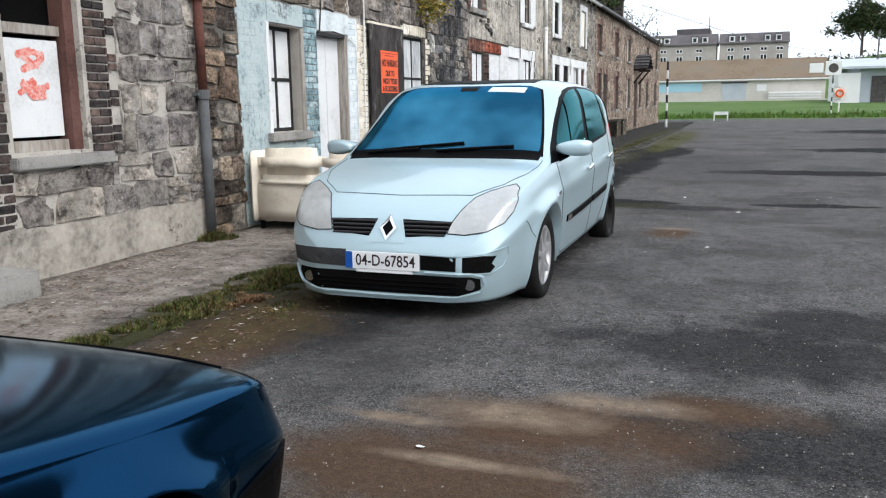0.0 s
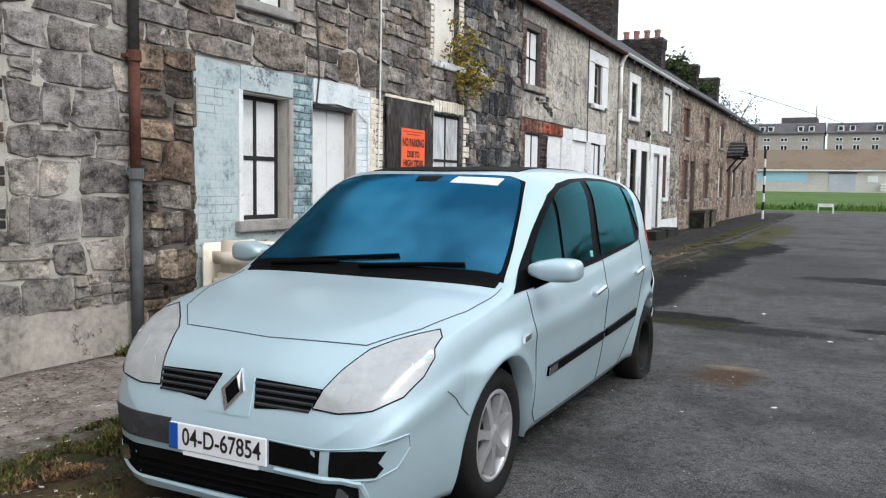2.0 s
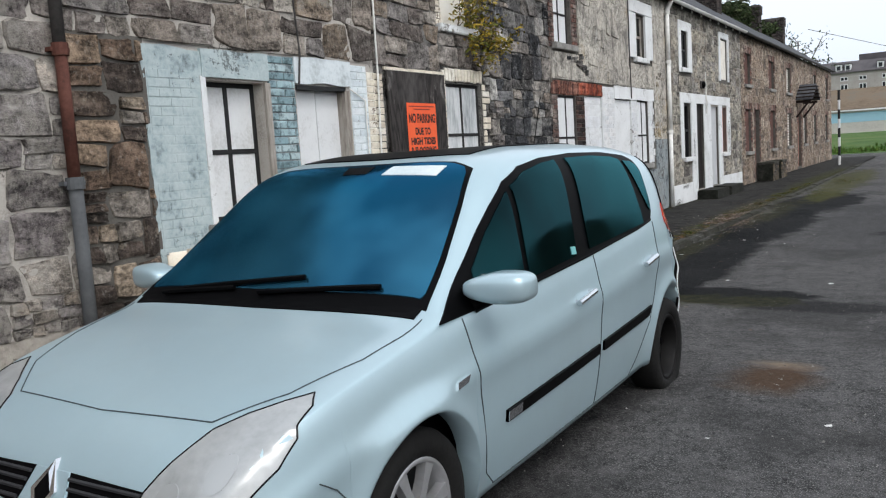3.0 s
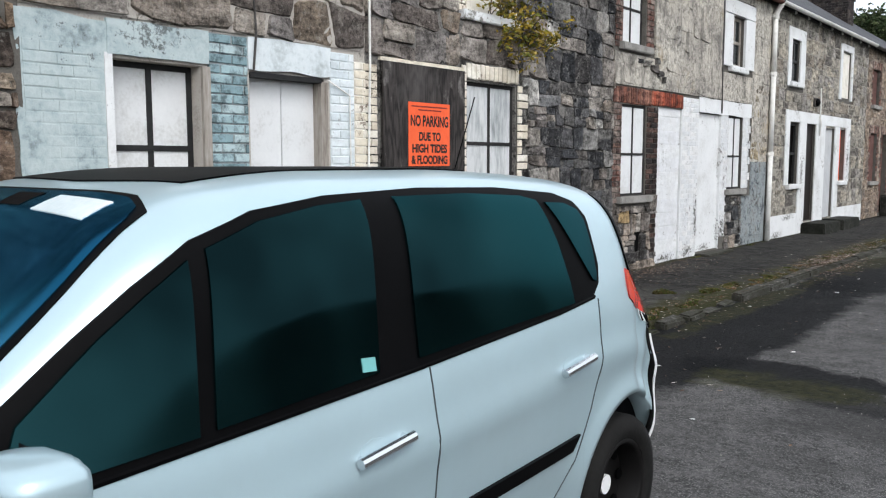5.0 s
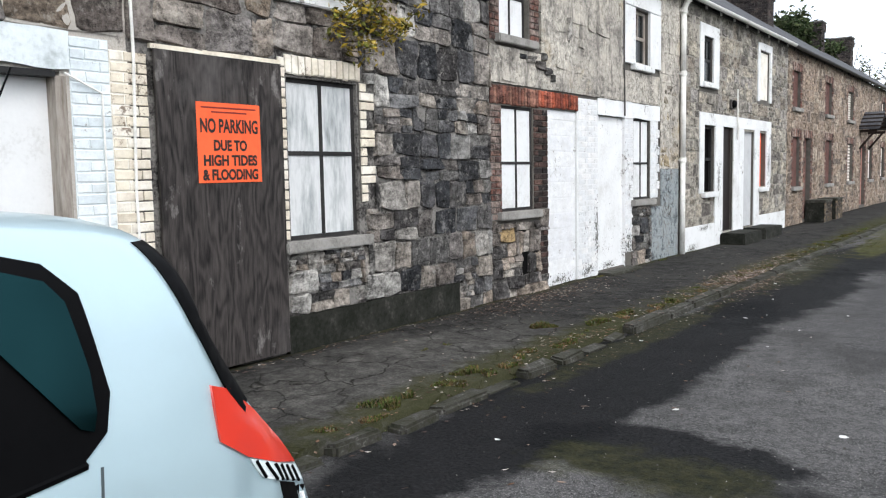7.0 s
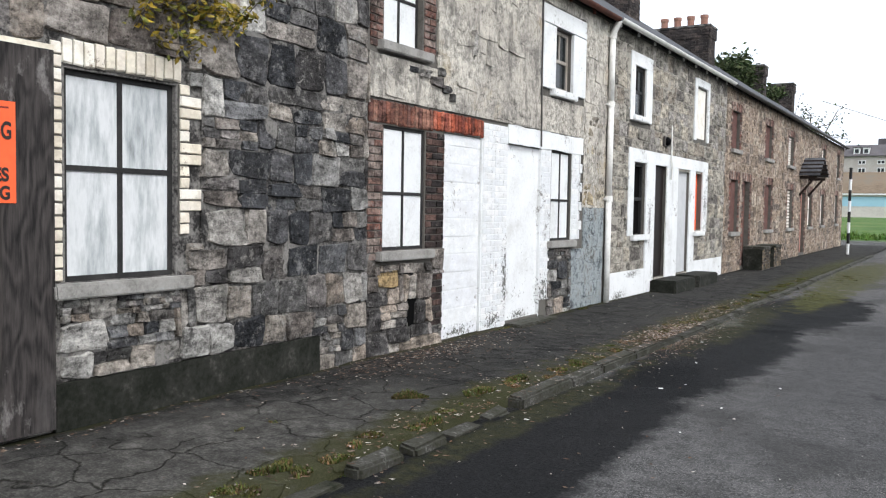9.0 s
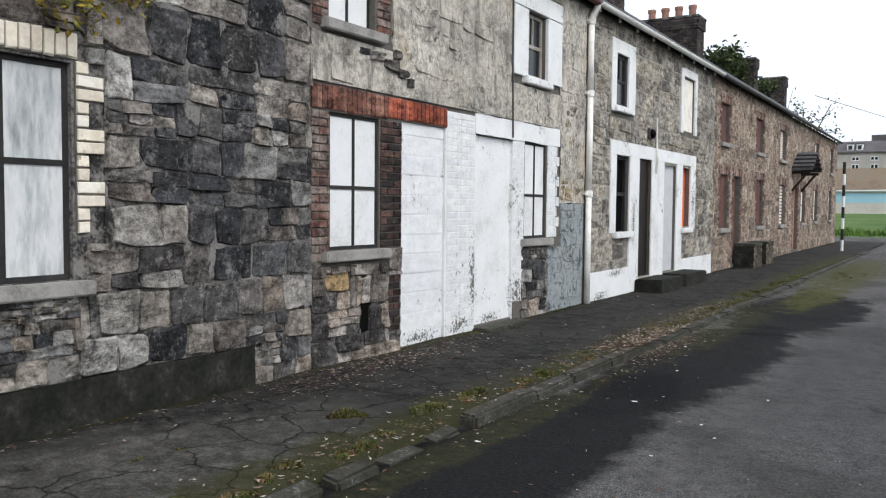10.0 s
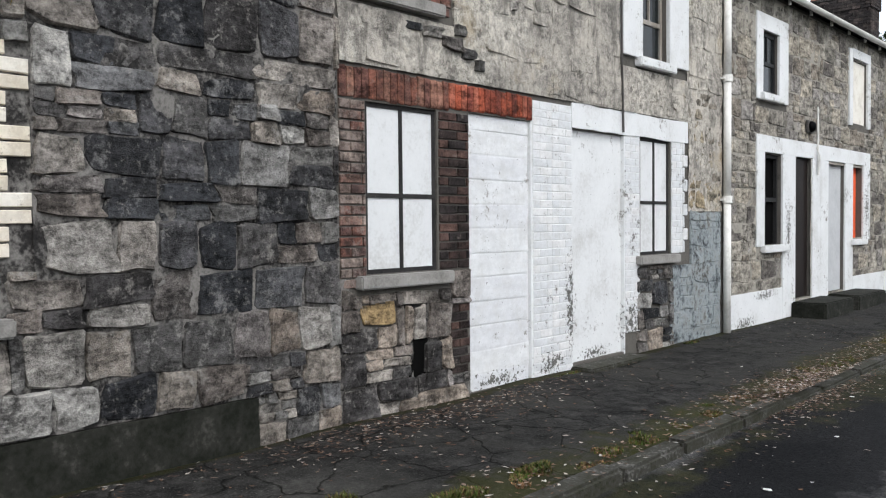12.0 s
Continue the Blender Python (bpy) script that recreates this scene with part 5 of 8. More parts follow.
part("doorway_core", boxes((W - 0.25, W - 0.075, 19.13, 20.14, 0.1, 2.52)), plaster_white, fe)
part("paint_coat", coat(21.2, 22.55, 0.1, 1.7, [(20.4, 21.7, 1.05, 1.8)], W, 0.014, 0.1, 0.05), plaster_bluegrey, he)
lay_bulk("painted_stonework", courses_stone(21.22, 22.53, 0.25, 1.68, [(20.4, 21.7, 1.05, 1.8)], (0.16, 0.28), (0.2, 0.42), 0.1), W + 0.012, STONES, plaster_bluegrey, fe, 0.006, 0.8)
pointing("paint_over_joints", 21.22, 22.53, 0.2, 1.68, [(20.4, 21.7, 1.05, 1.8)], W + 0.012, 0.002, 0.016, plaster_bluegrey, fe)
lay_bulk("stonework", courses_stone(20.4, 21.25, 0.05, 1.08, [], (0.16, 0.3), (0.2, 0.42)), W, STONES, stone_dark_bulk, fe, 0.016, 1.2)
lay_bulk("corner_stonework", courses_stone(21.64, 22.55, 1.72, 3.2, [], (0.2, 0.34), (0.25, 0.5)), W - 0.008, STONES, stone_buff, fe, 0.02, 1.0)
lay_bulk("rendered_stonework", courses_stone(18.78, 22.58, 2.8, EAVE - 0.06, [(20.05, 21.62, 3.28, 4.6), (21.64, 22.58, 2.7, 3.2)], (0.2, 0.34), (0.25, 0.55), 0.1), W, STONES, cement, fe, 0.01, 1.12)
pointing("render_coat", 18.78, 22.58, 1.7, EAVE - 0.06, [(20.05, 21.62, 3.28, 4.6), (18.7, 21.63, 1, 2.78)], W, 0.01, 0.032, cement, he, 0.035)
for a, b, c, d in ((20.07, 20.49, 3.4, 4.31), (21.11, 21.6, 3.4, 4.31), (20.07, 21.6, 4.32, 4.58)):
    part("window_surround", rough_up(boxes((W - 0.04, W + 0.045, a, b, c, d), bevel=0.006), 0.005, 6), plaster_white, he, "white painted surround")
window(he, *he_w, W, dict(WHITE4, depth=0.03, bar=0.035, rail=0.45, label="narrow boarded window painted white with dark bars"))
window(he, *he_u, W, {"kind": "sash", "label": "dark upper sash window in a white surround", "depth": 0.07}, sill="white")
gutter(he, 18.78, 22.55, W + 0.2, EAVE - 0.02, iron_rust)
solo("door_slab", rough_up(boxes((W + 0.03, W + 0.3, 19.05, 20.2, 0.05, 0.135), bevel=0.015), 0.01, 4), kerb_mat, "low worn threshold slab before the blocked doorway", "step")

part("paint_backing", boxes((W, W + 0.009, 18.47, 18.78, 0.08, 2.74)), plaster_white, hd)
part("paint_backing", boxes((W, W + 0.009, 18.78, 19.12, 0.08, 2.74), (W, W + 0.009, 20.15, 20.47, 0.35, 2.53), (W, W + 0.009, 21.22, 21.5, 1.2, 2.53)), plaster_white, he)

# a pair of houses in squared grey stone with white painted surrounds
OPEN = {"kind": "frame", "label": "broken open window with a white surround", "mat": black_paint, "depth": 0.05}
hf_holes = [(24.0, 24.66, 1.22, 2.54), (25.2, 25.92, 0.35, 2.55), (23.92, 24.5, 3.4, 4.28)]
hf, ff = shell("grey_stone_house", "squared grey stone cottage with a white painted window and door surround", 22.60, 26.3, hf_holes, mortar_grey)
hg_holes = [(26.7, 27.56, 0.35, 2.53), (28.0, 28.58, 1.22, 2.52), (27.95, 28.8, 3.3, 4.42)]
hg, fg = shell("grey_stone_house", "grey stone cottage with boarded door and orange window notices", 26.3, 30.62, hg_holes, mortar_grey)
white = [(23.7, 29.0, 2.56, 2.8), (23.7, 23.99, 1.2, 2.56), (24.67, 25.19, 0.1, 2.56), (25.93, 26.69, 0.1, 2.56), (27.57, 27.99, 0.1, 2.56), (28.59, 29.0, 1.2, 2.56), (22.70, 24.67, 0.08, 0.57), (27.99, 30.5, 0.08, 0.55)]
for q in white:
    for h, lo, hi in ((hf, 22.60, 26.3), (hg, 26.3, 30.62)):
        a, b = max(q[0], lo), min(q[1], hi)
        if b - a > 0.02:
            part("surround", rough_up(boxes((W - 0.03, W + 0.03, a, b, q[2], q[3]), bevel=0.004), 0.004, 5), plaster_white, h, "white painted plaster band")
for q, h in (((23.68, 23.91, 3.3, 4.29), hf), ((24.51, 24.86, 3.3, 4.29), hf), ((23.68, 24.86, 4.29, 4.52), hf), ((28.81, 28.98, 3.25, 4.45), hg), ((27.75, 27.94, 3.25, 4.6), hg), ((27.94, 28.98, 4.45, 4.62), hg)):
    part("surround", rough_up(boxes((W - 0.03, W + 0.035, *q), bevel=0.004), 0.004, 5), plaster_white, h, "white painted plaster band")
cover = white + hf_holes + hg_holes + [(23.68, 24.86, 3.2, 4.52), (27.75, 28.98, 3.2, 4.62)]
lay_bulk("stonework", courses_stone(22.65, 26.3, 0.1, EAVE - 0.05, cover, (0.18, 0.3), (0.25, 0.6), 0.1), W, STONES, stone_grey, ff, 0.006, 0.8)
pointing("pointing", 22.65, 26.3, 0.1, EAVE - 0.05, cover, W, 0.002, 0.016, mortar_stone, ff, 0.05)
lay_bulk("stonework", courses_stone(26.3, 30.62, 0.1, EAVE - 0.05, cover, (0.18, 0.3), (0.25, 0.6), 0.1), W, STONES, stone_grey, fg, 0.006, 0.8)
pointing("pointing", 26.3, 30.62, 0.1, EAVE - 0.05, cover, W, 0.002, 0.016, mortar_stone, fg, 0.06)
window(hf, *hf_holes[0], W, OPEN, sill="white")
window(hf, *hf_holes[2], W, dict(OPEN, kind="sash"), sill="white")
window(hg, *hg_holes[1], W, {"kind": "sheet", "label": "window with orange warning notices", "mat": orange_sign, "depth": 0.1}, sill="white")
window(hg, *hg_holes[2], W, {"kind": "sheet", "label": "upper window closed with a cream board", "mat": plaster_cream, "depth": 0.03}, sill=None)
door(hf, 25.2, 25.92, 0.35, 2.55, W, door_dark, "dark weathered timber front door", 0.05, 1, True)
door(hg, 26.7, 27.56, 0.35, 2.53, W, board_grey, "pale grey sheet closing a doorway", 0.05, 1)
gutter(hf, 22.65, 26.3, W + 0.2, EAVE, pipe_white), gutter(hg, 26.3, 30.6, W + 0.2, EAVE, pipe_white)
for a, b in ((25.0, 26.3), (26.62, 28.1)):
    solo("doorstep", rough_up(boxes((W + 0.035, W + 0.55, a, b, 0.06, 0.33), bevel=0.02), 0.012, 4), cement_damp, "mossy concrete doorstep before a cottage door", "step", "doorsteps")

# the far houses: brown stone with red brick window heads
FAR = [
    ("brown_stone_house", 30.62, 34.4, [("redsheet", 31.3, 32.1, 1.15, 2.5), ("door", 32.75, 33.5, 0.2, 2.5), ("redsheet", 31.3, 32.1, 3.3, 4.28)]),
    ("brown_stone_house", 34.4, 38.2, [("redsheet", 35.6, 36.5, 1.15, 2.5), ("redsheet", 35.45, 36.35, 3.3, 4.28)]),
    ("brown_stone_house", 38.2, 45.2, [("slats", 39.2, 40.2, 1.15, 2.45), ("slats", 39.1, 40.1, 3.28, 4.25), ("pinkdoor", 41.9, 42.8, 0.2, 2.42), ("cream", 43.5, 44.4, 1.15, 2.45)]),
    ("brown_stone_house", 45.2, 49.6, [("cream", 46.7, 47.6, 1.18, 2.45), ("cream", 46.7, 47.6, 3.32, 4.35)]),
    ("brown_stone_house", 49.6, 53.6, [("cream", 51.0, 51.9, 1.2, 2.5), ("cream", 51.2, 52.1, 3.32, 4.4)]),
]
far_houses = []
for name, y0, y1, ops in FAR:
    holes = [o[1:] for o in ops]
    h, f = shell(name, "brown rubble stone cottage with boarded windows", y0, y1, holes, mortar_grey)
    far_houses.append(h)
    cover = list(holes)
    for kind, a, b, c, d in ops:
        cover.append((a - 0.2, b + 0.2, c - 0.12, d + 0.24))
        lay_bulk("window_brick", soldier(a - 0.18, b + 0.18, d + 0.005, d + 0.23, 0.09) + courses_brick(a - 0.2, a - 0.01, max(c - 0.1, 0.2), d) + courses_brick(b + 0.01, b + 0.2, max(c - 0.1, 0.2), d), W, BRICKS, brick_red_bulk, f, 0.012, 1.2)
        if kind == "door":
            door(h, a, b, c, d, W, timber_red, "dark red boarded doorway", 0.12, 1)
        elif kind == "pinkdoor":
            door(h, a, b, c, d, W, timber_pink, "faded pinkish red front door under a tiled canopy", 0.1, 1, True)
        else:
            look_of = {"redsheet": {"kind": "sheet", "label": "window opening closed with red-brown boards", "mat": timber_red, "depth": 0.07}, "slats": {"kind": "slats", "label": "window with pale louvred slats", "depth": 0.08}, "cream": {"kind": "boards", "label": "far boarded window painted cream with bars", "mat": plaster_cream, "depth": 0.08, "bar": 0.05}}[kind]
            window(h, a, b, c, d, W, look_of)
    lay_bulk("stonework", courses_stone(y0, y1, 0.1, EAVE - 0.05, cover, (0.2, 0.36), (0.25, 0.6), 0.2), W, STONES, stone_tan, f, 0.008, 1.0)
    pointing("pointing", y0, y1, 0.1, EAVE - 0.05, cover, W, 0.004, 0.02, mortar_tan, f, 0.08)
    gutter(h, y0, y1 - 0.03, W + 0.2, EAVE - 0.02, iron_dark)
chimney(hg, 29.3, -9.4, -7.35, 6.2, 8.4, 0.8, 4)
chimney(far_houses[1], 35.6, -8.85, -7.1, 6.2, 7.35, 0.75, 4)
chimney(far_houses[3], 45.0, -8.6, -7.4, 6.2, 7.6, 0.7, 0)
chimney(far_houses[4], 51.2, -8.35, -7.35, 6.2, 7.7, 0.7, 0)

# ---- cars ----
def curve_through(rows):
    """A smooth curve through a few (place, value) rows."""
    xs_, ys_ = np.array([r[0] for r in rows]), np.array([r[1] for r in rows])
    d = np.diff(ys_) / np.diff(xs_)
    m = np.concatenate([[d[0]], np.where(d[:-1] * d[1:] > 0, 2 * d[:-1] * d[1:] / (d[:-1] + d[1:] + 1e-12), 0.0), [d[-1]]])

    def f(x):
        x = min(max(x, xs_[0]), xs_[-1])
        k = min(int(np.searchsorted(xs_, x, "right")) - 1, len(xs_) - 2)
        h = xs_[k + 1] - xs_[k]
        t = (x - xs_[k]) / h
        return float((1 + 2 * t) * (1 - t) ** 2 * ys_[k] + t * (1 - t) ** 2 * h * m[k] + t * t * (3 - 2 * t) * ys_[k + 1] + t * t * (t - 1) * h * m[k + 1])
    return f


class Shape:
    """A car body as a smooth solid: u metres back from the nose, v sideways from the middle, h up from the road."""

    def __init__(self, top, belt, wide, power, lean, foot, arches, place):
        self.top, self.belt, self.wide, self.power, self.lean, self.foot = map(curve_through, (top, belt, wide, power, lean, foot))
        self.length, self.arches, self.place, self.dents = top[-1][0], arches, place, []

    def bottom(self, u):
        z = self.foot(u)
        for uc, zc, r in self.arches:
            if abs(u - uc) < r:
                z = max(z, zc + math.sqrt(r * r - (u - uc) ** 2))
        return z

    def side(self, u, h):
        """Half the width at height h."""
        w, b, t = self.wide(u), self.belt(u), self.top(u)
        if h <= b:
            z0 = self.foot(u)
            k = min(1.0, max(0.0, (h - z0) / max(0.05, b - z0)))
            v = w - 0.07 * (1 - k) ** 3 - 0.045 * max(0.0, (k - 0.6) / 0.4) ** 2
            for uc, zc, r in self.arches:
                d = math.hypot(u - uc, h - zc) - r
                v += 0.026 * math.exp(-(d / 0.06) ** 2)
            for uc, hc, ru, rh, deep in self.dents:
                v -= deep * math.exp(-((u - uc) / ru) ** 2 - ((h - hc) / rh) ** 2)
            # a soft shoulder runs along the doors
            return v + 0.012 * math.exp(-((k - 0.72) / 0.07) ** 2)
        if h >= t:
            return -1.0
        a, n = w - 0.045, self.power(u)
        k = (h - b) / (t - b)
        return a * (1 - self.lean(u) * k) * (1 - k ** n) ** (1 / n)

    def inside(self, u, v, h):
        return 0 <= u <= self.length and self.side(u, h) >= abs(v)

    def front(self, v, h, lo=0.0, hi=1.6):
        us = [lo + (hi - lo) * k / 160 for k in range(161)]
        for a, b in zip(us, us[1:]):
            if self.inside(b, v, h):
                for _ in range(12):
                    m = (a + b) / 2
                    a, b = (a, m) if self.inside(m, v, h) else (m, b)
                return b
        return hi

    def rear(self, v, h):
        us = [self.length - 1.3 * k / 130 for k in range(131)]
        for a, b in zip(us, us[1:]):
            if self.inside(b, v, h):
                return b
        return us[-1]

    def above(self, u, v):
        lo, hi = self.belt(u), self.top(u)
        for _ in range(22):
            m = (lo + hi) / 2
            lo, hi = (m, hi) if self.side(u, m) >= abs(v) else (lo, m)
        return lo

    def body(self):
        us = {0.0, 0.008, 0.02, 0.04, 0.07, self.length, self.length - 0.01, self.length - 0.03, self.length - 0.06}
        us |= {self.length * k / 74 for k in range(75)} | ({3.84 + 0.02 * k for k in range(20)} if self.dents else set())
        for uc, zc, r in self.arches:
            us |= {uc + r * math.sin(math.pi * k / 24) for k in range(-12, 13)} | {uc - r - 0.002, uc + r + 0.002}
        us = sorted(us)
        bm, rows = bmesh.new(), []
        for u in us:
            z0, b, t = self.bottom(u), self.belt(u), self.top(u)
            z0 = min(z0, b - 0.02)
            pts = [(self.side(u, z0) - 0.1, z0 - 0.0)]
            pts += [(self.side(u, z0 + (b - z0) * k / 24), z0 + (b - z0) * k / 24) for k in range(25)]
            a, n = self.wide(u) - 0.045, self.power(u)
            for k in range(1, 17):
                q = math.pi / 2 * k / 16
                k1 = math.sin(q) ** (2 / n)
                pts.append((a * (1 - self.lean(u) * k1) * max(0.0, math.cos(q)) ** (2 / n), b + (t - b) * k1))
            line = pts + [(-v, h) for v, h in reversed(pts[:-1])]
            rows.append([bm.verts.new(self.place(u, v, h)) for v, h in line])
        for p, q in zip(rows, rows[1:]):
            for k in range(len(p) - 1):
                bm.faces.new((p[k], p[k + 1], q[k + 1], q[k]))
        bm.faces.new(rows[0]), bm.faces.new(rows[-1])
        bmesh.ops.remove_doubles(bm, verts=bm.verts, dist=0.0008)
        bmesh.ops.recalc_face_normals(bm, faces=bm.faces)
        return bm

    def panel(self, outline, way, lift=0.006, thick=0.02, fine=0.07):
        """A thin panel that lies on the body; outline in the two co-ordinates of its side, front, rear or top."""
        bm = bmesh.new()
        f = bm.faces.new([bm.verts.new((a, b, 0)) for a, b in outline])
        bmesh.ops.triangulate(bm, faces=[f])
        for _ in range(7):
            long = [e for e in bm.edges if e.calc_length() > fine]
            if not long:
                break
            bmesh.ops.subdivide_edges(bm, edges=long, cuts=1)
            bmesh.ops.triangulate(bm, faces=bm.faces)

        def at(a, b, d):
            if way == "side":
                return self.place(a, self.side(a, b) + d, b)
            if way == "far":
                return self.place(a, -self.side(a, b) - d, b)
            if way == "front":
                return self.place(self.front(a, b) - d, a, b)
            if way == "rear":
                return self.place(self.rear(a, b) + d, a, b)
            return self.place(a, b, self.above(a, b) + d)
        flat = [v.co.copy() for v in bm.verts]
        rim = [e for e in bm.edges if e.is_boundary]
        for e in rim:
            e.smooth = False
        ext = bmesh.ops.extrude_edge_only(bm, edges=rim)
        bm.verts.ensure_lookup_table()
        low = {g for g in ext["geom"] if isinstance(g, bmesh.types.BMVert)}
        for v in bm.verts:
            v.co = at(v.co.x, v.co.y, -thick if v in low else lift)
        bmesh.ops.recalc_face_normals(bm, faces=bm.faces)
        return bm

    def seam(self, points, way, r=0.004, lift=0.001):
        bm = bmesh.new()
        line = []
        for (a0, b0), (a1, b1) in zip(points, points[1:]):
            line += [(a0 + (a1 - a0) * k / 8, b0 + (b1 - b0) * k / 8) for k in range(8)]
        line.append(points[-1])

        def at(a, b):
            if way == "side":
                return self.place(a, self.side(a, b) + lift, b)
            if way == "far":
                return self.place(a, -self.side(a, b) - lift, b)
            if way == "front":
                return self.place(self.front(a, b) - lift, a, b)
            return self.place(a, b, self.above(a, b) + lift)
        pts = [Vector(at(*p)) for p in line]
        for p, q in zip(pts, pts[1:]):
            if (q - p).length > 0.001:
                rod(bm, p, q, r, 5)
        return bm


def car_paint(name, base, flake, rough=0.32, metal=0.35, dirt=(0.25, 0.24, 0.22), dirt_amount=0.12, coat=0.5):
    n = Nodes(name)
    d = n.ramp(n.noise(2.5, 6.0, 0.7), [(0.45, 0.0), (0.7, 1.0)])
    col = n.mix(n.math("MULTIPLY", d, dirt_amount), n.mix(n.noise(3.0), base, flake), dirt)
    return n.finish(col, rough, metal, coat, 0.35)


def glass_mat(name, tint, haze, rough, mirror, edge):
    """Tinted car glass, dark inside, that mirrors the sky in its own colour and carries a thin uneven mist."""
    n = Nodes(name)
    fog = n.ramp(n.noise(1.3, 3.0, 0.5), [(0.4, 0.0), (0.65, 1.0)])
    col = n.mix(fog, tint, haze)
    n.bsdf.inputs["Specular Tint"].default_value = rgba(edge)
    return n.finish(col, n.math("ADD", rough, n.math("MULTIPLY", fog, 0.12)), mirror, 0.0, 0.3)


sticker_teal = Nodes("teal_sticker").finish((0.16, 0.42, 0.42), 0.4)
seam_grey = Nodes("shadowed_panel_gap").finish((0.045, 0.06, 0.066), 0.7)
silver_paint = car_paint("pale_ice_blue_metallic_paint", (0.385, 0.51, 0.56), (0.42, 0.55, 0.6), 0.29, 0.36, dirt_amount=0.07)
navy_paint = car_paint("dark_navy_paint", (0.004, 0.03, 0.08), (0.005, 0.035, 0.09), 0.12, 0.95, (0.003, 0.008, 0.015), 0.03, 0.0)
navy_paint.node_tree.nodes["Principled BSDF"].inputs["Specular Tint"].default_value = (0.6, 0.78, 0.92, 1)
black_trim = surf("black_car_plastic", [(0.0018, 0.0019, 0.0022), (0.004, 0.004, 0.0045)], fine=60, bump=0.0, rough=0.45, spec=0.03)
grey_trim = surf("dark_grey_bumper_plastic", [(0.025, 0.025, 0.027), (0.045, 0.045, 0.048)], fine=60, bump=0.1, rough=0.6)
screen_glass = glass_mat("misted_windscreen_glass", (0.014, 0.07, 0.13), (0.045, 0.19, 0.3), 0.1, 0.85, (0.26, 0.6, 0.85))
side_glass = glass_mat("misted_side_glass", (0.002, 0.008, 0.0095), (0.009, 0.035, 0.039), 0.04, 0.78, (0.3, 0.72, 0.78))
lamp_glass = surf("cloudy_headlamp_lens", [(0.33, 0.34, 0.34), (0.46, 0.47, 0.47)], scale=9, fine=30, bump=0.0, rough=0.2, metal=0.3, coat=0.5, spec=0.4)
lamp_bright = Nodes("bright_reflector").finish((0.42, 0.43, 0.43), 0.2, 0.35, 0.5)
lamp_red = Nodes("red_lamp_lens").finish((0.55, 0.035, 0.02), 0.18, 0.0, 0.8)
chrome = Nodes("chrome").finish((0.75, 0.76, 0.78), 0.14, 1.0)
alloy = surf("dull_alloy", [(0.42, 0.42, 0.43), (0.58, 0.58, 0.59)], fine=40, bump=0.05, rough=0.38, metal=0.7)
wheel_black = surf("black_steel_and_spoke_shade", [(0.004, 0.004, 0.004), (0.012, 0.011, 0.011)], fine=30, bump=0.1, rough=0.55)
rubber = surf("tyre_rubber", [(0.006, 0.006, 0.006), (0.016, 0.0155, 0.015)], fine=50, bump=0.3, rough=0.85)
plate_white = Nodes("number_plate_white").finish((0.78, 0.79, 0.8), 0.35)
plate_blue = Nodes("number_plate_blue").finish((0.01, 0.08, 0.35), 0.35)
sticker = surf("pale_sticker", [(0.5, 0.58, 0.6), (0.72, 0.76, 0.77)], bump=0.0, rough=0.3)


def lettering(text, size, m, material, parent, name="lettering", width=None, bold=0.0):
    """Flat writing with the built-in font, as a mesh."""
    cu = bpy.data.curves.new(name, "FONT")
    cu.body, cu.size, cu.align_x, cu.align_y, cu.offset, cu.extrude = text, size, "CENTER", "CENTER", bold, 0.0006
    ob = bpy.data.objects.new(name, cu)
    scene.collection.objects.link(ob)
    bpy.context.view_layer.update()
    me = bpy.data.meshes.new_from_object(ob.evaluated_get(bpy.context.evaluated_depsgraph_get()))
    bpy.data.objects.remove(ob)
    bpy.data.curves.remove(cu)
    if width:
        span = max(v.co.x for v in me.vertices) - min(v.co.x for v in me.vertices)
        me.transform(Matrix.Diagonal((width / span, 1, 1, 1)))
    me.transform(m)
    me.materials.clear()
    me.materials.append(material)
    return hang(new(name, me), parent)


def ring(bm, centre, profile, sides=36, out=1.0):
    """Turns a profile of (radius, offset along x) rows round an axle along x."""
    loops = []
    for r, d in profile:
        loops.append([bm.verts.new((centre[0] + out * d, centre[1] + r * math.cos(2 * math.pi * k / sides), centre[2] + r * math.sin(2 * math.pi * k / sides))) for k in range(sides)])
    for p, q in zip(loops, loops[1:]):
        for k in range(sides):
            bm.faces.new((p[k], p[(k + 1) % sides], q[(k + 1) % sides], q[k]))
    return loops


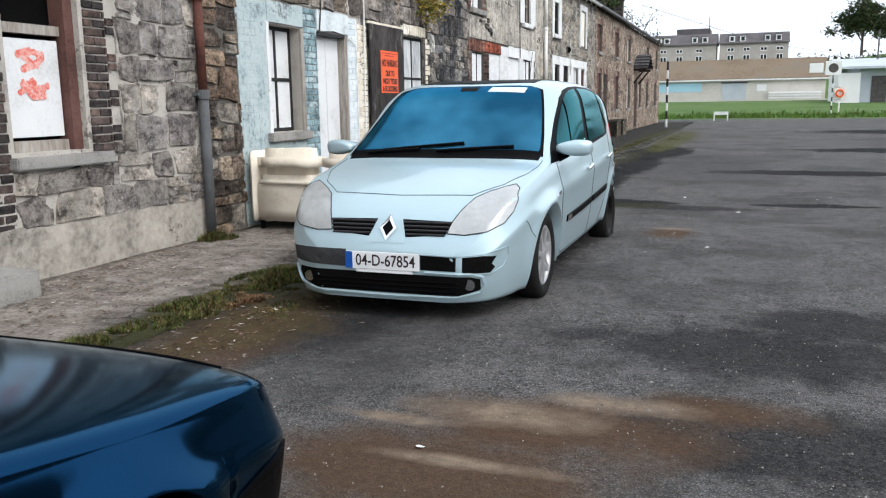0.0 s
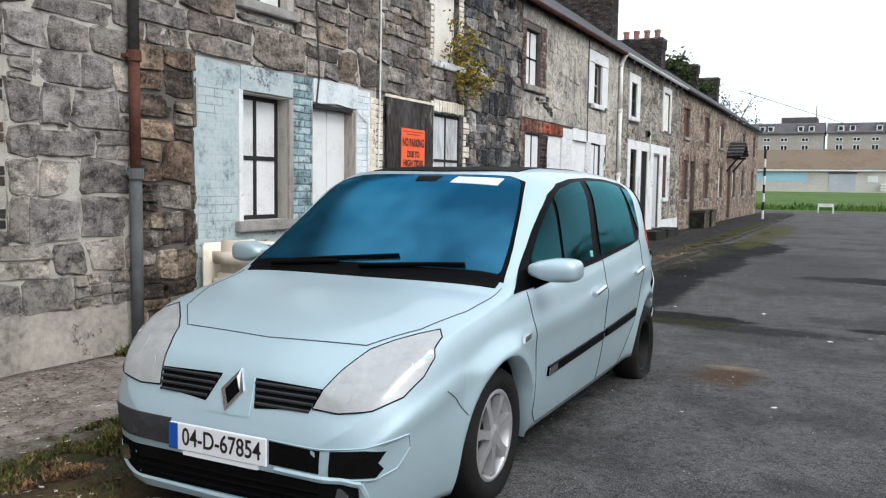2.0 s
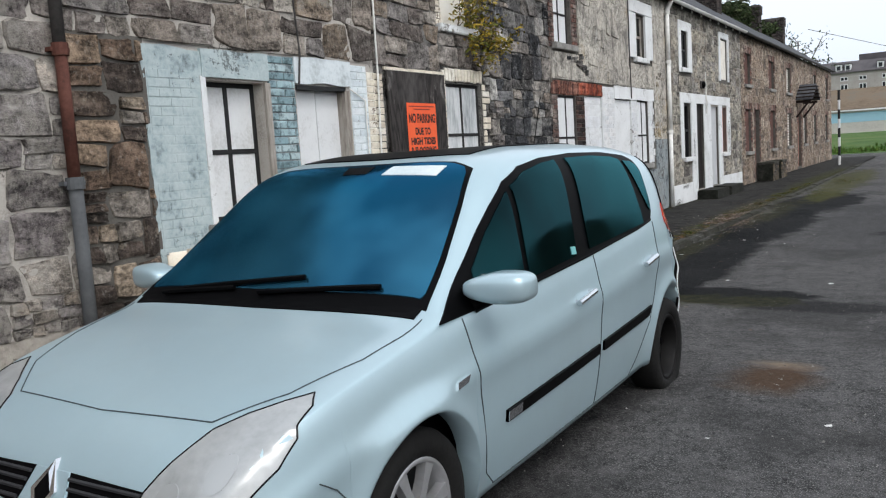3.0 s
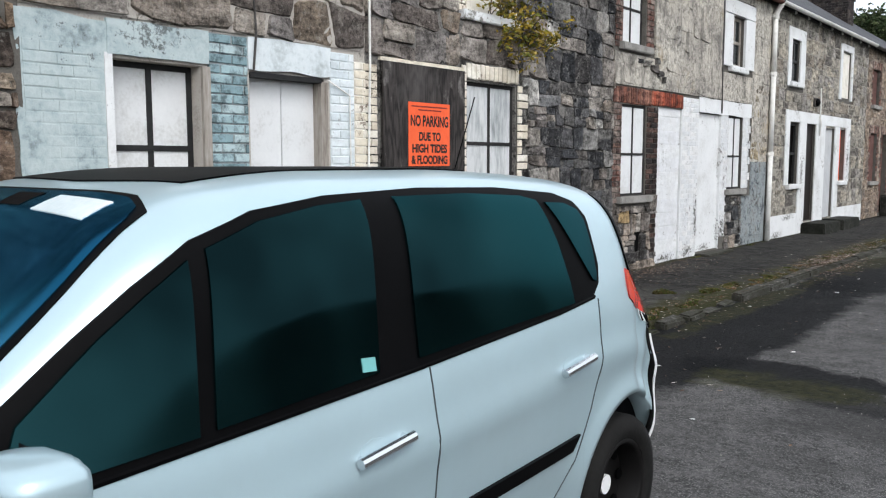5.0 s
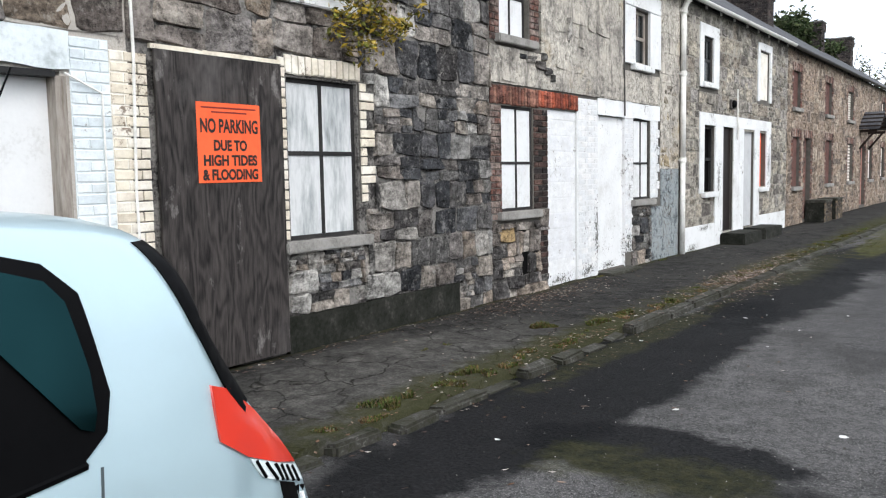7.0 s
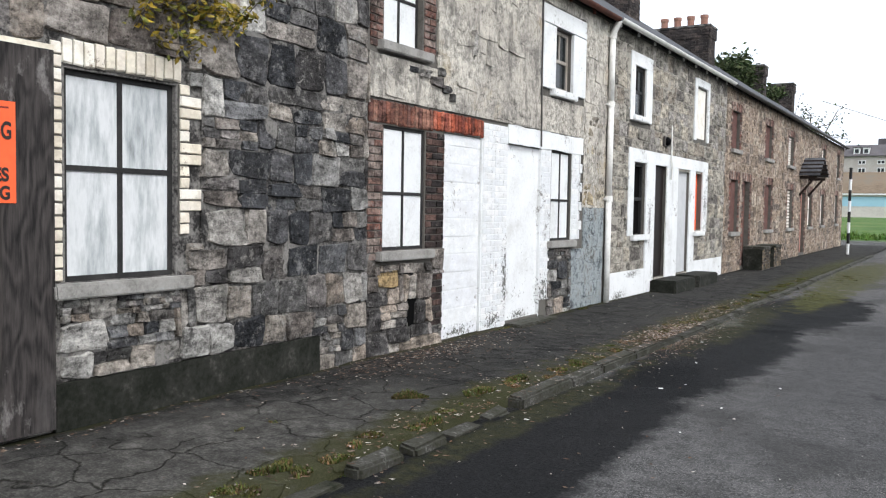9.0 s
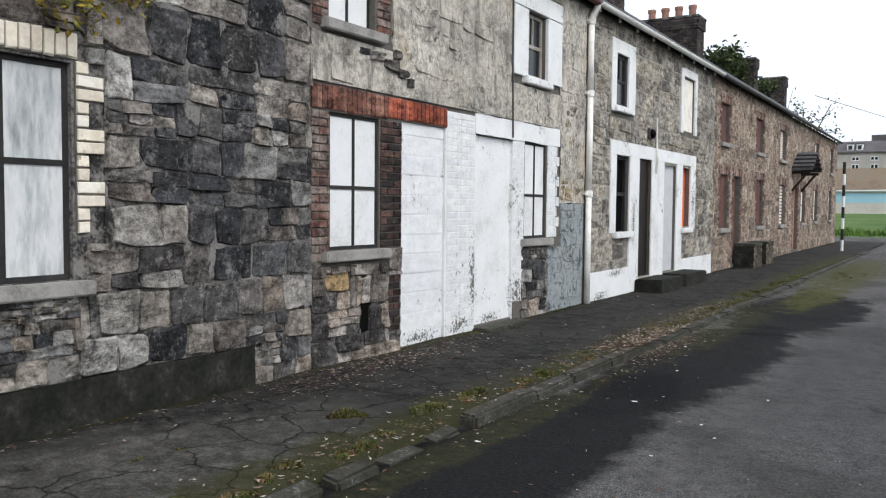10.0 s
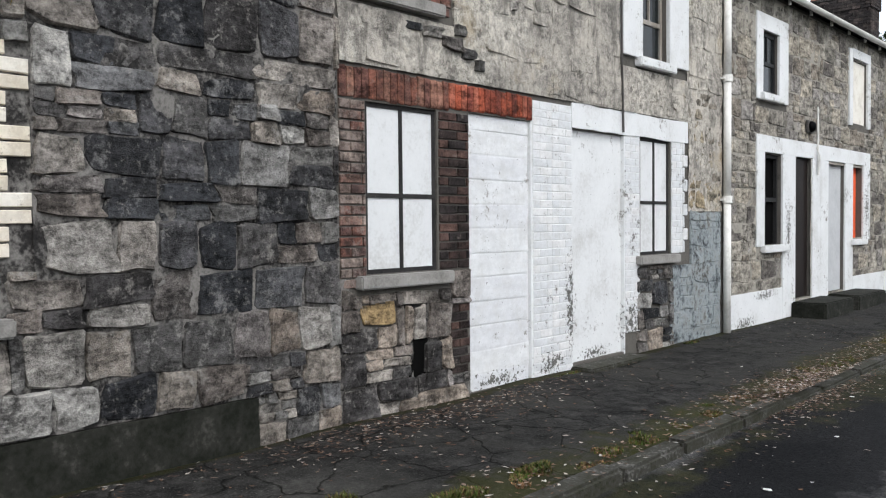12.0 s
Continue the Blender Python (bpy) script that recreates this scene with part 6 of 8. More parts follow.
def wheel(car, centre, radius, out, style, sag=0.0):
    """A wheel as a part of its car: tyre and rim. out: +1 for the side towards +x."""
    w = thing("wheel", centre, "", "")
    w.parent = car
    w.matrix_parent_inverse = PLACE[car.name].inverted()
    R, rim = radius, radius * 0.68
    bm = bmesh.new()
    ring(bm, centre, [(rim, -0.19), (R - 0.03, -0.19), (R, -0.16), (R, -0.03), (R - 0.012, -0.005), (R - 0.05, 0.008), (rim + 0.02, 0.004), (rim, -0.01)], 40, out)
    for v in bm.verts:
        low = centre[2] - R
        if sag and v.co.z < low + sag + 0.05:
            f = (low + sag + 0.05 - v.co.z) / (sag + 0.05)
            v.co.x += out * 0.025 * f
            v.co.z = max(v.co.z, low + sag)
    bmesh.ops.recalc_face_normals(bm, faces=bm.faces)
    part("tyre", bm, rubber, w, smooth=True)
    bm = bmesh.new()
    m = alloy if style == "alloy" else wheel_black
    ring(bm, centre, [(rim, -0.012), (rim - 0.012, -0.004), (rim - 0.025, -0.02), (rim - 0.03, -0.15)], 40, out)
    lp = ring(bm, centre, [(rim - 0.03, -0.11), (0.02, -0.11)], 40, out)
    bmesh.ops.recalc_face_normals(bm, faces=bm.faces)
    r = part("rim", bm, m, w, "silver alloy rim" if style == "alloy" else "black steel rim", smooth=True)
    if style == "alloy":
        for k in range(7):
            a = 2 * math.pi * k / 7 + 0.2
            bm = bmesh.new()
            pts = []
            for rr, half in ((0.035, 0.022), (rim * 0.6, 0.017), (rim - 0.02, 0.026)):
                for s in (-1, 1):
                    pts.append((rr * math.cos(a) - s * half * math.sin(a), rr * math.sin(a) + s * half * math.cos(a)))
            vs = [[bm.verts.new((centre[0] + out * d, centre[1] + y, centre[2] + z)) for y, z in pts] for d in (-0.012, -0.05)]
            for top, low in ((vs[0], vs[1]),):
                for i in (0, 2):
                    bm.faces.new((top[i], top[i + 1], top[i + 3], top[i + 2]))
                    bm.faces.new((top[i], top[i + 2], low[i + 2], low[i]))
                    bm.faces.new((top[i + 1], top[i + 3], low[i + 3], low[i + 1]))
            bmesh.ops.recalc_face_normals(bm, faces=bm.faces)
            part("spoke", bm, alloy, w)
        bm = bmesh.new()
        lp = ring(bm, centre, [(0.055, -0.04), (0.052, -0.012), (0.03, -0.004)], 20, out)
        bm.faces.new(lp[-1])
        part("hub_cap", bm, alloy, w)
        # a black disc puts the shade between the spokes into colour
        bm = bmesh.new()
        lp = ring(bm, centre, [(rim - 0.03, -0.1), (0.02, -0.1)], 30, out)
        part("spoke_gap_shade", bm, wheel_black, w)
    else:
        for k in range(8):
            a = 2 * math.pi * k / 8
            c = Vector((centre[0] + out * -0.1, centre[1] + rim * 0.68 * math.cos(a), centre[2] + rim * 0.68 * math.sin(a)))
            # the vents are black discs in place of shaded holes
            part("vent", rods((c, c + Vector((out * 0.006, 0, 0)), 0.025), sides=10), black_trim, w)
        c = Vector(centre)
        part("hub_cap", rods((c + Vector((out * -0.11, 0, 0)), c + Vector((out * -0.08, 0, 0)), 0.042), sides=16), plate_white, w, "small white hub cap")
    return w


# the pale blue people carrier
CX, CY, CZ = -2.19, 4.81, 0.085
mpv = Shape(
    top=[(0, 0.44), (0.03, 0.50), (0.07, 0.565), (0.12, 0.65), (0.2, 0.718), (0.33, 0.79), (0.5, 0.85), (0.8, 0.925), (1.08, 0.985), (1.16, 1.04), (1.5, 1.29), (1.81, 1.495), (2.0, 1.55), (2.4, 1.58), (2.9, 1.58), (3.4, 1.56), (3.72, 1.535), (3.84, 1.51), (3.875, 1.48), (3.93, 1.33), (4.03, 1.12), (4.15, 0.96), (4.26, 0.78), (4.32, 0.48)],
    belt=[(0, 0.42), (0.03, 0.475), (0.07, 0.53), (0.12, 0.61), (0.2, 0.685), (0.33, 0.765), (0.5, 0.83), (0.8, 0.885), (1.05, 0.925), (1.4, 0.95), (2.0, 0.975), (3.0, 1.04), (3.6, 1.08), (3.9, 1.07), (4.03, 1.0), (4.15, 0.89), (4.26, 0.72), (4.32, 0.45)],
    wide=[(0, 0.50), (0.03, 0.59), (0.07, 0.665), (0.13, 0.735), (0.25, 0.80), (0.45, 0.85), (0.75, 0.885), (1.2, 0.9), (2.2, 0.905), (3.2, 0.9), (3.7, 0.885), (4.0, 0.868), (4.15, 0.835), (4.26, 0.76), (4.32, 0.64)],
    power=[(0, 2.6), (1.0, 2.8), (1.2, 6.0), (1.6, 7.0), (2.2, 7.0), (3.4, 7.0), (3.8, 6.0), (4.27, 3.0)],
    lean=[(0, 0.0), (1.0, 0.0), (1.3, 0.1), (1.8, 0.13), (2.2, 0.12), (3.6, 0.12), (4.0, 0.06), (4.27, 0.0)],
    foot=[(0, 0.13), (0.5, 0.14), (1.4, 0.2), (3.3, 0.21), (4.1, 0.24), (4.27, 0.28)],
    arches=[(0.89, 0.31, 0.37), (3.82, 0.28, 0.37)],
    place=lambda u, v, h: (CX + v, CY + u, CZ + h))
# the knocked-in corner behind the rear wheel
mpv.dents = [(3.97, 0.84, 0.05, 0.12, 0.03), (4.06, 0.66, 0.05, 0.16, 0.04), (3.93, 0.7, 0.035, 0.07, 0.012), (4.03, 0.9, 0.03, 0.05, -0.014)]


def silver_car():
    c = thing("people_carrier", (CX, CY + 2.1, CZ), "pale ice blue metallic people carrier with a broken front bumper", "car")
    s = mpv
    part("body", s.body(), silver_paint, c, smooth=True)
    part("underside", boxes((CX - 0.6, CX + 0.6, CY + 0.24, CY + 4.0, CZ + 0.16, CZ + 0.3)), black_trim, c)
    for uc in (0.89, 3.82):
        part("wheel_well", boxes((CX - 0.755, CX + 0.755, CY + uc - 0.38, CY + uc + 0.38, CZ + 0.28, CZ + 0.69)), black_trim, c)
    # glass
    edge = [(1.12, 0.785), (1.35, 0.74), (1.6, 0.68), (1.83, 0.615), (1.875, 0.5), (1.885, 0.3)]
    p = part("windscreen", s.panel([(u, v) for u, v in edge] + [(u, -v) for u, v in reversed(edge)], "top", 0.004, 0.02), black_trim, c, smooth=True)
    inner = [(1.155, 0.74), (1.18, 0.748), (1.35, 0.718), (1.6, 0.66), (1.78, 0.607), (1.825, 0.575), (1.852, 0.5), (1.864, 0.3)]
    part("windscreen_glass", s.panel([(u, v) for u, v in inner] + [(u, -v) for u, v in reversed(inner)], "top", 0.008, 0.01), screen_glass, p, "misted blue windscreen glass", smooth=True)
    part("sticker", s.panel([(1.755, 0.17), (1.83, 0.19), (1.815, 0.49), (1.735, 0.48)], "top", 0.011, 0.002), sticker, p)
    part("mirror_mount", s.panel([(1.77, -0.07), (1.84, -0.08), (1.84, 0.08), (1.77, 0.07)], "top", 0.010, 0.002), black_trim, p)
    part("roof_glass", s.panel([(2.0, -0.5), (1.965, 0.0), (2.0, 0.5), (3.2, 0.5), (3.25, 0.0), (3.2, -0.5)], "top", 0.005, 0.01, 0.15), black_trim, c, smooth=True)
    band = [(1.10, 0.945), (1.24, 1.03), (1.42, 1.145), (1.56, 1.24), (1.70, 1.33), (1.86, 1.42), (2.05, 1.48), (2.3, 1.51), (2.7, 1.522), (3.1, 1.514), (3.45, 1.485), (3.57, 1.45), (3.625, 1.39), (3.65, 1.2), (3.63, 1.13), (3.57, 1.085), (3.3, 1.062), (2.5, 1.01), (1.9, 0.975), (1.4, 0.953)]
    panes = [[(1.36, 0.978), (1.42, 1.1), (1.6, 1.232), (1.72, 1.31), (1.835, 1.378), (1.79, 0.995)], [(1.835, 1.0), (1.885, 1.4), (2.05, 1.455), (2.25, 1.485), (2.415, 1.496), (2.36, 1.028)], [(2.525, 1.038), (2.555, 1.5), (2.9, 1.5), (3.2, 1.483), (3.29, 1.465), (3.36, 1.3), (3.4, 1.16), (3.41, 1.08)], [(3.345, 1.455), (3.48, 1.447), (3.56, 1.42), (3.59, 1.38), (3.612, 1.25), (3.612, 1.17), (3.6, 1.14), (3.575, 1.15)]]
    for way in ("side", "far"):
        b = part("window_surround", s.panel(band, way, 0.006, 0.02, 0.03), black_trim, c, "black window surround", smooth=True)
        for q in panes:
            part("side_window", s.panel(q, way, 0.014, 0.006, 0.03), side_glass, b, "misted dark green side glass", smooth=True)
        part("window_sticker", s.panel([(2.295, 1.04), (2.295, 1.077), (2.345, 1.073), (2.345, 1.036)], way, 0.018, 0.002), sticker_teal, b, "pale teal window sticker")
        part("belt_trim", s.seam([(1.42, 0.953), (2.5, 1.005), (3.3, 1.056), (3.58, 1.082)], way, 0.009), black_trim, c)
        for line in ([(1.30, 0.6), (1.27, 0.75), (1.25, 0.94)], [(1.30, 0.6), (1.36, 0.3), (1.44, 0.23)], [(2.55, 0.23), (2.56, 0.6), (2.575, 1.0)], [(3.1, 0.23), (3.2, 0.3), (3.4, 0.48), (3.5, 0.66), (3.57, 0.85), (3.61, 1.07)], [(1.44, 0.225), (2.4, 0.225), (3.1, 0.225)]):
            part("door_seam", s.seam(line, way, 0.003), seam_grey, c)
        part("bonnet_seam", s.seam([(u, (1 if way == "side" else -1) * v) for u, v in ((0.33, 0.5), (0.5, 0.665), (0.75, 0.765), (0.95, 0.79), (1.08, 0.79))], "top", 0.0025), seam_grey, c)
        part("wing_seam", s.seam([(0.4, 0.62), (0.47, 0.575), (0.54, 0.49)], way, 0.0025), seam_grey, c)
        part("rub_strip", s.panel([(1.5, 0.465), (1.5, 0.515), (2.53, 0.55), (2.53, 0.5)], way, 0.014, 0.004), black_trim, c)
        part("rub_strip", s.panel([(2.59, 0.503), (2.59, 0.553), (3.41, 0.585), (3.36, 0.53)], way, 0.014, 0.004), black_trim, c)
        part("strip_badge", s.panel([(1.5, 0.47), (1.5, 0.51), (1.62, 0.515), (1.62, 0.475)], way, 0.017, 0.002), chrome, c)
        part("side_repeater", s.panel([(1.1, 0.71), (1.11, 0.735), (1.2, 0.745), (1.18, 0.72)], way, 0.006, 0.002), chrome, c)
        sg = 1 if way == "side" else -1
        for u, h in ((2.33, 0.828), (3.35, 0.863)):
            v = s.side(u, h)
            cup = [(u - 0.02 + 0.06 * math.cos(a), h + 0.032 * math.sin(a)) for a in [2 * math.pi * k / 14 for k in range(14)]]
            part("handle_cup", s.panel(cup, way, 0.0015, 0.004), silver_shade, c)
            bm = bmesh.new()
            pa, pb = s.place(u - 0.1, sg * (v + 0.022), h - 0.012), s.place(u + 0.11, sg * (v + 0.022), h + 0.012)
            rod(bm, pa, pb, 0.016, 10)
            for q, w_ in ((u - 0.08, -0.01), (u + 0.09, 0.01)):
                rod(bm, s.place(q, sg * (v - 0.01), h + w_), s.place(q, sg * (v + 0.022), h + w_), 0.012, 8)
            part("door_handle", bm, chrome, c, "chrome door handle")
        # mirror
        m = s.place(1.355, sg * 0.97, 1.045)
        bm = bmesh.new()
        bmesh.ops.create_uvsphere(bm, u_segments=24, v_segments=16, radius=1.0)
        for v in bm.verts:
            d = v.co
            x, y, z = (math.copysign(abs(q) ** 0.55, q) for q in d)
            taper = 1.0 - 0.42 * max(0.0, -sg * x)
            v.co = Vector(m) + Vector((0.13 * x, min(0.085 * y, 0.055) + 0.02 * x * sg, 0.06 * z * taper))
        mm = part("mirror", bm, silver_paint, c, "rounded door mirror housing", smooth=True)
        part("mirror_glass", boxes((m[0] - 0.11, m[0] + 0.11, m[1] + 0.052, m[1] + 0.056, m[2] - 0.04, m[2] + 0.04)), chrome, mm)
        part("mirror_arm", rods((s.place(1.36, sg * 0.84, 0.965), s.place(1.42, sg * 0.9, 1.0), 0.032)), black_trim, mm)
    # front
    def mirrored(q):
        return [(-a, b) for a, b in reversed(q)]
    lampq = [(0.41, 0.567), (0.435, 0.64), (0.475, 0.71), (0.53, 0.778), (0.6, 0.81), (0.68, 0.835), (0.745, 0.85), (0.785, 0.83), (0.8, 0.76), (0.79, 0.695), (0.755, 0.63), (0.67, 0.585), (0.53, 0.562)]
    for sg, q in ((1, lampq), (-1, mirrored(lampq))):
        l = part("headlight", s.panel(q, "front", 0.006, 0.03, 0.05), lamp_glass, c, "large clouded headlight", smooth=True)
        part("lamp_seal", s.seam(q + q[:1], "front", 0.003, 0.005), black_trim, l)
        for a, b, r in ((0.53, 0.63, 0.042), (0.67, 0.70, 0.042)):
            part("reflector", s.panel([(sg * (a + r * math.cos(6.283 * k / 16)), b + r * math.sin(6.283 * k / 16)) for k in range(16)], "front", 0.008, 0.002, 0.05), lamp_bright, l, smooth=True)
    for sg in (1, -1):
        q = [(0.13, 0.535), (0.09, 0.645), (0.43, 0.638), (0.40, 0.558)]
        q = q if sg > 0 else mirrored(q)
        g = part("grille", s.panel(q, "front", 0.002, 0.02, 0.05), black_trim, c, "black slatted grille half")
        for k in range(4):
            h = 0.555 + 0.025 * k
            a0, a1 = 0.13 - 0.01 * k, 0.398 + 0.009 * k
            bm = bmesh.new()
            ps = [s.place(s.front(sg * (a0 + (a1 - a0) * i / 6), h) - 0.006, sg * (a0 + (a1 - a0) * i / 6), h) for i in range(7)]
            for p0, p1 in zip(ps, ps[1:]):
                rod(bm, p0, p1, 0.007, 6)
            part("grille_slat", bm, grey_trim, g)
    u = s.front(0, 0.575)
    def lozenge(w, t, d, solid=False):
        bm = bmesh.new()
        outer = [(0, t), (w, 0), (0, -t), (-w, 0)]
        lie = lambda z: s.front(0, 0.592 + z) - 0.022 - d
        a = [bm.verts.new(s.place(lie(z), y, 0.592 + z)) for y, z in outer]
        b = [bm.verts.new(s.place(lie(z * 0.62), y * 0.62, 0.592 + z * 0.62)) for y, z in outer]
        e = [bm.verts.new(s.place(lie(z) + 0.04, y, 0.592 + z)) for y, z in outer]
        if solid:
            bm.faces.new(b)
        for k in range(4):
            bm.faces.new((a[k], a[(k + 1) % 4], b[(k + 1) % 4], b[k]))
            bm.faces.new((e[k], e[(k + 1) % 4], a[(k + 1) % 4], a[k]))
        return bm
    part("badge_mount", s.panel([(-0.12, 0.50), (-0.085, 0.645), (0.085, 0.645), (0.12, 0.50)], "front", 0.004, 0.02, 0.03), silver_paint, c, smooth=True)
    part("badge", lozenge(0.06, 0.08, -0.006), chrome, c, "chrome lozenge badge")
    part("badge_field", lozenge(0.038, 0.05, -0.004, True), black_trim, c, "black middle of the badge")
    # broken bumper
    part("bumper_strip", s.panel([(-0.78, 0.35), (-0.78, 0.445), (-0.5, 0.45), (-0.28, 0.45), (-0.28, 0.335)], "front", 0.008, 0.01), grey_trim, c, "dark grey bumper strip")
    # black panels on the whole body paint the shade inside the broken bumper
    part("bumper_gap_shade", s.panel([(0.25, 0.335), (0.25, 0.43), (0.49, 0.425), (0.49, 0.335)], "front", 0.003, 0.01), unlit_black, c, "black panel for the shaded hole where bumper trim is missing")
    part("bumper_gap_shade", s.panel([(0.53, 0.325), (0.53, 0.425), (0.66, 0.435), (0.725, 0.43), (0.70, 0.385), (0.715, 0.36), (0.69, 0.325)], "front", 0.003, 0.01, 0.05), unlit_black, c)
    part("torn_edge", s.seam([(0.25, 0.437), (0.5, 0.432), (0.66, 0.445), (0.78, 0.485), (0.78, 0.43), (0.75, 0.355), (0.69, 0.318), (0.53, 0.318)], "front", 0.0035, 0.005), silver_paint, c, "torn pale bumper edge")
    # the intake's depth is a black panel too, its shade put into colour
    part("intake", s.panel([(-0.68, 0.265), (-0.66, 0.31), (0.58, 0.3), (0.635, 0.285), (0.635, 0.215), (0.5, 0.175), (-0.5, 0.175), (-0.64, 0.21)], "front", 0.004, 0.02, 0.06), unlit_black, c, "black panel for the shaded lower air intake")
    for k in range(3):
        part("intake_slat", s.seam([(-0.5, 0.2 + 0.03 * k), (0.0, 0.195 + 0.03 * k), (0.5, 0.2 + 0.03 * k)], "front", 0.006, 0.006), black_trim, c)
    part("intake_rim", s.seam([(-0.74, 0.3), (-0.68, 0.2), (-0.5, 0.165), (0.0, 0.155), (0.5, 0.165), (0.63, 0.195), (0.66, 0.25), (0.645, 0.3), (0.58, 0.316), (0.28, 0.318)], "front", 0.012, 0.004), silver_paint, c)
    for v in (-0.57, 0.575):
        uu = s.front(v, 0.25)
        part("fog_lamp", rods((s.place(uu - 0.012, v, 0.25), s.place(uu + 0.03, v, 0.25), 0.036), sides=18), chrome, c, "round fog lamp")
    pu = -0.004
    pl = part("number_plate", boxes((CX - 0.275, CX + 0.245, CY + pu - 0.012, CY + pu, CZ + 0.325, CZ + 0.44), bevel=0.003), plate_white, c, "white number plate with black characters")
    part("plate_band", boxes((CX - 0.275, CX - 0.225, CY + pu - 0.0145, CY + pu - 0.0122, CZ + 0.327, CZ + 0.438)), plate_blue, pl)
    lettering("04-D-67854", 0.105, Matrix.Translation((CX + 0.01, CY + pu - 0.0135, CZ + 0.382)) @ Matrix.Rotation(radians(90), 4, "X"), black_ink, pl, width=0.42, bold=0.0012)
    part("plate_bracket", boxes((CX - 0.2, CX + 0.2, CY + pu - 0.01, CY + pu + 0.05, CZ + 0.305, CZ + 0.323)), plate_white, c)
    # wipers
    bm = bmesh.new()
    for (u0, v0), (u1, v1) in (((1.13, -0.5), (1.2, 0.15)), ((1.125, -0.05), (1.17, 0.55)), ((1.11, -0.62), (1.14, -0.2))):
        pts = [Vector(s.place(u0 + (u1 - u0) * k / 6, v0 + (v1 - v0) * k / 6, s.above(u0 + (u1 - u0) * k / 6, v0 + (v1 - v0) * k / 6) + 0.02)) for k in range(7)]
        for a, b in zip(pts, pts[1:]):
            rod(bm, a, b, 0.011, 6)
    part("wiper", bm, black_trim, c)
    part("scuttle", s.panel([(1.07, -0.76), (1.125, -0.765), (1.125, 0.765), (1.07, 0.76), (1.06, 0.0)], "top", 0.005, 0.01, 0.1), black_trim, c)
    part("bonnet_front_seam", s.seam([(0.33, -0.5), (0.305, 0.0), (0.33, 0.5)], "top", 0.0025), seam_grey, c)
    # rear
    part("rear_window", s.panel([(-0.66, 1.1), (-0.62, 1.42), (0.62, 1.42), (0.66, 1.1)], "rear", 0.006, 0.02, 0.1), black_trim, c, smooth=True)
    for way in ("side", "far"):
        part("tailgate_glass_edge", s.panel([(3.8, 1.47), (3.855, 1.47), (3.915, 1.3), (4.0, 1.1), (3.975, 1.08), (3.93, 1.14), (3.86, 1.3)], way, 0.008, 0.02, 0.04), black_trim, c, smooth=True)
        part("tail_light", s.panel([(3.885, 1.04), (3.885, 1.16), (3.94, 1.14), (4.02, 1.07), (4.09, 0.99), (4.145, 0.91), (4.05, 0.945), (3.96, 0.985)], way, 0.007, 0.03, 0.04), lamp_red, c, "red wraparound tail light", smooth=True)
        part("tail_light_base", s.panel([(3.965, 0.98), (4.14, 0.905), (4.165, 0.86), (4.0, 0.925)], way, 0.008, 0.03, 0.04), sticker, c)
    for k in range(6):
        part("lens_rib", s.seam([(3.985 + 0.026 * k, 0.968 - 0.011 * k), (4.005 + 0.026 * k, 0.925 - 0.011 * k)], "side", 0.004, 0.01), black_trim, c)
    # shade of the rear gap, painted as a black panel
    part("rear_gap_shade", s.panel([(4.05, 0.9), (4.12, 0.87), (4.15, 0.7), (4.155, 0.45), (4.13, 0.32), (4.11, 0.32), (4.115, 0.55), (4.1, 0.75)], "side", 0.003, 0.01, 0.05), unlit_black, c, "black panel for the shaded gap behind the torn rear bumper")
    part("rear_torn_edge", s.seam([(4.14, 0.84), (4.16, 0.7), (4.165, 0.45), (4.14, 0.32)], "side", 0.006, 0.006), plate_white, c)
    part("lamp_socket", rough_up(boxes((CX + 0.72, CX + 0.82, CY + 4.03, CY + 4.15, CZ + 0.78, CZ + 0.88), bevel=0.02), 0.03, 14), black_trim, c)
    ab = Vector(s.place(3.74, 0.0, s.above(3.74, 0.0) - 0.005))
    part("aerial", rods((ab, ab + Vector((0, 0.03, 0.03)), 0.02), (ab + Vector((0, 0.02, 0.02)), ab + Vector((0, 0.18, 0.38)), 0.0028)), black_trim, c, "short black roof aerial")
    wheel(c, (CX + 0.862, CY + 0.89, CZ + 0.305), 0.315, 1, "alloy")
    wheel(c, (CX - 0.885, CY + 0.89, CZ + 0.305), 0.315, -1, "alloy")
    wheel(c, (CX + 0.868, CY + 3.82, CZ + 0.235), 0.31, 1, "steel", 0.07)
    wheel(c, (CX - 0.885, CY + 3.82, CZ + 0.305), 0.315, -1, "alloy")
    return c


silver_shade = silver_paint
silver_car()

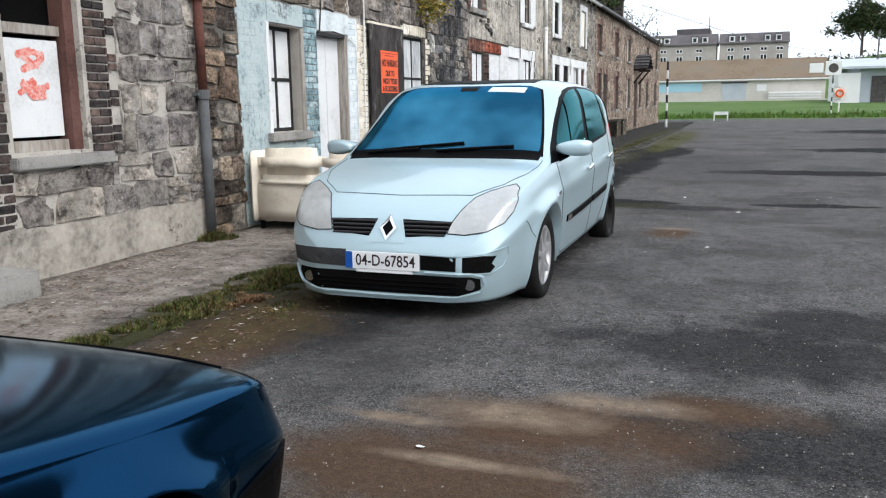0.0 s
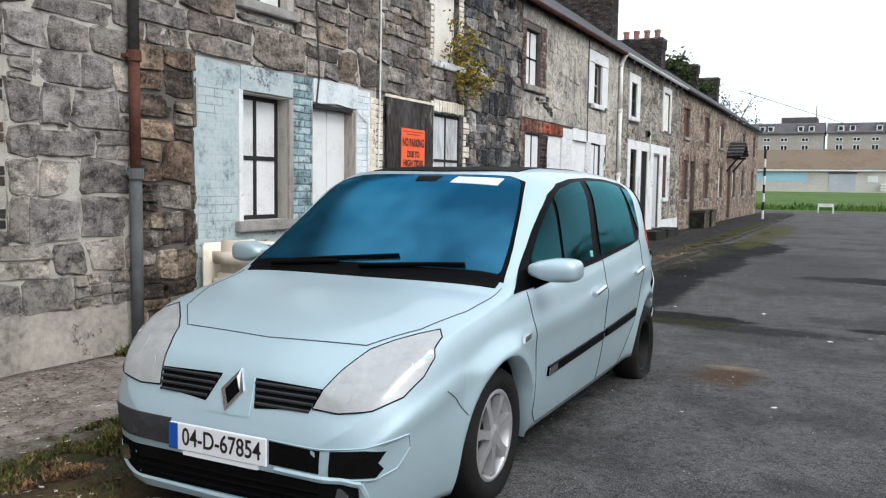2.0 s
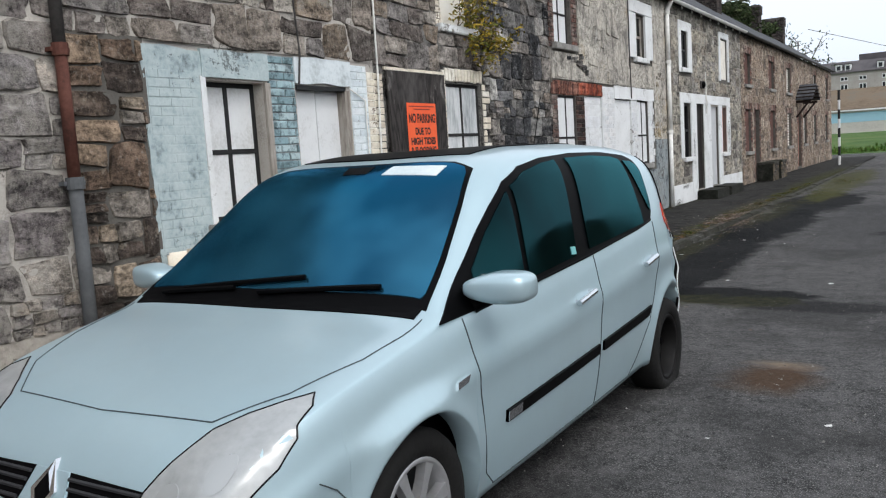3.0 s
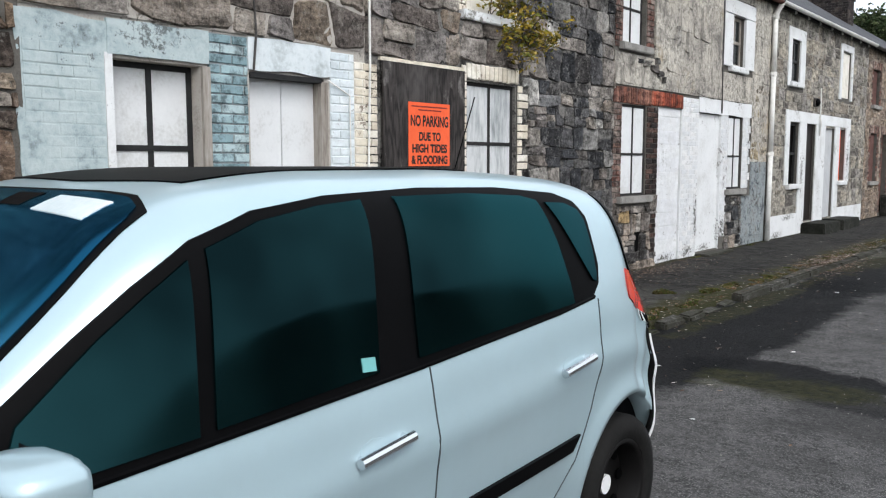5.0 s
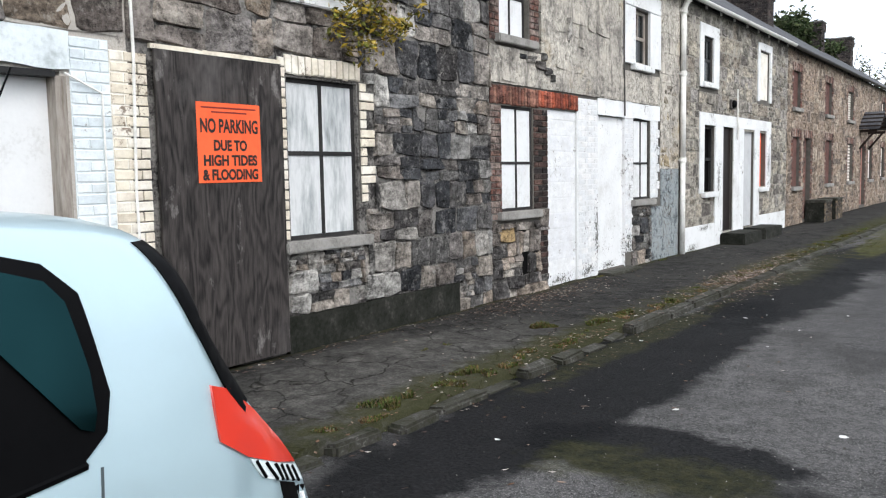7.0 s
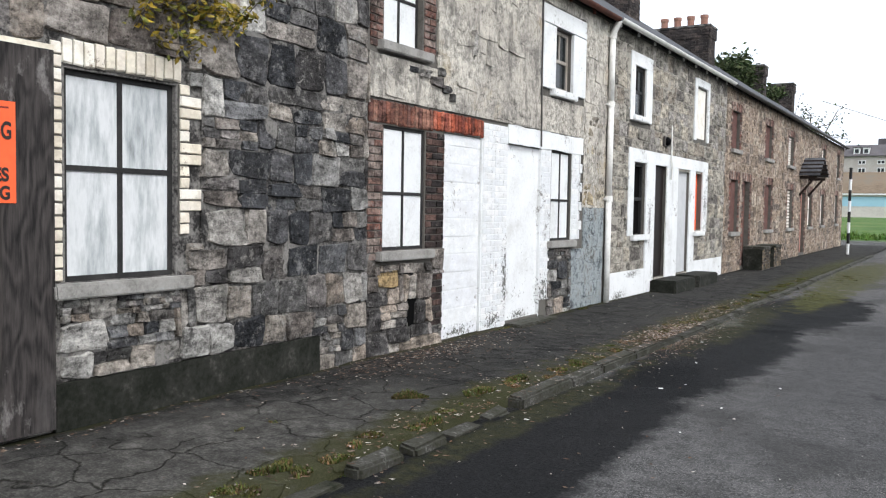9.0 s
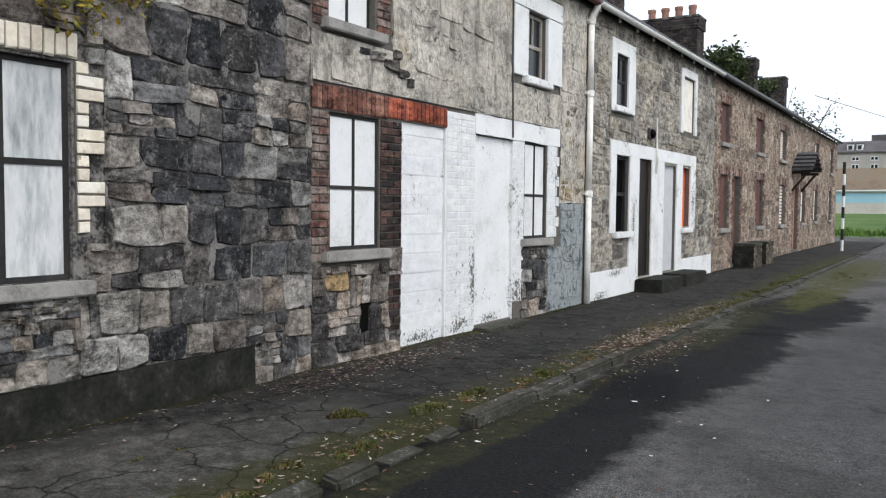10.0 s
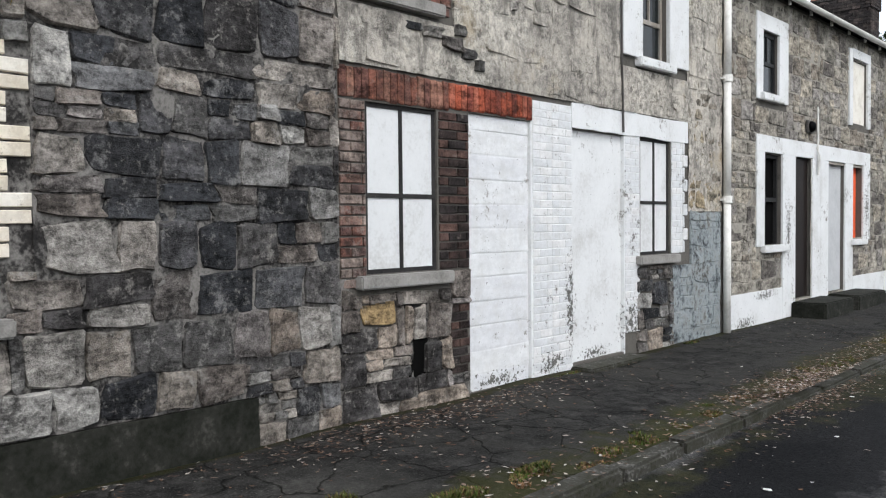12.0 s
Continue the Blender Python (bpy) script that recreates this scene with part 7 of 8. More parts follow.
# the corner of a dark saloon, parked nose to nose with it
DX, DY, DZ = -1.93, 2.02, 0.085
saloon = Shape(
    top=[(0, 0.45), (0.04, 0.58), (0.12, 0.67), (0.3, 0.725), (0.7, 0.79), (1.15, 0.87), (1.3, 0.93), (1.9, 1.3), (2.3, 1.38), (2.9, 1.36), (3.5, 1.0), (4.1, 0.93), (4.24, 0.72), (4.3, 0.42)],
    belt=[(0, 0.42), (0.12, 0.6), (0.3, 0.66), (0.7, 0.72), (1.15, 0.8), (1.3, 0.83), (2.0, 0.88), (3.5, 0.9), (4.1, 0.86), (4.24, 0.66), (4.3, 0.4)],
    wide=[(0, 0.5), (0.04, 0.63), (0.12, 0.73), (0.3, 0.8), (0.7, 0.84), (2.2, 0.855), (3.5, 0.84), (4.1, 0.76), (4.3, 0.55)],
    power=[(0, 2.6), (1.1, 2.8), (1.4, 5.0), (2.2, 4.5), (3.3, 4.0), (4.3, 2.6)],
    lean=[(0, 0.0), (1.1, 0.0), (1.8, 0.12), (3.2, 0.12), (4.3, 0.0)],
    foot=[(0, 0.16), (1.4, 0.18), (3.3, 0.18), (4.3, 0.26)],
    arches=[(0.85, 0.3, 0.33), (3.4, 0.3, 0.33)],
    place=lambda u, v, h: (DX - v, DY - u, DZ + h))


def dark_car():
    c = thing("dark_saloon", (DX, DY - 2.1, DZ), "glossy dark navy saloon car parked close to the camera path", "car")
    s = saloon
    part("body", s.body(), navy_paint, c, smooth=True)
    part("underside", boxes((DX - 0.7, DX + 0.7, DY - 4.1, DY - 0.2, DZ + 0.17, DZ + 0.3)), black_trim, c)
    edge = [(1.32, 0.66), (1.6, 0.6), (1.86, 0.5)]
    part("windscreen", s.panel([(u, v) for u, v in edge] + [(u, -v) for u, v in reversed(edge)], "top", 0.005, 0.01), side_glass, c, smooth=True)
    for way in ("side", "far"):
        part("side_window", s.panel([(1.6, 0.9), (1.95, 1.15), (2.3, 1.25), (2.9, 1.24), (3.3, 1.0), (3.3, 0.93)], way, 0.005, 0.01), side_glass, c, smooth=True)
        # black panel that paints the dark road's reflection on the lower side
        part("bumper", s.panel([(0.03, 0.19), (0.03, 0.42), (0.12, 0.46), (0.3, 0.47), (0.5, 0.46), (0.5, 0.2)], way, 0.008, 0.02, 0.05), black_trim, c, "black panel painting the dark road reflection low on the front side", smooth=True)
        part("rub_strip", s.panel([(0.05, 0.40), (0.05, 0.44), (0.5, 0.45), (0.5, 0.41)], way, 0.012, 0.004), black_trim, c)
    for q in ([(0.3, 0.5), (0.34, 0.6), (0.62, 0.62), (0.68, 0.55), (0.6, 0.48)],):
        for qq in (q, [(-a, b) for a, b in reversed(q)]):
            part("headlight", s.panel(qq, "front", 0.005, 0.02), lamp_glass, c, smooth=True)
    part("bonnet_seam", s.seam([(0.2, -0.6), (0.14, 0.0), (0.2, 0.6)], "top", 0.004), black_trim, c)
    for u, sd in ((0.85, 1), (0.85, -1), (3.4, 1), (3.4, -1)):
        wheel(c, (DX + sd * 0.83, DY - u, DZ + 0.3), 0.305, sd, "alloy")
    return c


dark_car()

# ---- things along the wall ----
print_red = Nodes("dark_red_small_print").finish((0.2, 0.02, 0.012), 0.6)


def warning_sign():
    x = W + 0.066
    s = thing("warning_sign", (x, 12.07, 1.65), "orange rectangular no parking flood warning sign on dark plywood", "sign")
    part("panel", boxes((x - 0.005, x, 11.745, 12.395, 1.65, 2.29), bevel=0.001), orange_sign, s)
    turn = Matrix.Rotation(radians(90), 4, "Z") @ Matrix.Rotation(radians(90), 4, "X")
    for text, size, z, w in (("NO PARKING", 0.15, 2.1, 0.59), ("DUE TO", 0.115, 1.945, 0.34), ("HIGH TIDES", 0.115, 1.825, 0.55), ("& FLOODING", 0.115, 1.71, 0.57)):
        lettering(text, size, Matrix.Translation((x + 0.0025, 12.07, z)) @ turn, black_ink, s, width=w, bold=0.0045)
    for k, (w, z) in enumerate(((0.56, 2.25), (0.36, 2.215))):
        part("small_print", boxes((x, x + 0.002, 12.07 - w / 2, 12.07 + w / 2, z - 0.006, z + 0.006)), print_red, s)
    return s


warning_sign()
downpipe("old iron downpipe, dark above and grey below with a rusty collar", 7.24, W + 0.09, 0.12, EAVE - 0.1, 0.055, [(0.33, zinc, 0.052), (0.54, iron_rust, 0.046), (1.0, iron_dark, 0.046)])
downpipe("white painted downpipe at the joint of two cottages", 22.61, W + 0.08, 0.1, EAVE - 0.25, 0.05, [(0.4, pipe_white, 0.05), (0.75, pipe_white, 0.05), (1.0, pipe_white, 0.05)])
solo("swan_neck", rods(((W + 0.08, 22.61, EAVE - 0.26), (W + 0.2, 22.59, EAVE - 0.06), 0.05)), pipe_white, "white bend joining downpipe and gutter", "drainpipe")


def cable(points, r, material, label):
    bm = bmesh.new()
    for a, b in zip(points, points[1:]):
        rod(bm, a, b, r, 6)
    return solo("wall_cable", bm, material, label, "cable", "wall cables")


cable([(W + 0.04, 11.22, 0.2), (W + 0.04, 11.2, 1.6), (W + 0.045, 11.23, 2.6), (W + 0.06, 11.21, 3.6), (W + 0.05, 11.24, EAVE - 0.1)], 0.012, pipe_white, "thin pale conduit clipped to the wall")
cable([(W + 0.035, 10.98, 0.3), (W + 0.035, 10.97, 2.3), (W + 0.035, 10.7, 2.42)], 0.008, pipe_white, "thin white cable beside the white doorway")
cable([(W + 0.035, 20.08, 2.55), (W + 0.035, 20.05, 3.4), (W + 0.04, 20.03, EAVE - 0.1)], 0.012, iron_dark, "dark cable running up the render")
cable([(W + 0.04, 9.88, 2.44), (W + 0.06, 9.9, 2.75), (W + 0.05, 9.86, 3.4), (W + 0.05, 9.9, EAVE - 0.1)], 0.01, iron_dark, "dark cable above the white doorway")
cable([(W + 0.06, 26.0, 2.75), (W + 0.1, 26.05, 2.6), (W + 0.06, 26.1, 2.3), (W + 0.05, 26.1, 3.4)], 0.015, pipe_white, "white cable looped over the door surround")


def wall_lamp():
    l = thing("bulkhead_lamp", (W + 0.05, 25.75, 3.0), "small dark bulkhead lamp above a cottage door", "lamp")
    part("base", boxes((W + 0.02, W + 0.06, 25.62, 25.88, 2.95, 3.15), bevel=0.01), iron_dark, l)
    bm = bmesh.new()
    bmesh.ops.create_uvsphere(bm, u_segments=14, v_segments=8, radius=0.09, matrix=Matrix.Translation((W + 0.07, 25.75, 3.05)) @ Matrix.Diagonal((0.8, 1, 1, 1)))
    part("globe", bm, black_trim, l, smooth=True)


wall_lamp()


def sofa():
    x0, x1, y0, y1, z = -5.24, -3.75, 7.98, 8.72, 0.1
    s = thing("sofa", ((x0 + x1) / 2, (y0 + y1) / 2, z), "dumped cream leather sofa standing on the footpath", "sofa")

    def soft(a, b, c, d, e, f, bev, puff=0.02):
        bm = boxes((a, b, c, d, e, f), bevel=bev)
        bmesh.ops.subdivide_edges(bm, edges=[q for q in bm.edges if q.calc_length() > 0.2], cuts=3, use_grid_fill=True)
        return rough_up(bm, puff, 4)
    part("base", soft(x0, x1, y0 + 0.03, y1, z + 0.08, z + 0.55, 0.04, 0.008), leather, s, smooth=True)
    part("side_panel", soft(x0 - 0.04, x0 + 0.02, y0, y1, z + 0.08, z + 0.88, 0.02, 0.005), leather, s, smooth=True)
    part("back_cushion", soft(x0 + 0.03, x0 + 0.82, y0 - 0.02, y0 + 0.34, z + 0.6, z + 0.9, 0.1, 0.02), leather, s, "plump back cushion", smooth=True)
    part("back_cushion", soft(x0 + 0.84, x1, y0 - 0.02, y0 + 0.34, z + 0.6, z + 0.9, 0.1, 0.02), leather, s, smooth=True)
    part("seat_cushion", soft(x0 + 0.03, x0 + 0.82, y0 - 0.0, y0 + 0.4, z + 0.45, z + 0.61, 0.06, 0.012), leather, s, smooth=True)
    part("seat_cushion", soft(x0 + 0.84, x1, y0 - 0.0, y0 + 0.4, z + 0.45, z + 0.61, 0.06, 0.012), leather, s, smooth=True)
    for a in (x0 + 0.06, x1 - 0.06):
        for b in (y0 + 0.08, y1 - 0.08):
            part("leg", rods(((a, b, z - 0.01), (a, b, z + 0.09), 0.03)), black_trim, s)


sofa()


def striped_post(x, y, z, height, label):
    p = thing("striped_post", (x, y, z), label, "post", "black and white marker posts")
    n = 8
    for k in range(n):
        part("band", rods(((x, y, z + height * k / n), (x, y, z + height * (k + 1) / n), 0.055)), black_paint if k % 2 else plaster_white, p, smooth=False)
    part("cap", rods(((x, y, z + height), (x, y, z + height + 0.04), 0.06)), black_paint, p)
    return p


striped_post(-4.05, 44.6, 0.1, 3.3, "black and white striped marker post on the footpath")
striped_post(6.4, 77.0, 0.1, 2.9, "black and white striped marker post by the field")


def porch():
    y0, y1, x1 = 41.3, 43.5, W + 0.7
    p = thing("porch_canopy", (W, 42.4, 2.7), "small tiled porch canopy on dark timber brackets", "canopy")
    for side in (-1, 1):
        a, b = (y0, 42.4) if side < 0 else (y1, 42.4)
        bm = bmesh.new()
        v = [bm.verts.new(q) for q in ((W, a, 3.02), (x1, a, 3.02), (x1, b, 3.62), (W, b, 3.62), (W, a, 3.1), (x1, a, 3.1), (x1, b, 3.7), (W, b, 3.7))]
        for f in ((0, 1, 2, 3), (4, 5, 6, 7), (0, 1, 5, 4), (1, 2, 6, 5), (2, 3, 7, 6), (3, 0, 4, 7)):
            bm.faces.new([v[i] for i in f])
        bmesh.ops.recalc_face_normals(bm, faces=bm.faces)
        r = part("roof_slope", bm, slate, p)
        for k in range(4):
            f = k / 4
            yy, zz = a + (b - a) * f, 3.105 + 0.6 * f
            part("tile_course", boxes((W, x1 + 0.03, min(yy, yy + (b - a) / 4), max(yy, yy + (b - a) / 4), zz, zz + 0.05)), timber_dark, r)
    for yy in (y0 + 0.1, y1 - 0.15):
        part("bracket", boxes((W, x1 - 0.1, yy, yy + 0.08, 2.9, 3.0)), timber_dark, p)
        part("strut", rods(((W + 0.02, yy + 0.04, 2.3), (x1 - 0.2, yy + 0.04, 2.92), 0.04), sides=6), timber_dark, p)
    return p


porch()


def planter(y0, y1, label):
    p = thing("brick_planter", (W + 0.3, (y0 + y1) / 2, 0.1), label, "planter", "brick planters")
    part("core", boxes((W + 0.02, W + 0.53, y0 + 0.02, y1 - 0.02, 0.05, 0.66)), mortar_dark, p)
    lay_bulk("brickwork", courses_brick(y0, y1, 0.1, 0.66), W + 0.53, BRICKS, stone_soot, p)
    part("front_slab", boxes((W + 0.02, W + 0.56, y0, y1, 0.66, 0.73), bevel=0.01), kerb_mat, p)
    part("side", boxes((W + 0.03, W + 0.525, y0, y0 + 0.019, 0.1, 0.66)), cement_damp, p)


planter(32.9, 33.9, "low dark brick planter with a stone top")
planter(34.5, 35.5, "low dark brick planter standing against the wall")


# ---- plants, grass and litter ----
def leaf_cloud(points, size, r):
    """Many small bent leaves at the given points, as vertices and faces."""
    vs, fs = [], []
    for p in points:
        a, b = r.uniform(0, 6.28), r.uniform(-0.9, 0.9)
        s = size * r.uniform(0.6, 1.3)
        d = Vector((math.cos(a) * math.cos(b), math.sin(a) * math.cos(b), math.sin(b)))
        n = d.orthogonal().normalized()
        n.rotate(Matrix.Rotation(r.uniform(0, 6.28), 3, d))
        q = Vector(p)
        o = len(vs)
        vs += [q - d * s, q + n * s * 0.45, q + d * s, q - n * s * 0.45, q + d.cross(n) * s * 0.15]
        fs += [(o, o + 1, o + 4), (o + 1, o + 2, o + 4), (o + 2, o + 3, o + 4), (o + 3, o, o + 4)]
    return vs, fs


def wall_plant():
    r = random.Random(11)
    p = thing("wall_plant", (W, 13.9, 3.2), "yellowing weed growing out of the wall under a window", "plant")
    bm, pts = bmesh.new(), []
    for k in range(34):
        root = Vector((W, r.uniform(13.2, 14.2), r.uniform(2.85, 3.25)))
        tip = root + Vector((r.uniform(0.12, 0.4), r.uniform(-0.3, 0.35), r.uniform(-0.1, 0.55)))
        if k < 14:
            root = Vector((W + 0.06, r.uniform(12.9, 13.9), 3.3))
            tip = root + Vector((r.uniform(0.05, 0.3), r.uniform(-0.25, 0.3), r.uniform(0.1, 0.75)))
        rod(bm, root, tip, 0.006, 5, 0.003)
        pts += [root.lerp(tip, r.uniform(0.25, 1.05)) + Vector((r.gauss(0, 0.05), r.gauss(0, 0.07), r.gauss(0, 0.06))) for _ in range(26)]
    part("stem", bm, bark, p)
    tagged(part("foliage", leaf_cloud(pts, 0.04, r), plant_mat, p), kind="stuff")


wall_plant()


def blades(spots, r, height, count):
    vs, fs = [], []
    for cx, cy, rx, ry, dense, hh in spots:
        for _ in range(int(count * dense)):
            a, q = r.uniform(0, 6.28), math.sqrt(r.random())
            x, y = cx + rx * q * math.cos(a), cy + ry * q * math.sin(a)
            z = (pave_z(x, y) if x < KERB_X - 0.07 and y < 50 else ground_z(x, y)) - 0.015
            if noise.noise(Vector((x * 4.5, y * 4.5, 9.0))) < (-0.25 if y < 8 else 0.02) + 0.3 * q and y < 50:
                continue
            h = height * hh * r.uniform(0.25, 1.0) * (1.1 - q * 0.8) * (1.25 if y < 8 else 0.75 if y < 50 else 1.0)
            t = r.uniform(0, 6.28)
            w = 0.0055 * r.uniform(0.7, 1.6) * (1 + 6 * (y > 40))
            lean = Vector((math.cos(t), math.sin(t), 0)) * h * r.uniform(0.2, 0.9)
            sd = Vector((-math.sin(t), math.cos(t), 0)) * w
            b = Vector((x, y, z))
            o = len(vs)
            vs += [b - sd, b + sd, b + lean * 0.4 + Vector((0, 0, h * 0.65)) + sd * 0.6, b + lean * 0.4 + Vector((0, 0, h * 0.65)) - sd * 0.6, b + lean + Vector((0, 0, h))]
            fs += [(o, o + 1, o + 2, o + 3), (o + 3, o + 2, o + 4)]
    return vs, fs


gr = random.Random(21)
spots = [(-3.42 + 0.08 * math.sin(k * 1.9), 18.4 + 0.8 * k, 0.26, 0.6, 2.6 + math.sin(k * 2.7), 1.2) for k in range(16)] + [(-3.5 + 0.05 * math.sin(k * 2.1), 11.2 + 0.62 * k, 0.17, 0.5, 1.7, 0.8) for k in range(17)] + [(-3.5, 5.7, 0.4, 0.6, 7.0, 1.8), (-3.55, 4.6, 0.3, 0.6, 5.0, 1.6), (-3.6, 3.6, 0.25, 0.6, 4.0, 1.5), (-3.7, 2.6, 0.22, 0.6, 3.0, 1.4), (-3.0, 4.9, 0.4, 0.6, 1.6, 0.8), (-3.55, 12.0, 0.3, 0.6, 4.0, 1.7), (-3.5, 12.9, 0.26, 0.6, 4.0, 1.7), (-3.45, 13.7, 0.22, 0.5, 3.0, 1.5), (-3.45, 14.5, 0.16, 0.5, 1.6, 1.3), (-3.62, 15.4, 0.2, 0.3, 3.2, 2.0), (-4.08, 15.04, 0.17, 0.24, 2.8, 2.0), (-3.62, 16.2, 0.14, 0.3, 1.4, 1.6), (-4.3, 14.6, 0.1, 0.2, 0.8, 1.3), (-4.4, 13.6, 0.08, 0.25, 0.8, 1.1), (-3.5, 17.1, 0.18, 0.4, 1.8, 1.5), (-3.45, 18.4, 0.16, 0.8, 1.4, 1.2), (-3.5, 20.2, 0.25, 0.8, 0.9, 0.8), (-3.4, 24.0, 0.2, 2.2, 1.4, 1.2), (-2.85, 27.5, 0.6, 2.8, 6.0, 1.2), (-2.7, 33.0, 0.8, 3.5, 7.0, 1.4), (-3.35, 30.0, 0.25, 3.0, 1.4, 1.2), (-5.2, 7.2, 0.16, 0.4, 1.6, 2.6), (-5.25, 19.0, 0.06, 0.6, 0.7, 1.2), (-5.25, 21.6, 0.08, 0.8, 1.0, 1.4), (-5.25, 16.9, 0.05, 0.6, 0.5, 0.7), (-5.2, 24.0, 0.06, 1.5, 0.5, 0.8), (-3.0, 38.0, 0.6, 4.0, 1.8, 1.3), (-2.2, 12.0, 0.6, 0.4, 0.5, 0.5)]
tagged(solo("dead_grass", blades([(-3.47 + 0.05 * math.sin(k * 1.7), 11.4 + 0.75 * k, 0.17, 0.5, 1.1, 0.8) for k in range(13)] + [(-3.38, 4.88, 0.26, 0.3, 5.0, 1.2), (-3.5, 13.3, 0.2, 0.4, 0.7, 0.8), (-3.45, 12.2, 0.2, 0.5, 0.6, 0.8)], gr, 0.05, 1500), dead_grass, "tuft of dead brown grass by the kerb", "grass"), kind="stuff")
tagged(solo("grass_verge", blades(spots, gr, 0.05, 1500), grass_mat, "patchy grass and moss along the kerb", "grass"), kind="stuff")
spots = [(-14 + 3.2 * k + gr.uniform(-1, 1), 69.0 + gr.uniform(-0.8, 1.5) + 2.2 * j, 2.4, 1.4, 1.0, 1.0 + 0.3 * j) for k in range(26) for j in range(4)]
tagged(solo("field_grass", blades(spots, gr, 0.42, 150), field_mat, "tall green grass at the edge of the field", "grass"), kind="stuff")


def fallen_leaves():
    r = random.Random(31)
    pts = []
    for cx, cy, rx, ry, n in ((-5.05, 16.8, 0.28, 1.8, 1100), (-4.6, 16.4, 0.5, 1.6, 160), (-5.2, 13.0, 0.1, 1.6, 130), (-3.45, 15.0, 0.35, 4.0, 800), (-3.3, 19.5, 0.35, 3.0, 600), (-3.4, 19.9, 0.3, 1.1, 2200), (-3.5, 22.5, 0.25, 1.8, 900), (-4.6, 5.2, 0.8, 2.4, 1500), (-5.1, 5.5, 0.25, 2.4, 700), (-3.0, 4.2, 0.4, 0.9, 330), (-3.2, 26.0, 0.4, 5.0, 260), (-4.4, 20.0, 0.8, 6.0, 200), (-2.3, 14.0, 0.8, 4.0, 60), (-4.3, 8.0, 0.8, 2.5, 160), (-5.0, 27.0, 0.3, 5.0, 150)):
        for _ in range(n):
            x, y = cx + rx * r.gauss(0, 0.6), cy + ry * r.gauss(0, 0.6)
            if x < W + 0.05:
                continue
            z = pave_z(x, y) if x < KERB_X - 0.07 else max(ground_z(x, y), 0.1 if abs(x - KERB_X) < 0.08 and y > 10.6 else -1)
            pts.append((x, y, z + 0.006))
    vs, fs = leaf_cloud(pts, 0.021, r)
    flat = []
    for k in range(0, len(vs), 5):
        c = Vector(pts[k // 5])
        for q in vs[k:k + 5]:
            d = q - c
            flat.append(c + Vector((d.x * 1.2, d.y * 1.2, abs(d.z) * 0.25)))
    return tagged(solo("fallen_leaves", (flat, fs), leaf_dry, "brown fallen leaves scattered over footpath and gutter", "leaves"), kind="stuff")


fallen_leaves()


def loose_gravel():
    r = random.Random(77)
    vs, fs = [], []
    for k in range(15000):
        y = 2.2 + 14.0 * r.random() ** 1.7
        x = r.uniform(-2.9, 4.5) if y < 10.5 else r.uniform(-1.3, 4.5)
        if noise.noise(Vector((x * 0.8, y * 0.8, 2.0))) < -0.25 + 0.3 * r.random():
            continue
        s = r.uniform(0.004, 0.009) * (1.7 if r.random() < 0.06 else 1.0)
        z, o, a = ground_z(x, y), len(vs), r.uniform(0, 6.28)
        ring_ = [(x + s * math.cos(a + q) * r.uniform(0.7, 1.2), y + s * math.sin(a + q) * r.uniform(0.7, 1.2)) for q in (0, 1.57, 3.14, 4.71)]
        vs += [(p, q, z - 0.003) for p, q in ring_] + [(x + r.uniform(-0.3, 0.3) * s, y + r.uniform(-0.3, 0.3) * s, z + s * r.uniform(0.5, 0.9))]
        fs += [(o + i, o + (i + 1) % 4, o + 4) for i in range(4)]
    return tagged(solo("loose_gravel", (vs, fs), gravel_mat, "loose grey gravel chips over the worn asphalt", "gravel"), kind="stuff")


loose_gravel()


def litter():
    r = random.Random(41)
    for k in range(26):
        if k < 14:
            x, y = r.uniform(-3.2, -1.4), r.uniform(10.5, 20)
        else:
            x, y = r.uniform(-1.2, 2.5), r.uniform(2.5, 14)
        if k == 0:
            x, y = 0.75, 2.95
        s = r.uniform(0.012, 0.03) if k else 0.05
        z = ground_z(x, y) + 0.004
        bm = bmesh.new()
        n = 6
        ring_ = [bm.verts.new((x + s * r.uniform(0.6, 1.3) * math.cos(6.28 * i / n), y + s * r.uniform(0.5, 1.1) * math.sin(6.28 * i / n), z + r.uniform(0, 0.008))) for i in range(n)]
        top = bm.verts.new((x, y, z + s * 0.35))
        for i in range(n):
            bm.faces.new((ring_[i], ring_[(i + 1) % n], top))
        bm.faces.new(ring_[::-1])
        solo("litter_scrap", bm, litter_white, "small crumpled pale scrap of litter on the road", "litter", "scraps of litter")
    bm = bmesh.new()
    vs, fs = [], []
    for _ in range(2600):
        x, y = r.uniform(-3.2, 5.5), 1.5 + 20 * r.random() ** 1.6
        s, z = r.uniform(0.003, 0.009), ground_z(x, y)
        o = len(vs)
        a = r.uniform(0, 6.28)
        vs += [(x + s * math.cos(a + q), y + s * math.sin(a + q), z - 0.002) for q in (0, 2.1, 4.2)] + [(x, y, z + s * 0.8)]
        fs += [(o, o + 1, o + 3), (o + 1, o + 2, o + 3), (o + 2, o, o + 3)]
    tagged(solo("loose_gravel", (vs, fs), gravel_mat, "loose gravel scattered on the worn asphalt", "gravel"), kind="stuff")


gravel_mat = pieces("loose_gravel_stone", [(0.1, 0.1, 0.1), (0.2, 0.19, 0.18), (0.32, 0.31, 0.3), (0.14, 0.13, 0.12)], (0.08, 0.08, 0.08), True, bump=0.1)
litter()


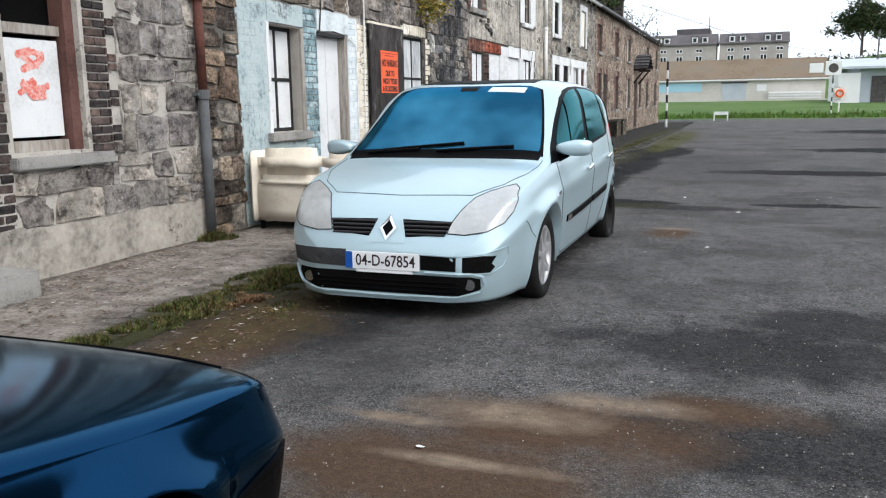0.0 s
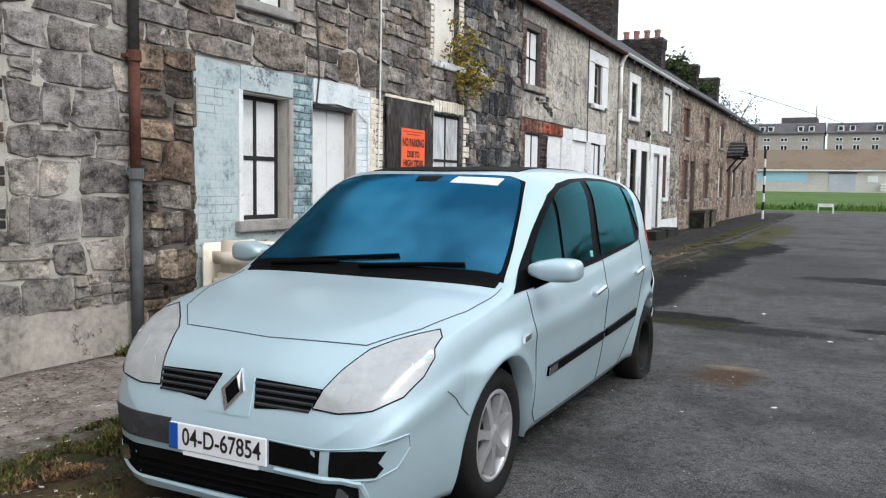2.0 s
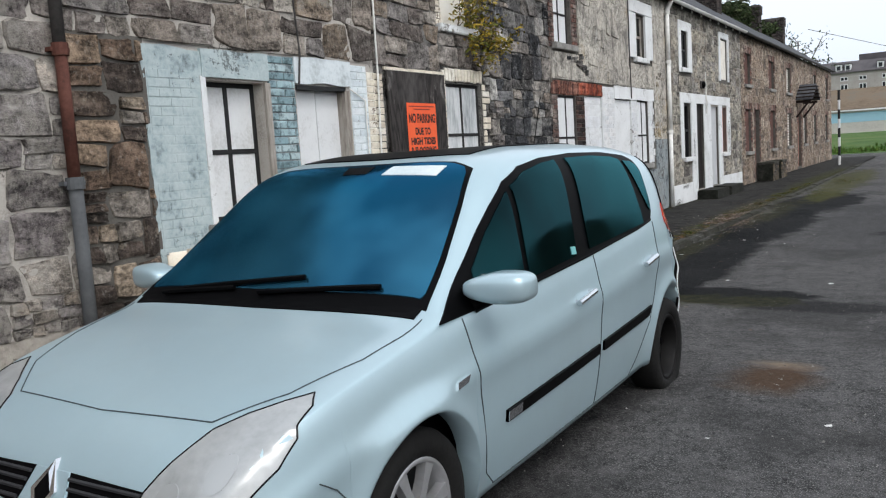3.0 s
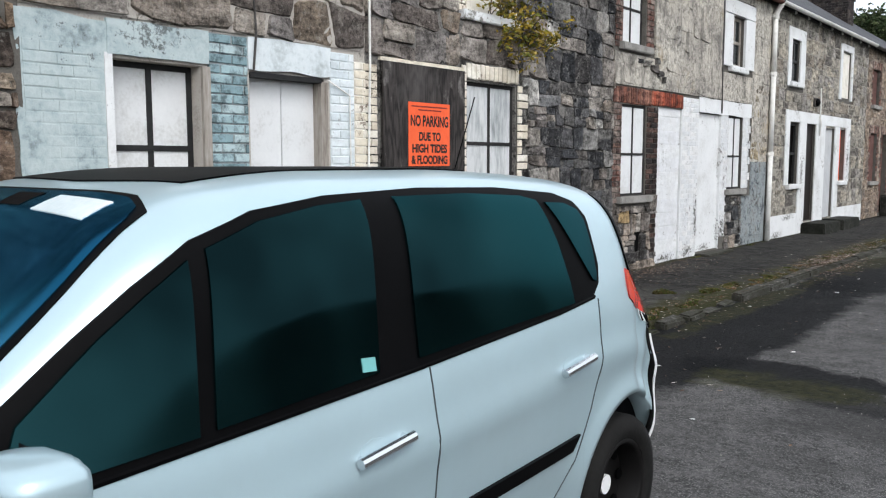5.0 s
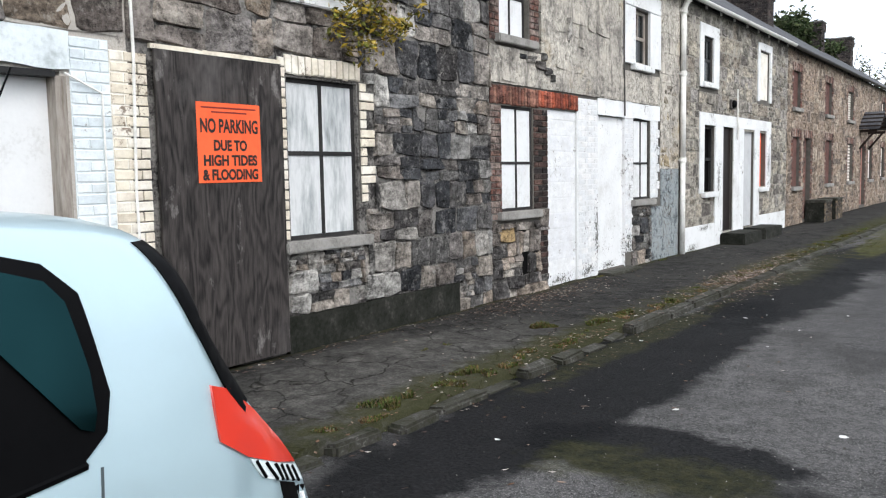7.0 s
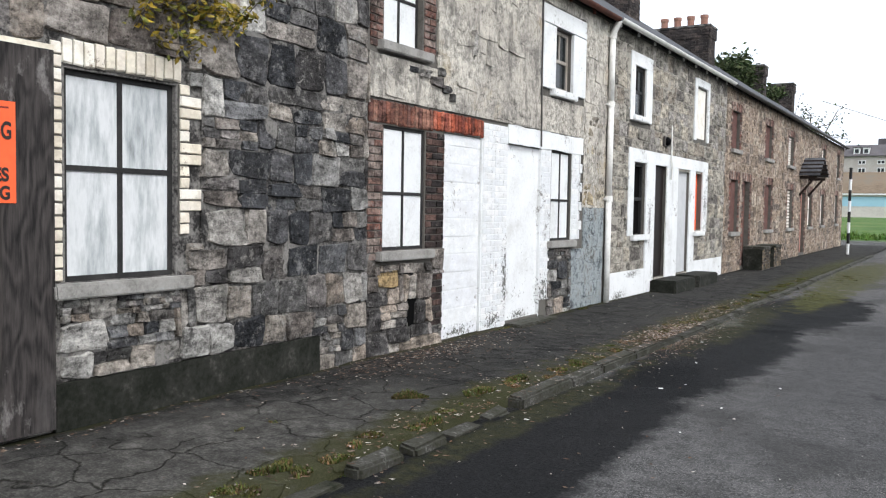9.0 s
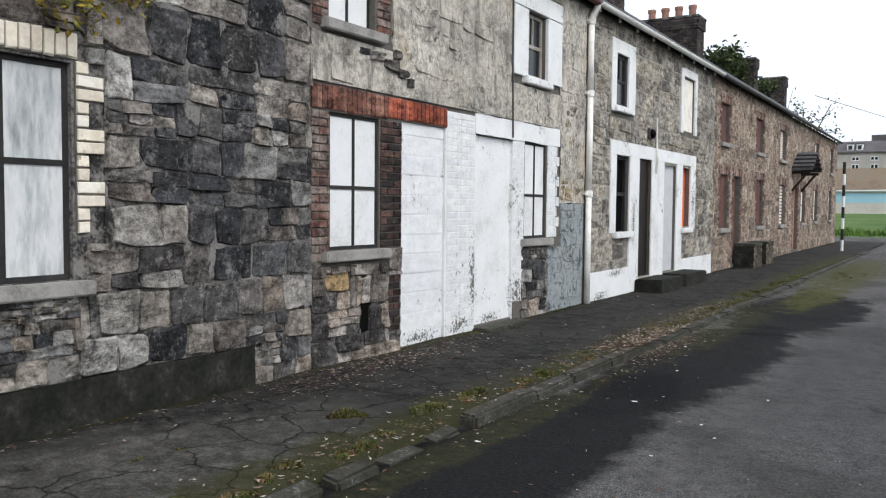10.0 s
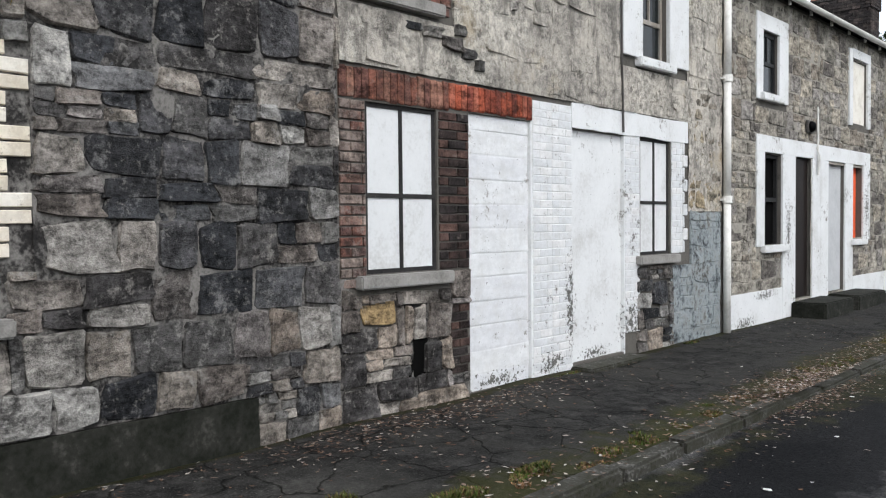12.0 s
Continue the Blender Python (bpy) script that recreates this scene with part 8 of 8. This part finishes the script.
# ---- trees ----
def tree(name, base, height, spread, r, leaves, size, material, label, bare=False):
    t = thing(name, base, label, "tree")
    bm, tips = bmesh.new(), []
    b = Vector(base)
    trunk_top = b + Vector((0, 0, height * 0.42))
    rod(bm, b - Vector((0, 0, 0.2)), trunk_top, height * 0.03, 8, height * 0.02)
    for k in range(9 if not bare else 16):
        a = r.uniform(0, 6.28)
        s = b + Vector((0, 0, height * r.uniform(0.25, 0.45)))
        e = b + Vector((math.cos(a) * spread * r.uniform(0.4, 0.95), math.sin(a) * spread * r.uniform(0.4, 0.95), height * r.uniform(0.55, 1.0)))
        rod(bm, s, e, height * 0.014, 6, height * 0.004)
        tips.append(e)
        for _ in range(5):
            q = s.lerp(e, r.uniform(0.45, 0.95))
            f = q + Vector((r.gauss(0, 1), r.gauss(0, 1), r.gauss(0.3, 0.8))) * spread * 0.28
            rod(bm, q, f, height * 0.005, 5, height * 0.002)
            tips.append(f)
    part("trunk", bm, bark, t)
    pts = []
    for _ in range(leaves):
        c = r.choice(tips)
        pts.append(c + Vector((r.gauss(0, 1), r.gauss(0, 1), r.gauss(0, 0.8))) * spread * (0.16 if not bare else 0.1))
    tagged(part("crown", leaf_cloud(pts, size, r), material, t), kind="stuff")
    return t


tr = random.Random(51)
tree("ivy_bush", (-9.0, 43.2, 5.0), 2.6, 1.5, tr, 5200, 0.12, tree_mat, "dark green ivy tree rising behind the roof")
tree("ivy_bush", (-8.4, 46.8, 5.0), 2.3, 1.2, tr, 3600, 0.12, tree_mat, "dense ivy grown over a chimney")
tree("roof_shrub", (-8.4, 62.0, 2.6), 5.4, 2.4, tr, 700, 0.11, tree_mat, "thin half bare tree beyond the end of the terrace", True)
tree("fir_tree", (-9.5, 32.6, 5.0), 3.2, 0.7, tr, 1500, 0.1, tree_mat, "dark pointed treetop behind a chimney")
tree("far_tree", (30.5, 280.0, 14.0), 15.0, 6.5, tr, 6500, 0.5, tree_mat, "large dark tree on the far hillside")
tree("far_tree", (39.5, 288.0, 14.0), 13.0, 6.0, tr, 5000, 0.5, tree_mat, "dark tree on the far hillside")

# ---- the far side of the field ----
far_wall = surf("pale_warehouse_render", [(0.36, 0.33, 0.3), (0.5, 0.47, 0.43), (0.56, 0.53, 0.49)], scale=0.2, fine=3, bump=0.1)
far_roof = surf("brown_mossy_sheet_roof", [(0.1, 0.075, 0.05), (0.16, 0.12, 0.085), (0.13, 0.12, 0.1)], scale=0.15, fine=2, bump=0.1)
far_blue = surf("pale_blue_painted_wall", [(0.28, 0.48, 0.58), (0.36, 0.56, 0.65)], scale=0.3, bump=0.05)
far_white = surf("white_far_wall", [(0.6, 0.6, 0.6), (0.74, 0.74, 0.74)], scale=0.3, bump=0.05)
far_slate = surf("far_slate_roof", [(0.07, 0.065, 0.07), (0.12, 0.11, 0.115)], scale=0.4, bump=0.1)
far_house_wall = surf("far_stone_house_wall", [(0.3, 0.27, 0.25), (0.44, 0.41, 0.38)], scale=0.3, fine=2, bump=0.1)
shed_wall = surf("grey_sheet_metal_shed", [(0.34, 0.38, 0.42), (0.46, 0.5, 0.54)], scale=0.3, bump=0.05)


def gabled(bm, x0, x1, y0, y1, z0, z1, over=0.6, thick=0.3):
    """A roof with its ridge along x."""
    ym = (y0 + y1) / 2
    prof = [(y0 - over, z0), (ym, z1), (y1 + over, z0), (y1 + over, z0 - thick), (ym, z1 - thick), (y0 - over, z0 - thick)]
    a = [bm.verts.new((x0, y, z)) for y, z in prof]
    b = [bm.verts.new((x1, y, z)) for y, z in prof]
    for k in range(6):
        bm.faces.new((a[k], a[(k + 1) % 6], b[(k + 1) % 6], b[k]))
    bm.faces.new(a), bm.faces.new(b[::-1])
    bmesh.ops.recalc_face_normals(bm, faces=bm.faces)
    return bm


def warehouse():
    y, z0 = 160.0, 1.0
    w = thing("warehouse", (-2, y + 8, z0), "long low pale warehouse with a brown mossy roof", "building")
    part("wall", boxes((-34, 12.2, y, y + 18, z0 - 1, 4.9)), far_wall, w)
    part("roof", gabled(bmesh.new(), -35, 12.8, y, y + 18, 5.1, 8.9), far_roof, w)
    part("blue_wall_panel", boxes((-34, -8.4, y - 0.05, y, 2.9, 4.5)), far_blue, w, "pale blue painted band")
    part("roller_door", boxes((-4.9, -0.8, y - 0.12, y, z0 - 0.3, 4.3)), shed_wall, w, "grey roller door")
    part("door_frame", boxes((-5.1, -0.6, y - 0.2, y, 4.3, 4.55)), far_slate, w)
    part("sign_board", boxes((1.0, 2.6, y - 0.1, y, 2.9, 4.0)), far_white, w)
    part("fascia", boxes((-35, 12.7, y - 0.62, y - 0.5, 4.75, 5.0)), far_white, w)
    part("side_annex", boxes((3.0, 11.5, y - 1.6, y, z0 - 1, 2.7)), far_white, w, "low white annex")
    for k in range(3):
        part("annex_rail", boxes((3.0, 11.5, y - 1.66, y - 1.6, 1.35 + 0.45 * k, 1.5 + 0.45 * k)), far_wall, w)
    solo("yard_wall", boxes((-40, 14, y - 9, y - 8.7, 0.2, 1.35)), far_wall, "low pale boundary wall along the field", "wall")


def far_terrace(x0, x1, y, z0, eave, ridge, dormers, windows, label):
    h = thing("hillside_house", ((x0 + x1) / 2, y, z0), label, "house", "houses on the hill")
    part("wall", boxes((x0, x1, y, y + 11, z0 - 6, eave)), far_house_wall, h)
    part("roof", gabled(bmesh.new(), x0 - 0.3, x1 + 0.3, y, y + 11, eave + 0.2, ridge), far_slate, h)
    for x in dormers:
        d = part("dormer", boxes((x - 0.85, x + 0.85, y + 0.3, y + 3.2, eave + 0.5, eave + 2.5)), far_white, h, "white dormer")
        part("pane", boxes((x - 0.5, x + 0.5, y + 0.24, y + 0.3, eave + 0.9, eave + 2.1)), old_glass, d)
        part("dormer_roof", boxes((x - 1.0, x + 1.0, y + 0.1, y + 3.4, eave + 2.5, eave + 2.75)), far_slate, d)
    for x, z, hh in windows:
        f = part("window", boxes((x - 1.0, x + 1.0, y - 0.08, y, z, z + hh)), far_white, h)
        for s in (-0.48, 0.48):
            part("pane", boxes((x + s - 0.36, x + s + 0.36, y - 0.12, y - 0.08, z + 0.2, z + hh - 0.2)), old_glass, f)
    return h


warehouse()
zb = 12.6
far_terrace(-44, -10.8, 280, zb, 18.6, 22.3, (-41, -38, -28.5, -26, -17.4, -14.3), [(x, z, h) for x in (-40, -34, -27, -22, -16) for z, h in ((zb + 0.4, 2.2), (zb + 3.6, 1.2))], "long grey stone house with white dormers on the hill")
far_terrace(-9.8, 10.3, 280, zb, 18.6, 22.1, (-6.2, -3.0, 4.2, 7.4), [(x, z, h) for x in (-6.5, -1.8, 3.2, 7.8) for z, h in ((zb + 0.4, 2.2), (zb + 3.6, 1.2))], "grey stone house with white dormers and dark slate roof")
solo("hillside_hall", boxes((-24, -13.4, 292, 304, 12, 24.6), bevel=0.1), far_slate, "dark flat topped block behind the hillside houses", "building")
solo("mast", rods(((-13.6, 290, 20), (-13.6, 290, 28), 0.12)), iron_dark, "thin mast above the hillside houses", "mast")


def shed():
    y = 120.0
    s = thing("industrial_shed", (22, y + 8, 1), "pale grey blue metal industrial shed", "building")
    part("wall", boxes((10.6, 13.2, y, y + 14, 0, 4.6)), far_white, s)
    part("hall", boxes((13.2, 50, y + 1, y + 20, 0, 5.6)), shed_wall, s)
    part("roof", gabled(bmesh.new(), 10.4, 50.5, y, y + 20, 5.4, 6.8), shed_wall, s)
    part("door", boxes((14.6, 16.4, y + 0.92, y + 1, 0.8, 4.2)), iron_dark, s, "dark shed door")
    for k in range(10):
        part("sheet_rib", boxes((17.5 + k * 3, 17.65 + k * 3, y + 0.95, y + 1, 0.5, 5.4)), far_white, s)


shed()


def lifebuoy():
    y = 79.0
    s = thing("lifebuoy_stand", (7.1, y, 0.2), "ring buoy in a pale housing on a post", "lifebuoy")
    part("post", rods(((7.15, y, 0.1), (7.15, y, 2.6), 0.06)), pipe_white, s)
    part("housing", boxes((6.65, 7.65, y - 0.12, y - 0.06, 1.3, 2.35), bevel=0.03), plaster_cream, s)
    bm = bmesh.new()
    lp = [[bm.verts.new((7.15 + (0.28 + 0.07 * math.cos(q)) * math.cos(a), y - 0.2 + 0.07 * math.sin(q), 1.85 + (0.28 + 0.07 * math.cos(q)) * math.sin(a))) for q in [6.283 * i / 8 for i in range(8)]] for a in [6.283 * k / 20 for k in range(20)]]
    for k in range(20):
        for i in range(8):
            bm.faces.new((lp[k][i], lp[k][(i + 1) % 8], lp[(k + 1) % 20][(i + 1) % 8], lp[(k + 1) % 20][i]))
    part("ring", bm, orange_sign, s, "orange ring buoy", smooth=True)


lifebuoy()


def road_sign():
    y = 100.0
    s = thing("road_sign", (8.3, y, 0.4), "white road sign with a dark symbol on a pole", "sign")
    part("pole", rods(((8.3, y, 0.2), (8.3, y, 5.4), 0.06)), zinc, s)
    part("panel", boxes((7.5, 9.1, y - 0.08, y - 0.03, 3.9, 5.4), bevel=0.02), far_white, s)
    part("symbol", rods(((8.3, y - 0.085, 4.65), (8.3, y - 0.081, 4.65), 0.5), sides=20), iron_dark, s)
    part("side_panel", boxes((5.9, 7.3, y - 0.08, y - 0.03, 4.2, 5.2), bevel=0.02), far_white, s)


road_sign()
for px, py, ph in ((16.0, 128.0, 9.5), (27.0, 250.0, 12.0)):
    solo("lamp_pole", rods(((px, py, ground_z(px, py) - 0.3), (px, py, ground_z(px, py) + ph), 0.1)), zinc, "tall grey pole beyond the field", "pole")


def low_barrier():
    b = thing("low_barrier", (-1.9, 62.5, 0.0), "low white barrier frame at the road's end", "barrier")
    for x in (-2.4, -1.5):
        part("leg", boxes((x, x + 0.08, 62.4, 62.48, -0.05, 0.55)), plaster_white, b)
    part("rail", boxes((-2.4, -1.42, 62.38, 62.5, 0.4, 0.62)), plaster_white, b)


low_barrier()
vs, fs = [], []
hr = random.Random(61)
pts = []
for _ in range(5200):
    x = hr.uniform(-60, 90)
    y = 262 + hr.gauss(0, 7)
    pts.append((x, y, ground_z(x, y) + abs(hr.gauss(0, 1.3)) + (2.5 if x > 12 else 0) * hr.random()))
tagged(solo("hill_scrub", leaf_cloud(pts, 0.7, hr), tree_mat, "dark scrub and bushes along the far bank", "bushes"), kind="stuff")
cable([(-7.6, 62.0, 8.2), (-2.0, 90.0, 8.0), (4.0, 120.0, 8.3), (14.0, 170.0, 9.5)], 0.02, iron_dark, "thin overhead wire beyond the terrace")

# an unseen plain wall, added to close the far side and darken car reflections
bw = solo("boundary_wall", boxes((15.0, 15.4, -45, 52, -0.3, 3.4), (15.0, 40, -45.4, -45, -0.3, 3.4), (-14, 15.0, -45.4, -45, -0.3, 3.4)), stone_soot, "unseen dark wall added across the street to darken reflections", "wall", kind="structure")
